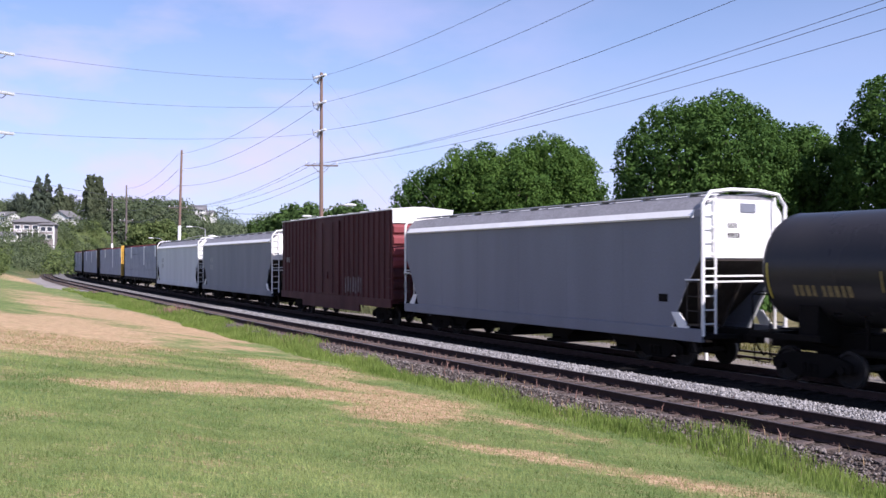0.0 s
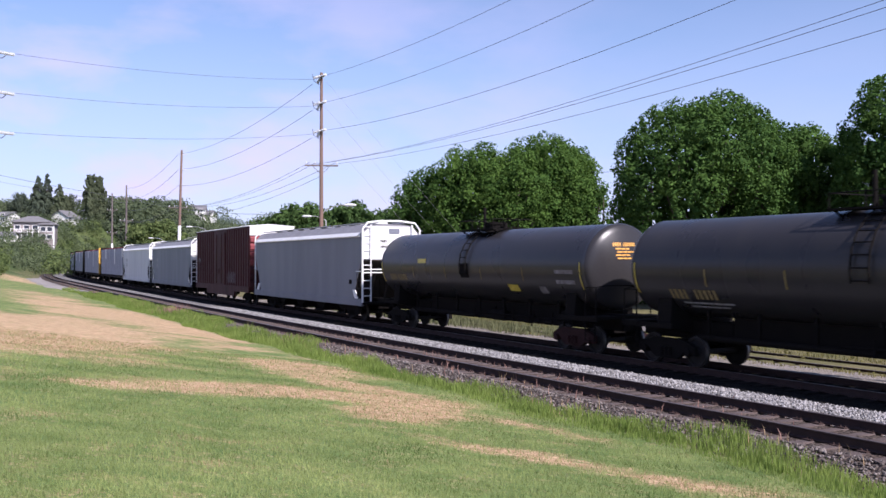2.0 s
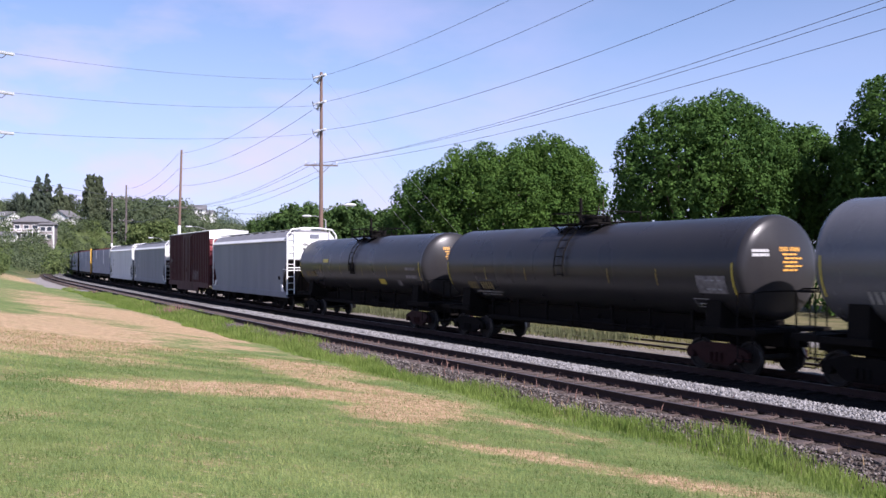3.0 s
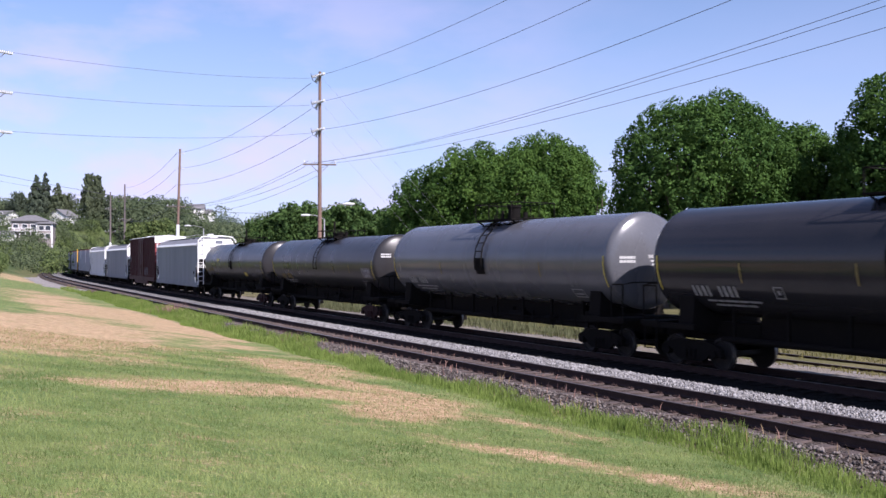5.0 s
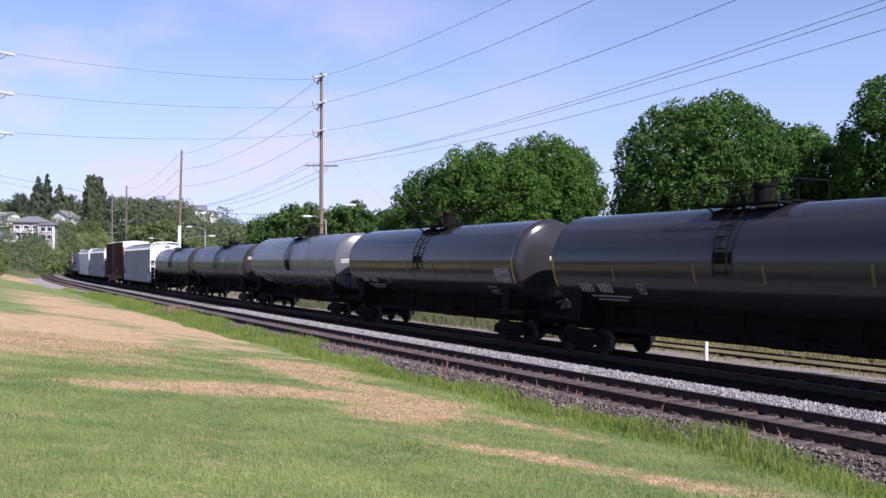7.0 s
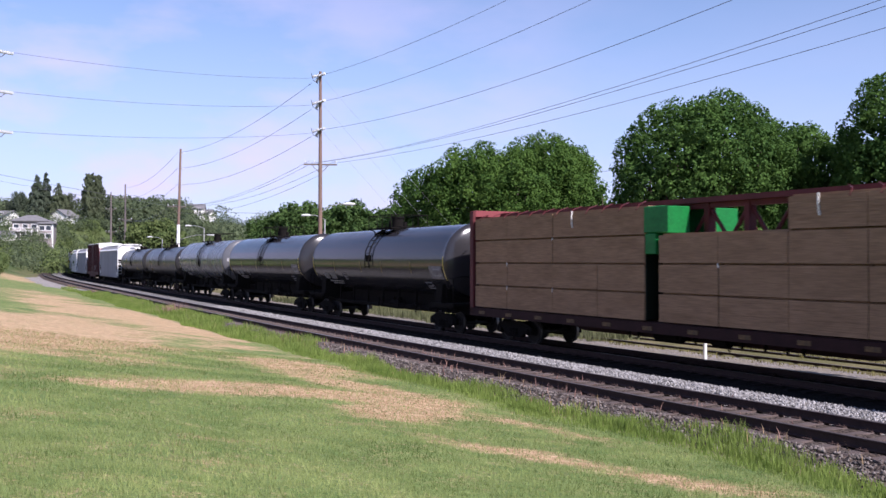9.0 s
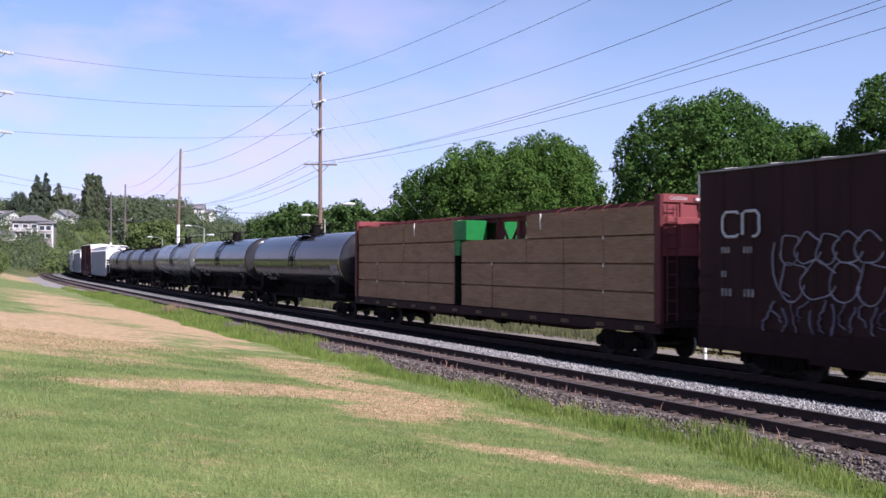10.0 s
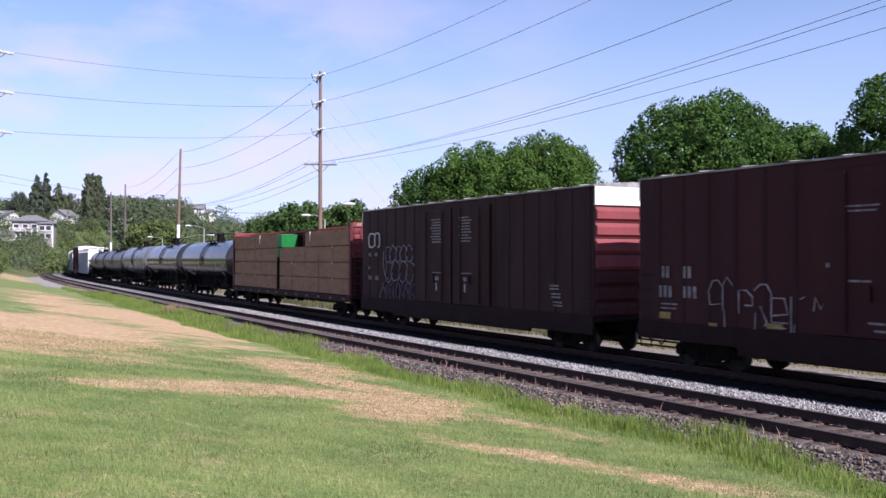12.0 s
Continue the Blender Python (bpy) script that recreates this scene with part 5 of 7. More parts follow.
    if style == "maroon":
        for along, z, n in ((0.95, 2.35, 2), (1.8, 2.35, 2), (0.85, 1.85, 3), (1.8, 1.85, 3)):
            stencil(car, flank, -half + along, z, n, 0.3, 0.42)
        for along, z, words, h in ((0.9, 1.66, [0.4, 0.25], 0.04), (0.9, 1.55, [0.3, 0.3], 0.04), (7.0, 3.9, [0.12, 0.3, 0.22, 0.18], 0.04), (7.1, 3.8, [0.12, 0.2, 0.35], 0.04),
                                   (7.1, 2.35, [0.3, 0.25], 0.05), (9.2, 3.2, [0.18], 0.22), (9.1, 2.1, [0.5], 0.05), (9.1, 1.95, [0.45], 0.04),
                                   (7.6, 1.5, [0.4, 0.5], 0.05), (7.75, 1.35, [0.3, 0.4], 0.05), (6.5, 2.65, [0.1], 0.1)):
            bm = B()
            glyphs(bm, on_door if along > 6.4 else flank, -half + along, z, words, h, 1.2)
            part("small_print", bm, STENCIL_DIM, car)
        for along, z, w, h in ((0.85, 1.3, 0.45, 0.17), (2.75, 1.2, 0.3, 0.08), (4.7, 1.25, 0.5, 0.12)):
            bm = B()
            glyphs(bm, flank, -half + along, z, [w], h)
            part("reflective_stripe", bm, DULL_YELLOW, car)

        def pen(pts, r=0.02):
            bm = B()
            tube(bm, [(half - a - 0.3, 1.531, z) for a, z in pts], r, 4)
            part("spray_stroke", bm, SPRAY_WHITE, car, "pale grey spray-painted stroke")
        pen([(2.85, 1.75), (2.5, 1.72), (2.45, 2.05), (2.6, 2.3), (2.8, 2.32), (2.95, 2.15), (2.95, 1.6)])
        pen([(2.95, 2.2), (3.1, 2.4), (3.3, 2.2)])
        pen([(3.5, 1.55), (3.5, 2.1), (3.75, 2.1), (3.95, 1.95), (3.95, 1.75), (3.7, 1.75)])
        pen([(4.0, 2.1), (4.2, 2.25), (4.4, 2.25), (4.55, 2.05), (4.55, 1.4), (5.05, 1.4)])
        pen([(4.2, 1.75), (4.4, 1.4), (4.35, 1.3)]), pen([(4.55, 1.95), (4.95, 1.95), (5.05, 1.6), (4.6, 1.55)])
        pen([(5.15, 2.0), (5.15, 1.1), (5.0, 0.95)]), pen([(5.4, 1.95), (5.55, 2.0)]), pen([(5.8, 1.7), (5.85, 2.0), (6.0, 1.75), (6.15, 2.0), (6.2, 1.65)])
        pen([(3.0, 1.6), (3.02, 1.1), (2.98, 0.75)], 0.014), pen([(4.05, 1.6), (4.02, 1.2), (4.04, 0.72)], 0.014)
        pen([(5.25, 1.4), (5.22, 1.0), (5.24, 0.68)], 0.014), pen([(4.6, 1.3), (5.0, 1.28)], 0.014), pen([(4.62, 1.18), (5.02, 1.16)], 0.014)
    running_gear(car, half - 2.1, half + 0.35, turning=style != "red")
    return car


# ---- centerbeam flat cars with packs of lumber
def centerbeam(label, wrap, frame_paint, seed, gap, wheels, bulk=None):
    car = tagged(new("centerbeam_car"), label, "lumber car", "lumber cars of the train")
    half = 11.05
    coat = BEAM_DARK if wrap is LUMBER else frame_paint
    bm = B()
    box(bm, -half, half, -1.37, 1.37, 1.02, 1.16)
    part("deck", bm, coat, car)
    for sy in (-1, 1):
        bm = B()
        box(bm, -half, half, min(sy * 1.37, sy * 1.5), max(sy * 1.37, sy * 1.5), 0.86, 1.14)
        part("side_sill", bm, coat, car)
    bm = B()
    prism(bm, [(-half + 4, 1.02), (-half + 5.5, 0.6), (half - 5.5, 0.6), (half - 4, 1.02)], "y", -0.3, 0.3)
    part("center_sill", bm, coat, car)
    bm = B()
    box(bm, -0.2, 0.2, 1.5, 1.512, 0.94, 1.05)
    stripe = mesh_of(bm, "reflective_stripe", DECK_YELLOW)
    for k in range(12):
        for turn in (0, 180):
            part("reflective_stripe", stripe, None, car, at=pose(-half + 0.9 + k * (2 * half - 1.8) / 11, 0, 0, 0, 0, turn))
    bm = B()                # the beam along the middle
    box(bm, -half, half, -0.3, 0.3, 4.3, 4.44)
    box(bm, -half, half, -0.1, 0.1, 4.16, 4.3)
    n = 14
    for k in range(n + 1):
        x = -half + 0.5 + k * (2 * half - 1.0) / n
        box(bm, x - 0.09, x + 0.09, -0.14, 0.14, 1.16, 4.3)
        if k < n:
            x2 = x + (2 * half - 1.0) / n
            rod(bm, (x, 0, 4.2), ((x + x2) / 2, 0, 3.3), 0.055), rod(bm, (x2, 0, 4.2), ((x + x2) / 2, 0, 3.3), 0.055)
    part("center_beam", bm, frame_paint, car)
    for sx in (-1, 1):
        e = sx * half
        yellow = bulk if sx < 0 else None
        plate = yellow or (frame_paint if wrap is not LUMBER else END_RED_LIT)
        lo_, hi_ = min(e, e - sx * 0.24), max(e, e - sx * 0.24)
        bm = B()
        box(bm, min(e - sx * 0.06, e - sx * 0.1), max(e - sx * 0.06, e - sx * 0.1), -1.4, 1.4, 2.9, 4.4)
        bulkhead = part("bulkhead", bm, plate, car, "ribbed steel end bulkhead")
        # shade on the lower bulkhead is put in as a darker colour
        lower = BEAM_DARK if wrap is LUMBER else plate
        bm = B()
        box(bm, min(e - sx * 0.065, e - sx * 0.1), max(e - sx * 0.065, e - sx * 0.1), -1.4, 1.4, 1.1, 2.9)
        part("lower_plate", bm, lower, bulkhead, "lower bulkhead plate darkened for shade")
        for y in (-1.5, 1.38):
            bm = B()
            box(bm, lo_, hi_, y, y + 0.12, 1.0, 4.5, 0.01)
            part("corner_post", bm, yellow or frame_paint, bulkhead)
        bm = B()
        box(bm, lo_, hi_, -1.38, 1.38, 4.3, 4.52, 0.01)
        part("top_bar", bm, plate, bulkhead)
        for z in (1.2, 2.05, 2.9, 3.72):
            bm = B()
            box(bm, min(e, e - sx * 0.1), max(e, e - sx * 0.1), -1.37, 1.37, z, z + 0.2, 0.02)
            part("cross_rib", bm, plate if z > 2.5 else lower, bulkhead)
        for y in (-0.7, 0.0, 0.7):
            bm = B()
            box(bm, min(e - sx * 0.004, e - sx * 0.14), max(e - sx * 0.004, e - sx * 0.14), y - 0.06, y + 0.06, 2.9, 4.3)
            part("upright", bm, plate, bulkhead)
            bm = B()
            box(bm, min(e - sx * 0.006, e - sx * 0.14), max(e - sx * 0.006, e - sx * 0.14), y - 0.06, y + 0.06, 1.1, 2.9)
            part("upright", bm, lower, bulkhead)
        bm = B()
        for y in (0.95, 1.3):
            rod(bm, (e + sx * 0.06, y, 1.2), (e + sx * 0.06, y, 4.3), 0.02, 6)
        for k in range(9):
            rod(bm, (e + sx * 0.06, 0.95, 1.4 + 0.34 * k), (e + sx * 0.06, 1.3, 1.4 + 0.34 * k), 0.018, 6)
        part("ladder", bm, frame_paint, car)
        bm = B()
        box(bm, min(sx * (half - 3.4), sx * (half + 0.2)), max(sx * (half - 3.4), sx * (half + 0.2)), -0.3, 0.3, 0.74, 1.03)
        part("draft_sill", bm, UNDER, car)
        if wrap is LUMBER and sx < 0:
            at = Matrix.Translation((e - 0.012, 0.85, 4.36)) @ Matrix(((0, 0, -1, 0), (-1, 0, 0, 0), (0, 1, 0, 0), (0, 0, 0, 1)))
            part("caution_notice", word_mesh("CAUTION", 0.14, DECAL), None, car, "white notice lettered CAUTION", at=at)
            bm = B()
            glyphs(bm, lambda a, z: (e - 0.012, 0.2 - a, z), 0, 4.36, [0.3, 0.25, 0.3], 0.08, 0.8)
            glyphs(bm, lambda a, z: (e - 0.112, 0.2 - a, z), 0, 3.78, [0.3, 0.25, 0.3], 0.08, 0.8)
            part("small_notice", bm, DECAL, car)
    # packs of boards: four tiers on either side of the beam
    r = random.Random(seed)
    tiers = [(1.19 + 0.765 * k, 1.19 + 0.765 * k + 0.715) for k in range(4)]
    x0, x1 = -half + 0.32, half - 0.32
    for sy in (1, -1):
        for t, (z0, z1) in enumerate(tiers):
            if gap:
                spans = [(1.1, x1, (3.3, 5.7, 8.5) if t < 2 else (5.7, 8.5)), (x0, 0.5, (-1.8, -4.1, -6.3, -8.4))]
                if t == 3 and sy < 0:
                    spans = [(3.15, x1, (5.7, 8.5)), (x0, -4.6, (-6.3, -8.4))]
                elif t == 3:
                    spans = [(1.1, x1, (3.2, 5.7, 8.5)), (x0, -4.1, (-6.3, -8.4))]
            else:
                spans = [(x0, x1, (-5.4 + r.uniform(-0.5, 0.5), 0.1, 5.3 + r.uniform(-0.5, 0.5)))]
            for a, b, cuts in spans:
                marks = [a, *sorted(cuts), b]
                for p, q in zip(marks, marks[1:]):
                    bm = B()
                    face = 1.44 + r.uniform(-0.015, 0.015)
                    rows, out = 7, [(sy * 0.34, z0)]
                    for k in range(rows):       # the courses of boards show as faint grooves
                        za, zb = z0 + (z1 - z0) * k / rows, z0 + (z1 - z0) * (k + 0.94) / rows
                        o = face + r.uniform(-0.005, 0.005)
                        out += [(sy * o, za), (sy * o, zb), (sy * (face - 0.012), zb), (sy * (face - 0.012), za + (z1 - z0) / rows)]
                    out += [(sy * (face - 0.16), z1), (sy * (face - 0.16), z1 + 0.05), (sy * 0.34, z1 + 0.05)]
                    prism(bm, out, "x", p + 0.005 + r.uniform(0, 0.012), q - 0.005 - r.uniform(0, 0.012))
                    part("lumber_pack", bm, wrap, car)
    if gap:
        bm = B()            # green wrapping left on the pack ends beside the gap
        box(bm, 0.42, 1.08, 0.36, 1.4, 3.5, 4.22, 0.02)
        box(bm, 0.62, 1.08, 0.36, 1.452, 2.95, 3.495, 0.02)
        box(bm, 0.1, 1.12, 1.4, 1.456, 3.52, 4.2, 0.01)
        part("green_wrap", bm, GREEN_WRAP, car, "torn green plastic lumber wrap")
        # added black sheet that stands for deep shade between the packs
        bm = B()
        box(bm, 1.06, 1.095, 0.36, 1.42, 1.2, 3.2, 0.01)
        box(bm, 0.5, 1.06, 0.34, 0.36, 1.2, 3.4, 0.005)
        part("end_sheet", bm, GAP_SHADE, car, "black sheet added for the shade in the gap")
        bm = B()
        box(bm, 0.35, 3.1, -1.42, -0.36, 3.5, 4.2, 0.02)
        part("green_pack", bm, GREEN_WRAP, car, "green-wrapped pack on the other side of the beam")
        bm = B()
        for x in (4.6, -5.0):
            tube(bm, [(x, 1.46, 4.24), (x, 1.475, 4.0), (x - 0.03, 1.47, 3.75)], 0.025, 4)
        part("loose_strap", bm, STRAP, car)
        for x in (3.2, 5.7, 8.5, -1.8, -4.1, -6.3, -8.4):
            for z0, z1 in tiers[:3]:
                if r.random() < 0.5:
                    continue
                bm = B()
                box(bm, x - 0.015, x + 0.015, 1.445, 1.462, z1 - r.uniform(0.02, 0.1), z1 + 0.05)
                part("strap_tag", bm, STRAP, car)
    else:
        for x, w, h in ((-half + 0.9, 0.45, 1.6), (-2.5 - 0.4 * (seed % 3), 0.3, 2.3), (5.5 - 0.7 * (seed % 2), 0.4, 1.6)):
            bm = B()
            box(bm, x - w, x + w, 1.455, 1.475, 4.22 - h * r.uniform(0.6, 1.1), 4.23)
            part("white_wrap", bm, WHITE_WRAP, car, "torn white wrapping")
    # tie-down cables from the top of the beam to the packs' edges
    for k in range(26 if gap else 13):
        x = -half + 1.2 + k * (0.81 if gap else 1.62)
        z_edge = 4.235
        for sy in (-1, 1):
            if gap and -5.2 < x < 1.3:
                continue
            bm = B()
            tube(bm, [(x + 0.9, sy * 0.3, 4.46), (x, sy * 1.3, z_edge + 0.06), (x - 0.05, sy * 1.47, z_edge - 0.1)], 0.016, 4)
            part("tie_down", bm, BEAM_RED, car)
    brake_gear(car, -1.0)
    running_gear(car, half - 2.4, half + 0.3, turning=wheels)
    return car


def heighten(car, top, lift=0.25, wide=1.0):
    """Stretch the body above the floor so that its top comes lift metres higher, and widen it; the trucks stay."""
    seen = set()
    for ob in car.children_recursive:
        if ob.type != "MESH" or ob.name.split(".")[0] in ("truck", "sideframe", "wheelset", "coupler") or ob.data.name in seen:
            continue
        seen.add(ob.data.name)
        if ob.name.startswith("caution_notice"):
            ob.matrix_basis = Matrix.Translation((0, 0, lift)) @ ob.matrix_basis
            continue
        for v in ob.data.vertices:
            v.co.y *= wide
            if v.co.z > 1.0:
                v.co.z = 1.0 + (v.co.z - 1.0) * (top + lift - 1.0) / (top - 1.0)
    return car


# the train from its head backwards: car, middle at the clip's start, half distance of the trucks
TRAIN = []


def couple(car, s, half_truck):
    TRAIN.append((car, s, half_truck))
    if len(TRAIN) in (9, 10):       # the two older tank cars are slimmer
        heighten(car, 4.4, -0.28, 0.93)
    elif not car.name.startswith("tank"):
        heighten(car, 4.95 if car.name.startswith("boxcar") else 4.5)


couple(centerbeam("lumber car loaded with grey plastic-wrapped packs", GREY_WRAP, UNDER, 11, False, False), 180.3, 8.6)
couple(centerbeam("lumber car loaded with grey plastic-wrapped packs", GREY_WRAP, UNDER, 12, False, False), 155.7, 8.6)
couple(centerbeam("lumber car with pale blue-grey wrapped packs and yellow bulkheads", GREY_WRAP, UNDER, 13, False, False, BEAM_YELLOW), 130.6, 8.6)
couple(centerbeam("lumber car loaded with grey plastic-wrapped packs", GREY_WRAP, UNDER, 14, False, False), 106.2, 8.6)
couple(hopper_car(9.15, HOPPER_W, "pale blue-grey covered hopper with white end hoops", False), 85.5, 6.7)
couple(hopper_car(9.3, HOPPER, "grey covered hopper with a pale roof edge", False), 65.3, 6.8)
couple(boxcar(7.88, BOX_RED, "dark red ribbed boxcar with a white upper end", "red"), 46.03, 5.7)
couple(hopper_car(9.08, HOPPER, "long grey covered hopper with a white end, hoops and ladders", True), 27.73, 6.7)
couple(tank_car("dusty"), 8.9, 6.7)
couple(tank_car("orange_end"), -8.98, 6.7)
couple(tank_car("grey"), -26.88, 6.7)
couple(tank_car("white_marked"), -44.3, 6.7)
couple(tank_car("white_marked"), -61.95, 6.7)
couple(centerbeam("dark red lumber car stacked with brown sawn boards", LUMBER, BEAM_RED, 5, True, True), -82.75, 8.6)
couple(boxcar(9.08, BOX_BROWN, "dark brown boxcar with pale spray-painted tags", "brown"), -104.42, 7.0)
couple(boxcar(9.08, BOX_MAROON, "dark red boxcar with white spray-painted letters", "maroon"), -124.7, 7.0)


# ---------------------------------------------------------------- poles and wires
def gz(x, y):
    return float(ground_z(x, y)[0])


def wire(name, p, q, sag, r=0.02, material=WIRE, label="thin dark overhead cable"):
    p, q = Vector(p), Vector(q)
    bm = B()
    tube(bm, [p.lerp(q, k / 16) - Vector((0, 0, sag * 4 * (k / 16) * (1 - k / 16))) for k in range(17)], r * 0.72, 5)
    return tagged(new(name, mesh_of(bm, name, material)), label, "cable", "overhead cables", kind="structure")


def insulator(bm, p, d, n=6, r=0.09):
    p, d = Vector(p), Vector(d).normalized()
    for k in range(n):
        a = p + d * (0.12 * k)
        rod(bm, a, a + d * 0.05, r, 10), rod(bm, a + d * 0.05, a + d * 0.12, 0.03, 6)


P1, P2, P3, P0 = (-9.97, 78.0), (-37.4, 135.0), (-65.5, 198.0), (16.5, 21.0)
PL = (-26.1, 54.0)
DIR = (Vector((*P1, 0)) - Vector((*P0, 0))).normalized()
LEVELS = (17.68, 15.52, 13.27)        # three circuits on the tall poles


def utility_pole(x, y, top, r, paint, label, lean=(0.0, 0.0)):
    base = gz(x, y)
    pole = tagged(new("utility_pole"), label, "utility pole", "utility poles")
    pole.matrix_basis = pose(x, y, base)
    bm = B()
    h = top - base
    tube(bm, [(lean[0] * k / 8, lean[1] * k / 8, -0.5 + (h + 0.5) * k / 8) for k in range(9)], [r * (1 - 0.42 * k / 8) for k in range(9)], 14)
    part("shaft", bm, paint, pole, angle=50)
    return pole, base


def crossarm(pole, base, z, half, across, name="crossarm"):
    bm = B()
    a = Vector((across[0], across[1], 0)).normalized()
    c = Vector((0, 0, z - base))
    n = Vector((-a.y, a.x, 0)) * 0.07
    for p, q in ((-half, half),):
        v = []
        for s in (p, q):
            for k, w in ((-1, -1), (1, -1), (1, 1), (-1, 1)):
                v.append(bm.verts.new(c + a * s + n * k + n * 2.2 + Vector((0, 0, 0.06 * w))))
        bm.faces.new(v[0:4]), bm.faces.new(v[4:8][::-1])
        for k in range(4):
            bm.faces.new((v[k], v[4 + k], v[4 + (k + 1) % 4], v[(k + 1) % 4]))
    for s in (-1, 1):
        rod(bm, c + a * (s * half * 0.55) + n * 2.2, c - Vector((0, 0, 0.75)) + n, 0.025, 6)
    arm = part(name, bm, POLE_GREY, pole)
    for s in (-half + 0.1, -half * 0.35, half - 0.1):
        bm = B()
        p = c + a * s + n * 2.2 + Vector((0, 0, 0.06))
        rod(bm, p, p + Vector((0, 0, 0.12)), 0.02, 6), rod(bm, p + Vector((0, 0, 0.1)), p + Vector((0, 0, 0.26)), 0.065, 10, 0.045)
        part("insulator", bm, PORCELAIN, arm)


def street_lamp_arm(pole, base, z, reach, direction, rise=0.5):
    d = Vector((direction[0], direction[1], 0)).normalized()
    c = Vector((0, 0, z - base))
    bm = B()
    tube(bm, [c, c + d * reach * 0.35 + Vector((0, 0, rise * 0.7)), c + d * reach * 0.7 + Vector((0, 0, rise)), c + d * reach + Vector((0, 0, rise))], 0.035)
    arm = part("lamp_arm", bm, LAMP_GREY, pole)
    bm = B()
    h = c + d * (reach + 0.4) + Vector((0, 0, rise))
    bmesh.ops.create_uvsphere(bm, u_segments=14, v_segments=8, radius=1.0, matrix=Matrix.Translation(h) @ d.to_track_quat("X", "Z").to_matrix().to_4x4() @ Matrix.Diagonal((0.55, 0.2, 0.13, 1)))
    part("lamp_head", bm, LAMP_HEAD, arm, smooth=True)


def street_lamp(x, y, h, reach, direction):
    base = gz(x, y)
    lamp = tagged(new("street_lamp"), "grey metal street lamp with a curved arm", "street lamp", "street lamps")
    lamp.matrix_basis = pose(x, y, base)
    bm = B()
    rod(bm, (0, 0, -0.2), (0, 0, h - base), 0.11, 10, 0.07)
    rod(bm, (0, 0, -0.2), (0, 0, 0.35), 0.2, 10)
    part("shaft", bm, LAMP_GREY, lamp, angle=40)
    street_lamp_arm(lamp, base, h, reach, direction, 0.45)


street_lamp(-12.3, 100.0, 6.9, 1.6, (-1, 0.1))
street_lamp(-37.3, 150.0, 7.6, 2.2, (-1, 0.1))
street_lamp(-52.0, 178.0, 6.5, 2.0, (-1, 0.1))
DIRL = (Vector((*PL, 0)) - Vector((*P1, 0))).normalized()
pole, base = utility_pole(*P1, 18.0, 0.2, POLE, "tall brown wooden pole with three insulator levels and crossarm")
loc = -Vector((0, 0, base))
for z in LEVELS:
    for d, drop in ((DIR, -0.36), (-DIR, -0.05), (DIRL, -0.36)):
        bm = B()
        insulator(bm, Vector((0, 0, z - base)) + d * 0.2, d + Vector((0, 0, drop)), 8 if d is not DIRL else 7, 0.11)
        part("insulator", bm, PORCELAIN, pole)
    bm = B()                # jumper loop under the dead-ends
    c = Vector((0, 0, z - base))
    tube(bm, [c + DIRL * 1.1, c + DIRL * 0.9 + Vector((0, 0, -0.5)), c + DIR * 0.7 + Vector((0, 0, -0.55)), c + DIR * 1.1], 0.025)
    part("jumper_wire", bm, WIRE, pole)
crossarm(pole, base, 10.45, 1.35, (1, 0.15))
street_lamp_arm(pole, base, 6.5, 2.0, (1, -0.15), 0.7)

pole2, base2 = utility_pole(*P2, 18.3, 0.24, POLE, "leaning brown wooden pole with a white lower band", lean=(0.5, 0.0))
bm = B()
rod(bm, (0.1, 0, 1.5), (0.22, 0, 8.3), 0.262, 14, 0.222)
part("white_band", bm, WHITE, pole2, "white-painted lower shaft")
for k, z in enumerate(LEVELS):
    bm = B()
    insulator(bm, Vector((0.5, 0, z - base2)), Vector((1, -0.2, -0.05)), 6, 0.09)
    part("insulator", bm, PORCELAIN, pole2)
crossarm(pole2, base2, 10.2, 1.3, (1, 0.3))
street_lamp_arm(pole2, base2, 5.3, 4.5, (1, -0.1), 0.9)

pole3, base3 = utility_pole(*P3, 18.3, 0.26, POLE_GREY, "weathered grey wooden pole by the bend")
for z in (15.5, 11.0):
    crossarm(pole3, base3, z, 1.3, (1, 0.25))
street_lamp_arm(pole3, base3, 6.2, 3.6, (1, 0.1), 0.9)
pole4, base4 = utility_pole(-80.2, 232.0, 19.1, 0.26, POLE_GREY, "grey wooden pole with a white lower band beyond the bend")
crossarm(pole4, base4, 15.0, 1.2, (1, 0.2)), crossarm(pole4, base4, 9.5, 1.2, (1, 0.2))
bm = B()
rod(bm, (0, 0, 1.0), (0, 0, 7.5), 0.285, 12, 0.245)
part("white_band", bm, WHITE, pole4)
# the pole of the branch line, on the lawn side
poleL, baseL = utility_pole(*PL, 15.2, 0.22, POLE, "brown wooden pole of the branch line on the lawn side")
L_LEVELS = (14.65, 12.35, 10.05)
for z in L_LEVELS:
    bm = B()
    insulator(bm, Vector((0, 0, z - baseL)) - DIRL * 1.1, -DIRL, 8, 0.1)
    part("insulator", bm, PORCELAIN, poleL)
    bm = B()
    c = Vector((0, 0, z - baseL))
    tube(bm, [c - DIRL * 1.6, c - DIRL * 1.3 + Vector((0, 0, -0.3)), c - DIRL * 0.6 + Vector((0, 0, -0.42)), c + Vector((0, 0, -0.25))], 0.025)
    part("jumper_wire", bm, WIRE, poleL)
pole0, base0 = utility_pole(*P0, 17.3, 0.25, POLE, "brown wooden pole of the main line with bare shaft")


def at(p, z):
    return (p[0], p[1], z)


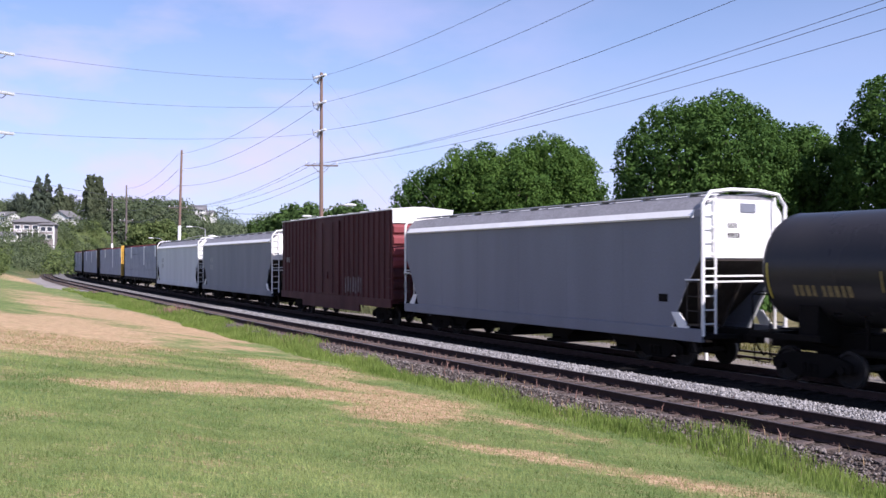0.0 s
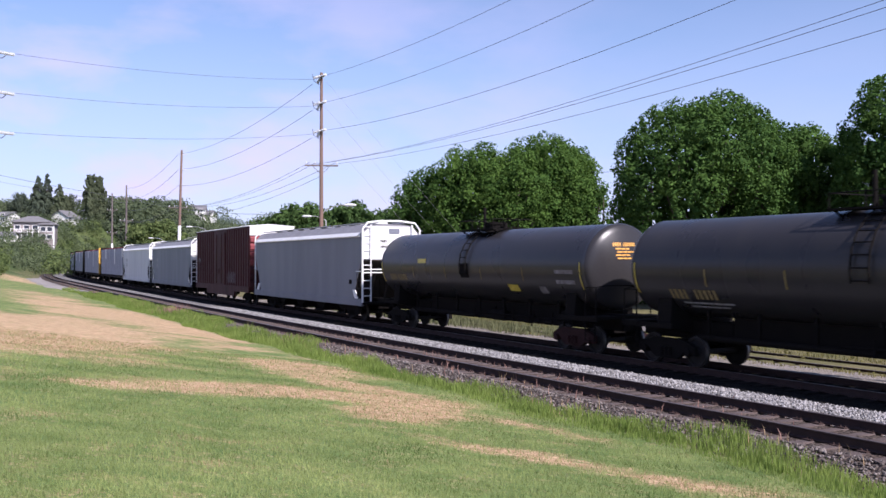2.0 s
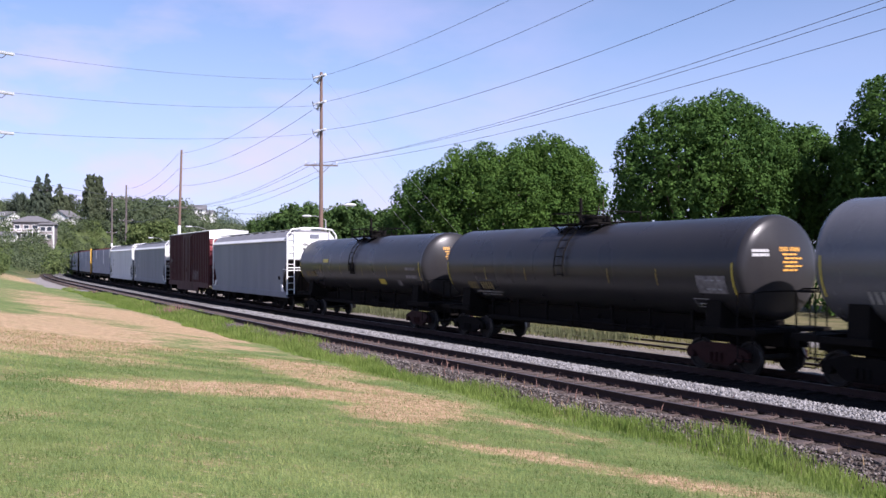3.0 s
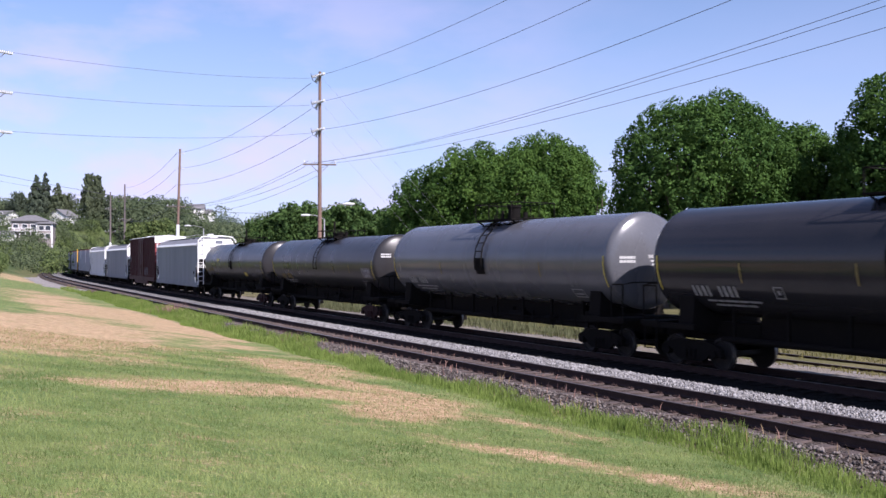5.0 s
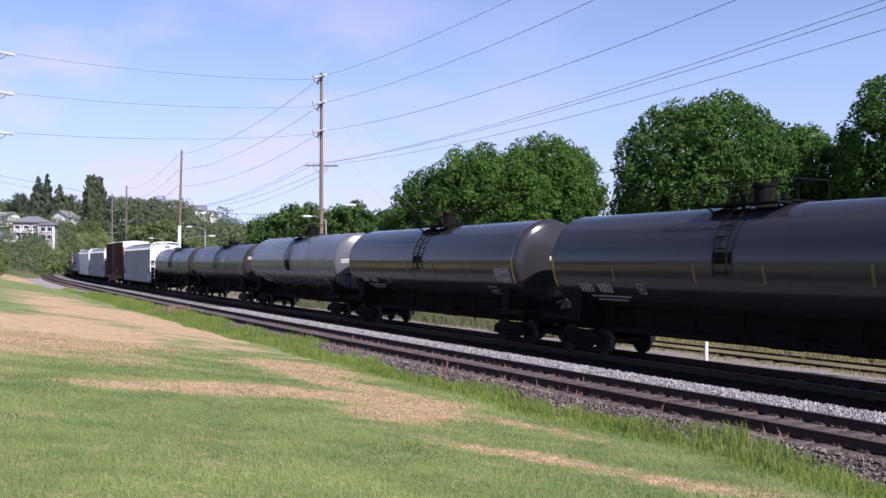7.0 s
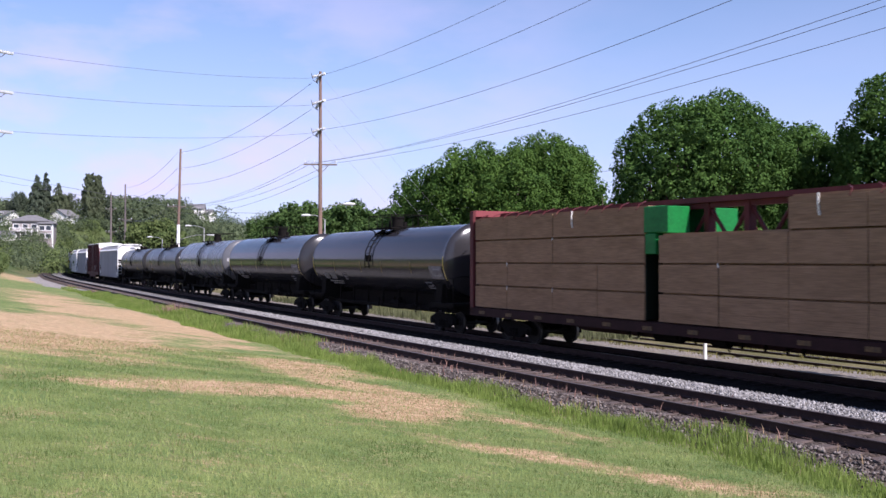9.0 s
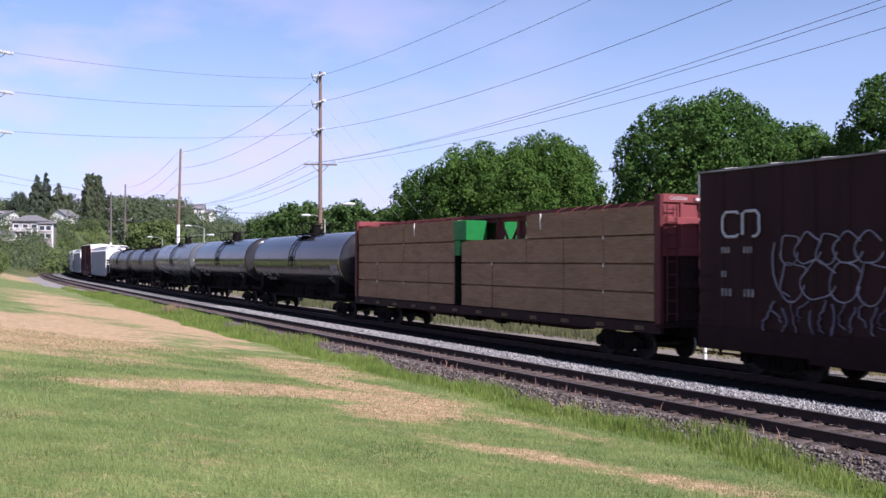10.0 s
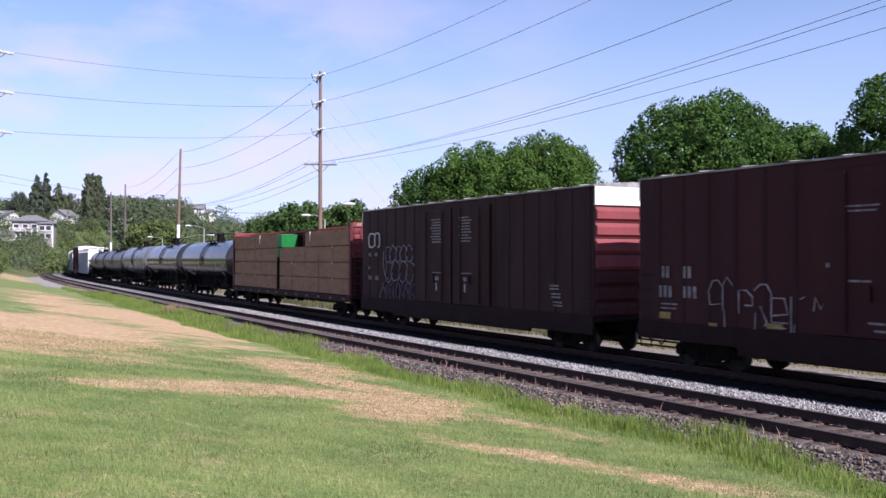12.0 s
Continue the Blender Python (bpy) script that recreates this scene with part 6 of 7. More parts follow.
for z, z0 in zip(LEVELS, (16.9, 15.2, 12.7)):
    wire("cable", at(P1, z), at(P0, z0), 1.2, 0.018)
    wire("cable", (P1[0] - 0.9, P1[1] + 1.2, z - 0.4), at(P2, z + 0.05), 1.15, 0.026)
    wire("cable", at(P2, z), at(P3, z), 1.3, 0.03)
for zl, z in zip(L_LEVELS, LEVELS):
    wire("cable", at(PL, zl), (P1[0] + DIRL.x * 1.1, P1[1] + DIRL.y * 1.1, z - 0.4), 0.45, 0.016)
for dx, z0, d1 in ((-0.95, 10.45, -0.55), (-0.4, 10.38, -0.45), (1.2, 10.2, 1.1)):
    wire("cable", (P1[0] + d1, P1[1], 10.55), (P0[0] + dx, P0[1], z0), 0.78, 0.015)
    wire("cable", (P1[0] + dx, P1[1], 10.7), (P2[0] + dx, P2[1], 10.4), 1.2, 0.022)
    wire("cable", (P2[0] + dx, P2[1], 10.4), (P3[0] + dx, P3[1], 11.1), 1.2, 0.025)
wire("cable", at(P1, 9.6), at(P2, 9.4), 1.2, 0.022)
wire("cable", (-120.0, 214.0, 26.5), at(P3, 15.6), 0.5, 0.055)
wire("cable", (-120.0, 214.0, 24.8), at(P3, 14.6), 0.5, 0.035)
wire("cable", at(P3, 15.6), (-24.0, 150.0, 10.0), 1.0, 0.04)
wire("cable", (-5.0, 95.0, 9.0), (52.0, 95.0, 17.2), 0.6, 0.022)
wire("cable", (24.0, 92.0, 13.2), (48.0, 88.0, 14.2), 0.4, 0.022)
for z in LEVELS:
    wire("guy_wire", (P1[0] + 0.2, P1[1] + 0.1, z - 0.2), (P1[0] + 13.5, P1[1] + 8.0, z - 15.2), 0.0, 0.009, GUY, "thin galvanised guy wire slanting from the pole")


# ---------------------------------------------------------------- foliage
def leaf_quads(c, nrm, size, r, droop=0.0):
    """Small bent leaf sprays at points c facing about nrm: two triangles folded along the middle."""
    n = len(c)
    nrm = nrm + r.normal(0, 0.45, nrm.shape)
    nrm[:, 2] -= droop
    nrm /= np.linalg.norm(nrm, axis=1)[:, None] + 1e-9
    t = np.cross(nrm, r.normal(0, 1, nrm.shape))
    t /= np.linalg.norm(t, axis=1)[:, None] + 1e-9
    b = np.cross(nrm, t)
    s = (size * r.uniform(0.6, 1.3, n))[:, None]
    w = s * r.uniform(0.45, 0.8, n)[:, None]
    fold = nrm * s * 0.22
    v = np.stack([c - t * s, c + b * w - fold, c + t * s, c - b * w - fold], 1)
    i = 4 * np.arange(n)[:, None]
    f = np.concatenate([i + np.array([0, 1, 2]), i + np.array([0, 2, 3])], 1).reshape(-1, 3)
    return v.reshape(-1, 3), f


def clumped_points(lobes, per_m2, r):
    """Leaf places over boughs of many small clumps that sit on the lobes, and a sparse darker layer inside them."""
    lobes = np.array(lobes, float)
    C, D, S = [], [], []
    for x, y, z, rx, rz in lobes:
        k = max(8, int(7.0 * rx * (rx + rz) / 2 / 0.36))
        d = r.normal(0, 1, (k, 3))
        d /= np.linalg.norm(d, axis=1)[:, None]
        C.append(np.array([x, y, z]) + d * np.array([rx, rx, rz]) * r.uniform(0.72, 1.0, (k, 1)))
        D.append(d), S.append(r.uniform(0.32, 0.66, k))
    C, D, S = np.concatenate(C), np.concatenate(D), np.concatenate(S)
    deep = np.zeros(len(C), bool)
    for x, y, z, rx, rz in lobes:
        deep |= ((C[:, 0] - x) / rx) ** 2 + ((C[:, 1] - y) / rx) ** 2 + ((C[:, 2] - z) / rz) ** 2 < 0.7 ** 2
    C, D, S = C[~deep], D[~deep], S[~deep]
    n = np.maximum(6, per_m2 * 0.98 * math.pi * S * S).astype(int)
    c, o, q = np.repeat(C, n, 0), np.repeat(D, n, 0), np.repeat(S, n)
    d = r.normal(0, 1, c.shape)
    d /= np.linalg.norm(d, axis=1)[:, None]
    back = (d * o).sum(1) < -0.35
    d[back] *= -1
    core = r.uniform(0, 1, (len(C) * 2, 3))
    pick = r.randint(0, len(C), len(C) * 2)
    return c + d * q[:, None] * r.uniform(0.7, 1.08, (len(c), 1)), d + np.array([0, 0, 0.3]), C[pick] - D[pick] * 0.55 + (core - 0.5) * 0.7, D[pick]


def broad_tree(x, y, height, radius, seed, label, leaf=LEAF, stretch=1.0, bare=0.16, lobes_n=46, leaf_size=0.123, density=31.5, trunks=1, airy=False):
    """A spreading broadleaf tree: trunk, forking limbs and a crown of leaf sprays gathered in clumps."""
    height, radius = height * 1.045, radius * 1.05
    r, q = np.random.RandomState(seed), random.Random(seed)
    base = gz(x, y) - 0.1
    tree = tagged(new("tree"), label, "tree", "broadleaf trees behind the train")
    tree.matrix_basis = pose(x, y, base)
    bm = B()
    forks = []
    for t in range(trunks):
        ox = (t - (trunks - 1) / 2) * radius * 0.22
        lean = q.uniform(-0.3, 0.3)
        fork = Vector((ox * 1.5 + lean, q.uniform(-0.3, 0.3), height * 0.3))
        tube(bm, [(ox, 0, 0), (ox * 1.2, 0, height * 0.1), tuple(fork)], [0.36, 0.3, 0.24], 10)
        forks.append(fork)
    part("trunk", bm, BARK, tree, angle=60)
    lobes = []
    zc, rz = height * (bare + 1) / 2, height * (1 - bare) / 2
    for k in range(lobes_n):
        a = 2.39996 * k
        v = 1 - 2 * (k + 0.5) / lobes_n
        ring = (1 - v * v) ** 0.34
        lr = radius * q.uniform(0.29, 0.37)
        if airy and -0.75 < v < 0.05 and abs(math.cos(a)) * ring < 0.5:
            continue
        f = 0.71 * q.uniform(0.95, 1.04)
        widen = 1.0 if v > 0 else 1.0 + 0.1 * v
        lobes.append((radius * f * ring * math.cos(a) * stretch * widen, radius * f * ring * math.sin(a) * widen, zc + rz * f * v, lr * 1.05, lr * 0.95))
    for k in range(0, len(lobes), 1 if airy else 2):
        bm = B()
        e = Vector(lobes[k][:3])
        fork = min(forks, key=lambda w: (w - e).length)
        mid = fork.lerp(e, 0.5) + Vector((q.uniform(-0.4, 0.4), q.uniform(-0.4, 0.4), 0.5))
        tube(bm, [tuple(fork), tuple(mid), tuple(e)], [0.14, 0.08, 0.03], 6)
        part("limb", bm, BARK, tree)
    p, nrm, core, core_n = clumped_points(lobes, density, r)
    v, f = leaf_quads(p, nrm, leaf_size, r)
    v2, f2 = leaf_quads(core, core_n, leaf_size * 2.4, r)
    part("crown", np_mesh("crown", np.concatenate([v, v2]), np.concatenate([f, f2 + len(v)]), leaf), None, tree, "dense green leaves in rounded clumps")
    return tree


def conifer(x, y, height, radius, seed, label, leaf=LEAF_DARK, column=False, density=1.0):
    """A tree of many sprays: drooping boughs for a conifer, upswept ones for a poplar."""
    r, q = np.random.RandomState(seed), random.Random(seed)
    base = gz(x, y) - 0.2
    tree = tagged(new("tree"), label, "tree", "trees on the hill")
    tree.matrix_basis = pose(x, y, base)
    bm = B()
    rod(bm, (0, 0, 0), (0, 0, height * 0.9), radius * 0.09, 8, 0.05)
    part("trunk", bm, BARK, tree)
    P, N = [], []
    boughs = int(120 * density)
    for k in range(boughs):
        u = (k + q.random()) / boughs * (0.9 if column else 0.97) + 0.02
        a = q.uniform(0, 2 * math.pi)
        prof = ((1 - u) ** 0.5 * min(1, 3 * u + 0.25)) if column else (1 - u) ** 0.75
        reach = radius * prof * q.choice((0.6, 0.8, 0.95, 1.05, 1.25)) + 0.25
        m = int(24 + 76 * reach / radius)
        t = r.uniform(0.15, 1, m) ** 0.7
        side = r.normal(0, 0.16, m) * reach * (1.15 - t)
        rise = (reach * 1.1 * t if column else -0.3 * reach * t) + r.normal(0, 0.1, m) * reach
        c, w = math.cos(a), math.sin(a)
        P.append(np.stack([reach * t * c - side * w, reach * t * w + side * c, height * u + rise], 1))
        N.append(np.stack([np.full(m, c), np.full(m, w), np.full(m, 0.7)], 1) + r.normal(0, 0.35, (m, 3)))
    v, f = leaf_quads(np.concatenate(P), np.concatenate(N), height * 0.018, r)
    part("crown", np_mesh("crown", v, f, leaf), None, tree)
    return tree


LEAF_MID = leaf_mat("distant_broad_leaf", (0.03, 0.068, 0.019), (0.09, 0.15, 0.042))
# big trees beyond the train
broad_tree(18.5, 68.0, 14.6, 5.9, 1, "large rounded broadleaf tree with several trunks", LEAF, 1.0, 0.1, 64, trunks=5, airy=True)
broad_tree(25.4, 71.0, 13.6, 4.8, 2, "rounded broadleaf tree with dense green crown", LEAF, 1.0, 0.08, 44)
broad_tree(31.3, 62.0, 15.9, 5.3, 3, "tall dark broadleaf tree", LEAF, 1.0, 0.08, 50)
broad_tree(9.2, 91.0, 15.5, 4.8, 4, "rounded broadleaf tree with dense green crown", LEAF2, 1.0, 0.08, 46)
broad_tree(12.2, 92.0, 14.9, 3.1, 15, "rounded broadleaf tree with dense green crown", LEAF2, 1.0, 0.08, 34)
broad_tree(2.7, 89.0, 14.2, 4.1, 5, "rounded broadleaf tree with bright green crown", LEAF2, 1.0, 0.06, 40)
broad_tree(6.2, 86.0, 13.2, 3.4, 13, "rounded broadleaf tree with bright green crown", LEAF2, 1.0, 0.06, 34)
broad_tree(-1.5, 92.0, 12.7, 3.3, 6, "rounded broadleaf tree with bright green crown", LEAF, 1.0, 0.05, 34)
broad_tree(-4.0, 96.0, 9.0, 2.6, 7, "smaller broadleaf tree with green crown", LEAF, 1.0, 0.05, 26)
broad_tree(14.4, 90.0, 11.3, 1.7, 8, "slim young broadleaf tree beside larger trees", LEAF, 1.0, 0.1, 20, density=13)
broad_tree(-12.7, 124.0, 11.0, 4.0, 9, "low rounded broadleaf tree beyond the poles", LEAF_MID, 1.2, 0.05, 30, leaf_size=0.22, density=13)
broad_tree(-18.6, 126.0, 10.9, 4.2, 10, "low rounded broadleaf tree beyond the poles", LEAF_MID, 1.1, 0.05, 30, leaf_size=0.22, density=13)
broad_tree(-7.6, 124.0, 10.2, 3.6, 11, "low rounded broadleaf tree beyond the poles", LEAF_MID, 1.1, 0.05, 30, leaf_size=0.22, density=13)
broad_tree(-22.5, 128.0, 9.4, 3.6, 14, "low rounded broadleaf tree beyond the poles", LEAF_MID, 1.1, 0.05, 26, leaf_size=0.22, density=13)
broad_tree(-56.0, 187.0, 10.2, 5.0, 12, "bright low tree with a broad rounded crown", BUSH, 1.2, 0.03, 30, leaf_size=0.32, density=8)


def skirt(r, n):
    s, lat = r.uniform(10, 120, n), -r.uniform(27, 36, n)
    x, y, _ = line(s, lat)
    return x, y


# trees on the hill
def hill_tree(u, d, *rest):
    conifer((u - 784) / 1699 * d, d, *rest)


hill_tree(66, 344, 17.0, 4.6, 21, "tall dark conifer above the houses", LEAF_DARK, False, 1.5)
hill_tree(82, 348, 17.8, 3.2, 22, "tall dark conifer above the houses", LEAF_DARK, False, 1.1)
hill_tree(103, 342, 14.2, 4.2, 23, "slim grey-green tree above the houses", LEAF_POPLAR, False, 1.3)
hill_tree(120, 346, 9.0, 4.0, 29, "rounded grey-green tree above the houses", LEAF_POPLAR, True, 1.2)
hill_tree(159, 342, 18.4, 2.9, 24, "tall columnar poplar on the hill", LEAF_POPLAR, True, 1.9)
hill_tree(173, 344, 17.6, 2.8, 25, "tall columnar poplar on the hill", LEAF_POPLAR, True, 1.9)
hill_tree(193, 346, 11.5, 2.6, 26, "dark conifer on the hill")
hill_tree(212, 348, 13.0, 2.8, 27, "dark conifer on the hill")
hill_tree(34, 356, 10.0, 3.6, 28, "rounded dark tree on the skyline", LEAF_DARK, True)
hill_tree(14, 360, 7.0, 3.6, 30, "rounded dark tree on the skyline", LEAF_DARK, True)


def woods(name, count, seed, where, size, leaf, label, cards=150):
    """Many crowns merged into one mass of leaf sprays."""
    r = np.random.RandomState(seed)
    P, N = [], []
    xs, ys = where(r, count)
    zs = ground_z(xs, ys)
    for x, y, z in zip(xs, ys, zs):
        rad = size * r.uniform(0.55, 1.75)
        d = r.normal(0, 1, (cards, 3))
        d /= np.linalg.norm(d, axis=1)[:, None]
        d[:, 2] = np.where(d[:, 2] < -0.3, -d[:, 2], d[:, 2])
        lump = 1 + 0.25 * np.sin(4 * np.arctan2(d[:, 1], d[:, 0]) + x) * (1 - d[:, 2] ** 2) + 0.06 * r.normal(0, 1, cards)
        P.append(np.stack([x + rad * d[:, 0] * lump, y + rad * d[:, 1] * lump, z + rad * 0.55 + rad * 1.1 * d[:, 2] * lump], 1))
        N.append(d)
    v, f = leaf_quads(np.concatenate(P), np.concatenate(N), max(0.24, size * 0.15), r)
    return tagged(new(name, np_mesh(name, v, f, leaf)), label, "woods", kind="stuff")


def polar(u0, u1, d0, d1):
    """Places spread over a sector: u is sideways over forward."""
    def where(r, n):
        u, d = r.uniform(u0, u1, n), np.sqrt(r.uniform(d0 ** 2, d1 ** 2, n))
        return u * d, d
    return where


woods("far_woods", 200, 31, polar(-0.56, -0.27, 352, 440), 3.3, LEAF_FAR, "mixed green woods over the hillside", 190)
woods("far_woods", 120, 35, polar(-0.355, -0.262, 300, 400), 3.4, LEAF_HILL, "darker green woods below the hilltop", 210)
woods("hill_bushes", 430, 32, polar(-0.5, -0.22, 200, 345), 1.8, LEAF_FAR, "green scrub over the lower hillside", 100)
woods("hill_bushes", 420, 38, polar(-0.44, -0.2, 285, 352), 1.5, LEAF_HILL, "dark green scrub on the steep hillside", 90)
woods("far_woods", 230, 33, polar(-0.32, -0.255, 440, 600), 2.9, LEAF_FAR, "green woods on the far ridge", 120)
woods("far_woods", 330, 37, polar(-0.26, -0.09, 430, 640), 2.7, LEAF_RIDGE, "green woods in haze-paled colour on the far ridge", 110)
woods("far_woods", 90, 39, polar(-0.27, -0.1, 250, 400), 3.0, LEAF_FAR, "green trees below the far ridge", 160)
woods("hill_bushes", 130, 40, polar(-0.4, -0.32, 285, 345), 1.3, BUSH, "green scrub among the houses", 100)
woods("hill_bushes", 260, 36, polar(-0.41, -0.2, 180, 300), 1.9, BUSH, "brighter green scrub above the bend", 130)


def bank(r, n):
    s, lat = r.uniform(150, 290, n), 13.5 + 27 * r.uniform(0, 1, n)
    x, y, _ = line(s, lat)
    return x, y


woods("undergrowth", 150, 52, skirt, 0.95, LEAF, "dark green undergrowth below the big trees", 170)
woods("bushes", 460, 34, bank, 0.85, BUSH, "dense green bushes on the bank beside the bend", 170)


# ---------------------------------------------------------------- houses on the hill
def house(x, y, w, d, h, turn, walls, label, roof_h=2.2, storeys=2, lift=0.0):
    z = gz(x, y) + lift
    top = tagged(new("house"), label, "house", "houses on the hill")
    top.matrix_basis = pose(x, y, z, 0, 0, turn)
    bm = B()
    box(bm, -w / 2, w / 2, -d / 2, d / 2, -2 - lift, h)
    prism(bm, [(-d / 2, h), (0, h + roof_h * 0.94), (d / 2, h)], "x", -w / 2, w / 2)
    part("wall", bm, walls, top)
    bm = B()
    t = 0.18
    prism(bm, [(-d / 2 - 0.5, h - 0.35), (0, h + roof_h), (d / 2 + 0.5, h - 0.35), (d / 2 + 0.5, h - 0.35 + t), (0, h + roof_h + t), (-d / 2 - 0.5, h - 0.35 + t)], "x", -w / 2 - 0.5, w / 2 + 0.5)
    part("roof", bm, ROOF, top)
    n = max(2, int(w / 3))
    for s in range(storeys):
        for k in range(n):
            cx = -w / 2 + (k + 0.5) * w / n
            cz = 1.0 + s * h / storeys
            bm = B()
            ww, hh = 0.75, 0.7
            for a, b2, c2, e2 in ((-ww, ww, -hh, -hh + 0.12), (-ww, ww, hh - 0.12, hh), (-ww, -ww + 0.12, -hh, hh), (ww - 0.12, ww, -hh, hh), (-0.05, 0.05, -hh, hh)):
                box(bm, cx + a, cx + b2, -d / 2 - 0.08, -d / 2 + 0.02, cz + 0.7 + c2, cz + 0.7 + e2)
            win = part("window", bm, WHITE, top)
            bm = B()
            box(bm, cx - ww + 0.1, cx + ww - 0.1, -d / 2 - 0.03, -d / 2 + 0.01, cz + 0.7 - hh + 0.1, cz + 0.7 + hh - 0.1)
            part("pane", bm, GLASS, win)
    return top


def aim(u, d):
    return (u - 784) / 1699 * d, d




def large_house(x, y, turn):
    z = gz(x, y) - 0.4
    top = tagged(new("house"), "tan two-storey house with a hipped grey roof and balcony", "house", "houses on the hill")
    top.matrix_basis = pose(x, y, z, 0, 0, turn)
    bm = B()
    box(bm, -6.0, 4.2, -3.5, 4.5, -2.5, 6.0)
    part("wall", bm, HOUSE_TAN, top)
    bm = B()
    box(bm, 1.6, 6.0, -5.2, 3.0, -2.5, 5.2)
    part("bay", bm, HOUSE_TAN, top)
    for x0, x1, y0, y1, z0, rise in ((-6.6, 4.8, -4.3, 5.1, 5.9, 2.1), (1.2, 6.5, -5.8, 3.2, 5.1, 1.3)):
        bm = B()
        cy, ins = (y0 + y1) / 2, min(x1 - x0, y1 - y0) / 2.2
        low = [bm.verts.new(q) for q in ((x0, y0, z0), (x1, y0, z0), (x1, y1, z0), (x0, y1, z0))]
        up = [bm.verts.new(q) for q in ((x0, y0, z0 + 0.25), (x1, y0, z0 + 0.25), (x1, y1, z0 + 0.25), (x0, y1, z0 + 0.25))]
        a, b = bm.verts.new((x0 + ins, cy, z0 + rise)), bm.verts.new((x1 - ins, cy, z0 + rise))
        bm.faces.new(low[::-1])
        for k in range(4):
            bm.faces.new((low[k], low[(k + 1) % 4], up[(k + 1) % 4], up[k]))
        bm.faces.new((up[0], up[1], b, a)), bm.faces.new((up[2], up[3], a, b)), bm.faces.new((up[1], up[2], b)), bm.faces.new((up[3], up[0], a))
        part("roof", bm, ROOF, top)
    bm = B()
    box(bm, -6.6, 1.55, -5.0, -3.5, 2.75, 2.95)
    for k in range(6):
        box(bm, -6.5 + 1.58 * k - 0.06, -6.5 + 1.58 * k + 0.06, -4.98, -4.86, 2.95, 3.85)
        box(bm, -6.5 + 1.58 * k - 0.08, -6.5 + 1.58 * k + 0.08, -4.98, -4.82, -1.5, 2.75)
    box(bm, -6.6, 1.55, -4.98, -4.88, 3.8, 3.9)
    part("balcony", bm, WHITE, top, "white timber balcony on posts")
    for cx, cz, yf in ((-4.8, 0.4, -3.5), (-2.2, 0.4, -3.5), (0.3, 0.4, -3.5), (-4.8, 3.5, -3.5), (-2.2, 3.5, -3.5), (0.3, 3.5, -3.5), (2.9, 0.6, -5.2), (4.8, 0.6, -5.2), (2.9, 3.0, -5.2), (4.8, 3.0, -5.2)):
        bm = B()
        for a, b, c, e in ((-0.85, 0.85, 0, 0.14), (-0.85, 0.85, 1.46, 1.6), (-0.85, -0.72, 0.14, 1.46), (0.72, 0.85, 0.14, 1.46)):
            box(bm, cx + a, cx + b, yf - 0.08, yf + 0.02, cz + c, cz + e)
        win = part("window", bm, WHITE, top)
        bm = B()
        box(bm, cx - 0.72, cx + 0.72, yf - 0.04, yf + 0.01, cz + 0.14, cz + 1.46)
        part("pane", bm, GLASS, win)
    for cx in (1.6, 6.0):
        bm = B()
        box(bm, cx - 0.18, cx + 0.18, -5.25, -5.15, -2.5, 5.1)
        part("corner_board", bm, WHITE, top)


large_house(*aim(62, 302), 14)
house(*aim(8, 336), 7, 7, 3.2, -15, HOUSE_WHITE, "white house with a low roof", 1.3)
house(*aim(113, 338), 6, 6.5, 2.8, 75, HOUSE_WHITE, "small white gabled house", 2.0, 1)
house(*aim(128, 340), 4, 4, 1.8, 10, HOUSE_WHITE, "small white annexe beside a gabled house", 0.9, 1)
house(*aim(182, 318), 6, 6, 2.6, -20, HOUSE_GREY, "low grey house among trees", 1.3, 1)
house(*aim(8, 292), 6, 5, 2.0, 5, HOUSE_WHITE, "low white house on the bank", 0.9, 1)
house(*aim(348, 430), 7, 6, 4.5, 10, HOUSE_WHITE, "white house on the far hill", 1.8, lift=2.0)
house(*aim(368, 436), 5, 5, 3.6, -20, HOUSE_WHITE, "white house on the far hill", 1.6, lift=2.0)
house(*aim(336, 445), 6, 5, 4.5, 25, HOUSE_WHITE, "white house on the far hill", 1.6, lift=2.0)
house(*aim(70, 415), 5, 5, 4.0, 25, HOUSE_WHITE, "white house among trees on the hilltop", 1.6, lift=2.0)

# white marker post behind the train
px, py, _ = line(22.3, -2.0)
bm = B()
rod(bm, (0, 0, -0.3), (0, 0, 0.66), 0.06, 10)
rod(bm, (0, 0, 0.66), (0, 0, 0.69), 0.06, 10, 0.03)
post = tagged(new("marker_post", mesh_of(bm, "marker_post", WHITE)), "short white marker post beside the main track", "post")
post.matrix_basis = pose(float(px), float(py), -0.5)


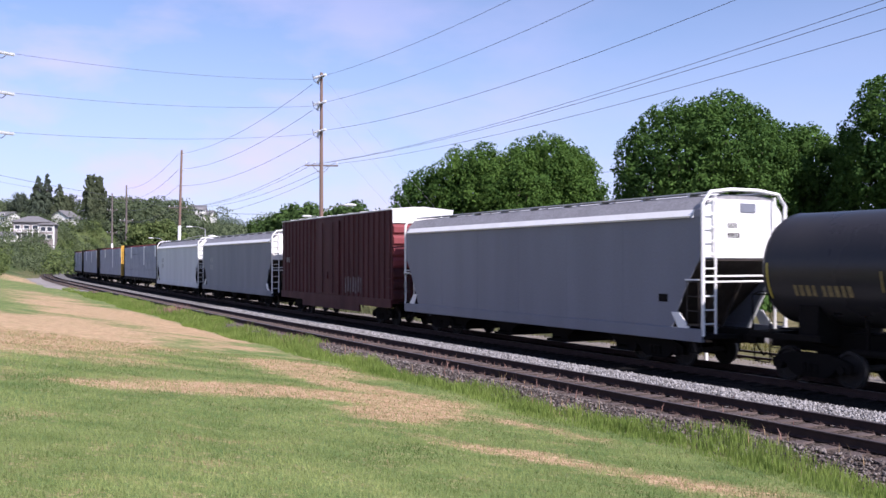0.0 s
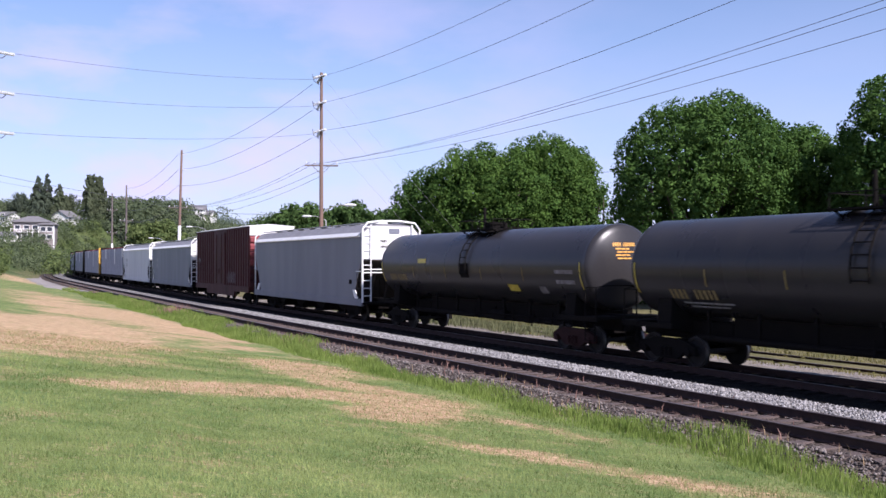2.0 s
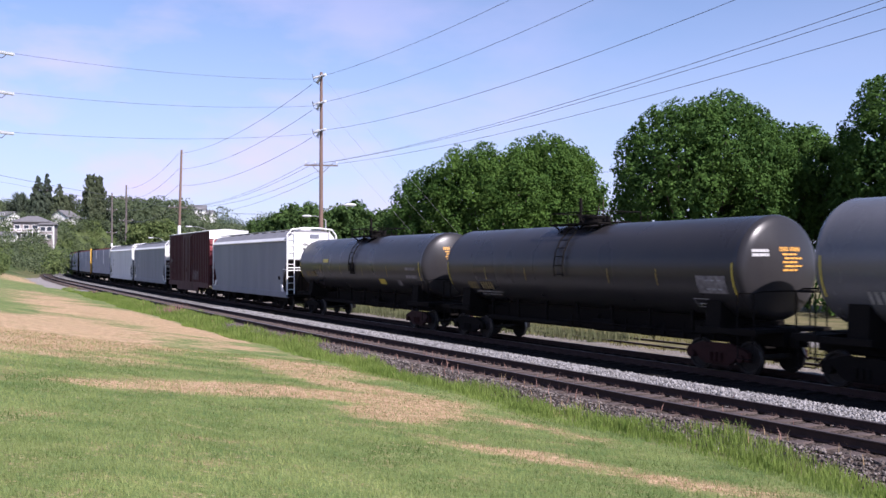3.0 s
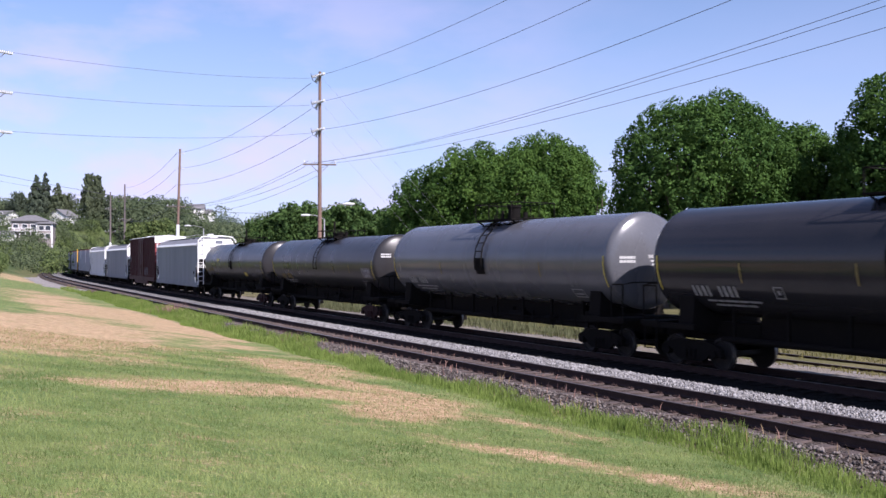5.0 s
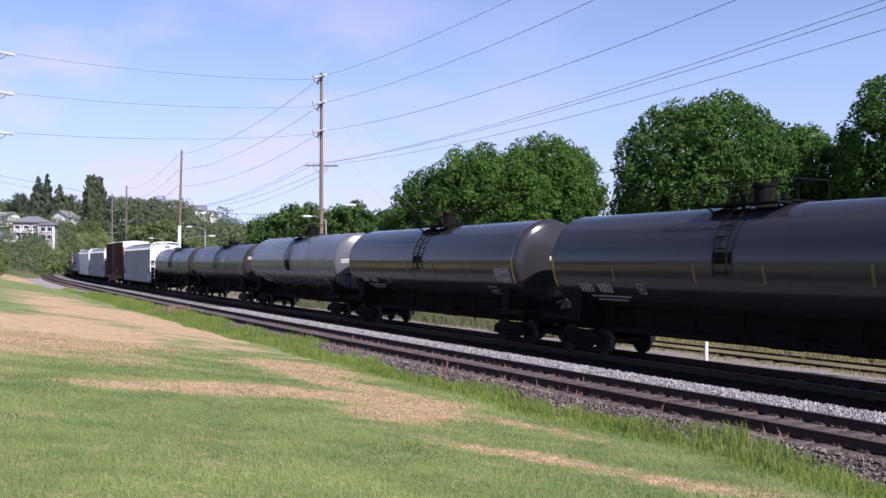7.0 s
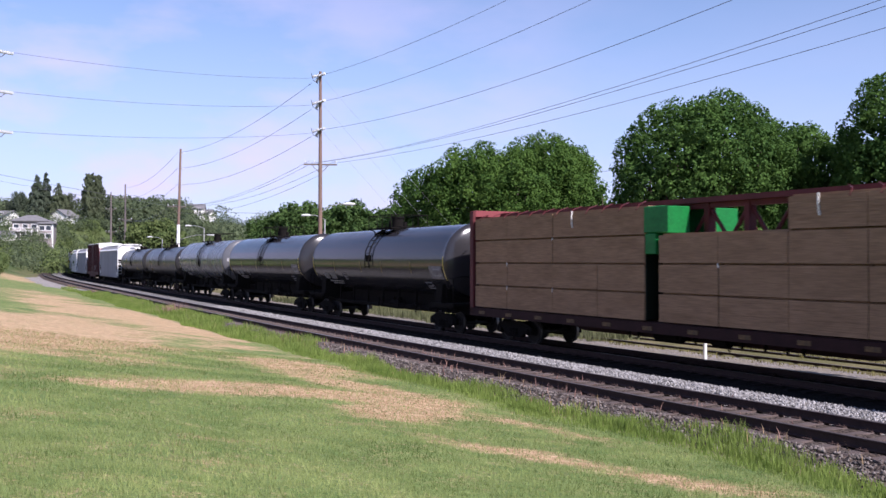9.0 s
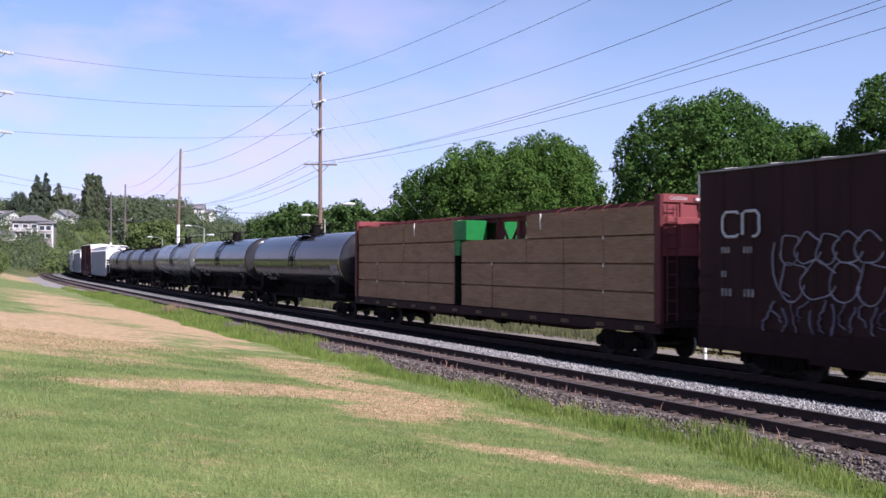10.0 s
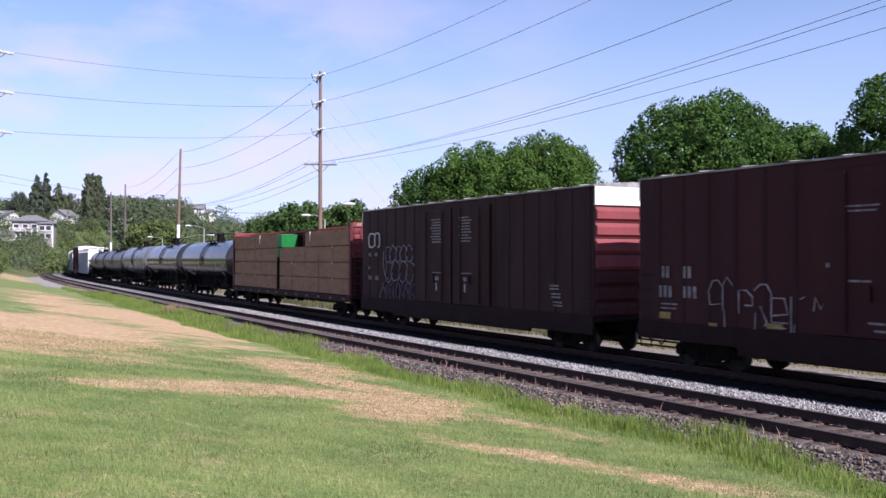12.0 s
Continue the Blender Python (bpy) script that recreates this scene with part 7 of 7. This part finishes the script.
# ---------------------------------------------------------------- grasses
def blades(name, x, y, z, h, w, r, material, label, lean=0.35):
    n = len(x)
    a = r.uniform(0, 2 * math.pi, n)
    dx, dy = np.cos(a) * w, np.sin(a) * w
    b = r.uniform(0, 2 * math.pi, n)
    lx, ly = np.cos(b) * h * lean * r.uniform(0.2, 1.3, n), np.sin(b) * h * lean * r.uniform(0.2, 1.3, n)
    v = np.stack([np.stack([x - dx, y - dy, z - 0.02], 1), np.stack([x + dx, y + dy, z - 0.02], 1),
                  np.stack([x + 0.35 * lx + 0.8 * dx, y + 0.35 * ly + 0.8 * dy, z + 0.6 * h], 1), np.stack([x + 0.35 * lx - 0.8 * dx, y + 0.35 * ly - 0.8 * dy, z + 0.6 * h], 1),
                  np.stack([x + lx, y + ly, z + h], 1)], 1)
    i = 5 * np.arange(n)[:, None]
    f = np.concatenate([i + np.array([0, 1, 2]), i + np.array([0, 2, 3]), i + np.array([3, 2, 4])], 1).reshape(-1, 3)
    return tagged(new(name, np_mesh(name, v.reshape(-1, 3), f, material)), label, "grass", kind="stuff")


def grass_strip(name, a, b, s0, s1, count, h0, h1, material, label, seed, power=1.6, w=0.005):
    r = np.random.RandomState(seed)
    s = s0 + (s1 - s0) * r.uniform(0, 1, count) ** power
    lat = r.uniform(a, b, count) + 0.25 * np.sin(s * 0.9) + 0.2 * np.sin(s * 0.31 + 1)
    x, y, _ = line(s, lat)
    tuft = np.clip(0.75 + 0.6 * fbm(x, y, 1.1, 9.0), 0.35, 1.4)
    keep = r.uniform(0, 1, count) < tuft
    x, y, s, tuft = x[keep], y[keep], s[keep], tuft[keep]
    h = r.uniform(h0, h1, len(x)) * tuft
    blades(name, x, y, ground_z(x, y), h, w * (1 + s / 40), r, material, label)


grass_strip("tall_grass", 7.6, 8.5, -2, 92, 62000, 0.1, 0.33, GRASS_TALL, "bright green uncut grass along the siding", 41)
grass_strip("tall_grass", 7.7, 8.8, 84, 112, 5000, 0.12, 0.3, GRASS_TALL, "bright green uncut grass towards the bend", 48, 1.2, 0.008)
grass_strip("tall_grass", 6.55, 8.0, 44, 90, 13000, 0.16, 0.36, GRASS_TALL, "green grass grown over the old siding", 49, 1.1, 0.005)
grass_strip("tall_grass", 7.0, 8.0, 32, 50, 5000, 0.12, 0.34, GRASS_TALL, "green grass creeping over the siding's ballast", 50, 1.0, 0.005)
grass_strip("short_grass", 8.3, 9.0, -2, 80, 24000, 0.05, 0.16, GRASS_TALL, "half-high green grass at the edge of the lawn", 45)
grass_strip("dry_stalks", 7.1, 8.2, 0, 120, 900, 0.15, 0.36, GRASS_DRY, "dry straw-coloured stalks along the siding", 42, w=0.006)
grass_strip("field_grass", -10.5, -6.9, 0, 70, 12000, 0.05, 0.2, GRASS_YEL, "yellowing grass behind the train", 43, 1.2, 0.012)
grass_strip("field_grass", -5.0, -4.2, 4, 40, 1800, 0.04, 0.14, GRASS_YEL, "sparse yellowing grass beside sunken rails", 46, 1.2, 0.01)
grass_strip("field_weeds", -6.5, -3.6, 31, 75, 8000, 0.25, 0.65, WEED, "tall dull green weeds behind the train", 47, 1.1, 0.009)


def weed_clump(x, y, n, seed, h, material, label, spread=1.2):
    r = np.random.RandomState(seed)
    px_, py_ = x + r.normal(0, spread, n), y + r.normal(0, spread * 1.6, n)
    blades("weeds", px_, py_, ground_z(px_, py_), h * r.uniform(0.4, 1.2, n), np.full(n, 0.012), r, material, label)


cx_, cy_, _ = line(56.5, 7.4)
weed_clump(float(cx_), float(cy_), 130, 1, 0.55, GRASS_PINK, "pinkish-brown seeding weeds by the siding", 0.4)
for s_, lat_, seed_ in ((14.0, 5.9, 8), (17.5, 6.9, 4), (20.0, 5.5, 9), (23.0, 6.6, 5), (26.0, 5.7, 10), (29.5, 6.8, 6), (32.5, 5.6, 11), (36.0, 6.7, 7)):
    cx_, cy_, _ = line(s_, lat_)
    weed_clump(float(cx_), float(cy_), 40, seed_, 0.24, GRASS_PINK, "thin brown weeds between the ties", 0.6)


def lawn_turf():
    r = np.random.RandomState(44)
    n = 228000
    d = 4.6 + 24 * r.uniform(0, 1, n) ** 1.6
    u = r.uniform(-0.5, 0.5, n)
    x, y = u * d, d
    lat, _ = lateral(x, y)
    keep = lat > 8.6
    x, y = x[keep], y[keep]
    dry = dryness(x, y)
    k = r.uniform(0, 1, len(x)) > 0.75 * dry
    z = ground_z(x, y) + 0.05 * fbm(x, y, 0.25, 1.7)
    for pick, m, h, label in ((k, TURF, 0.05, "short mown green grass"), (~k, GRASS_DRY, 0.034, "short parched grass")):
        px_, py_, pz_ = x[pick], y[pick], z[pick]
        c = len(px_)
        a, w = r.uniform(0, 2 * math.pi, c), 0.0017 + 0.00031 * py_
        hh = h * r.uniform(0.5, 1.2, c)
        lx, ly = r.normal(0, 0.5, c) * hh, r.normal(0, 0.5, c) * hh
        v = np.stack([np.stack([px_ - np.cos(a) * w, py_ - np.sin(a) * w, pz_ - 0.01], 1), np.stack([px_ + np.cos(a) * w, py_ + np.sin(a) * w, pz_ - 0.01], 1),
                      np.stack([px_ + lx, py_ + ly, pz_ + hh], 1)], 1).reshape(-1, 3)
        tagged(new("lawn_grass", np_mesh("lawn_grass", v, np.arange(3 * c).reshape(-1, 3), m)), label, "grass", kind="stuff")


lawn_turf()


# ---------------------------------------------------------------- what moves
SPEED, SLOWING = 11.459, -0.005


def run(t):
    return SPEED * t + SLOWING * t * t


def car_pose(s, half_truck):
    (xa, ya, _), (xb, yb, _) = line(s + half_truck), line(s - half_truck)
    return Matrix.Translation(((xa + xb) / 2, (ya + yb) / 2, MAIN_DZ)) @ Matrix.Rotation(math.atan2(ya - yb, xa - xb), 4, "Z")


def motions():
    times = [0.5 * k for k in range(25)]
    for car, s, half_truck in TRAIN:
        walk(car, [(t, car_pose(s + run(t), half_truck)) for t in times])
    # the wheels roll without slipping
    for wheel, dx in WHEELS:
        walk(wheel, [(k / FPS, pose(dx, 0, WHEEL_R) @ Matrix.Rotation(run(k / FPS) / WHEEL_R, 4, "Y")) for k in range(int(12 * FPS) + 1)])


motions()
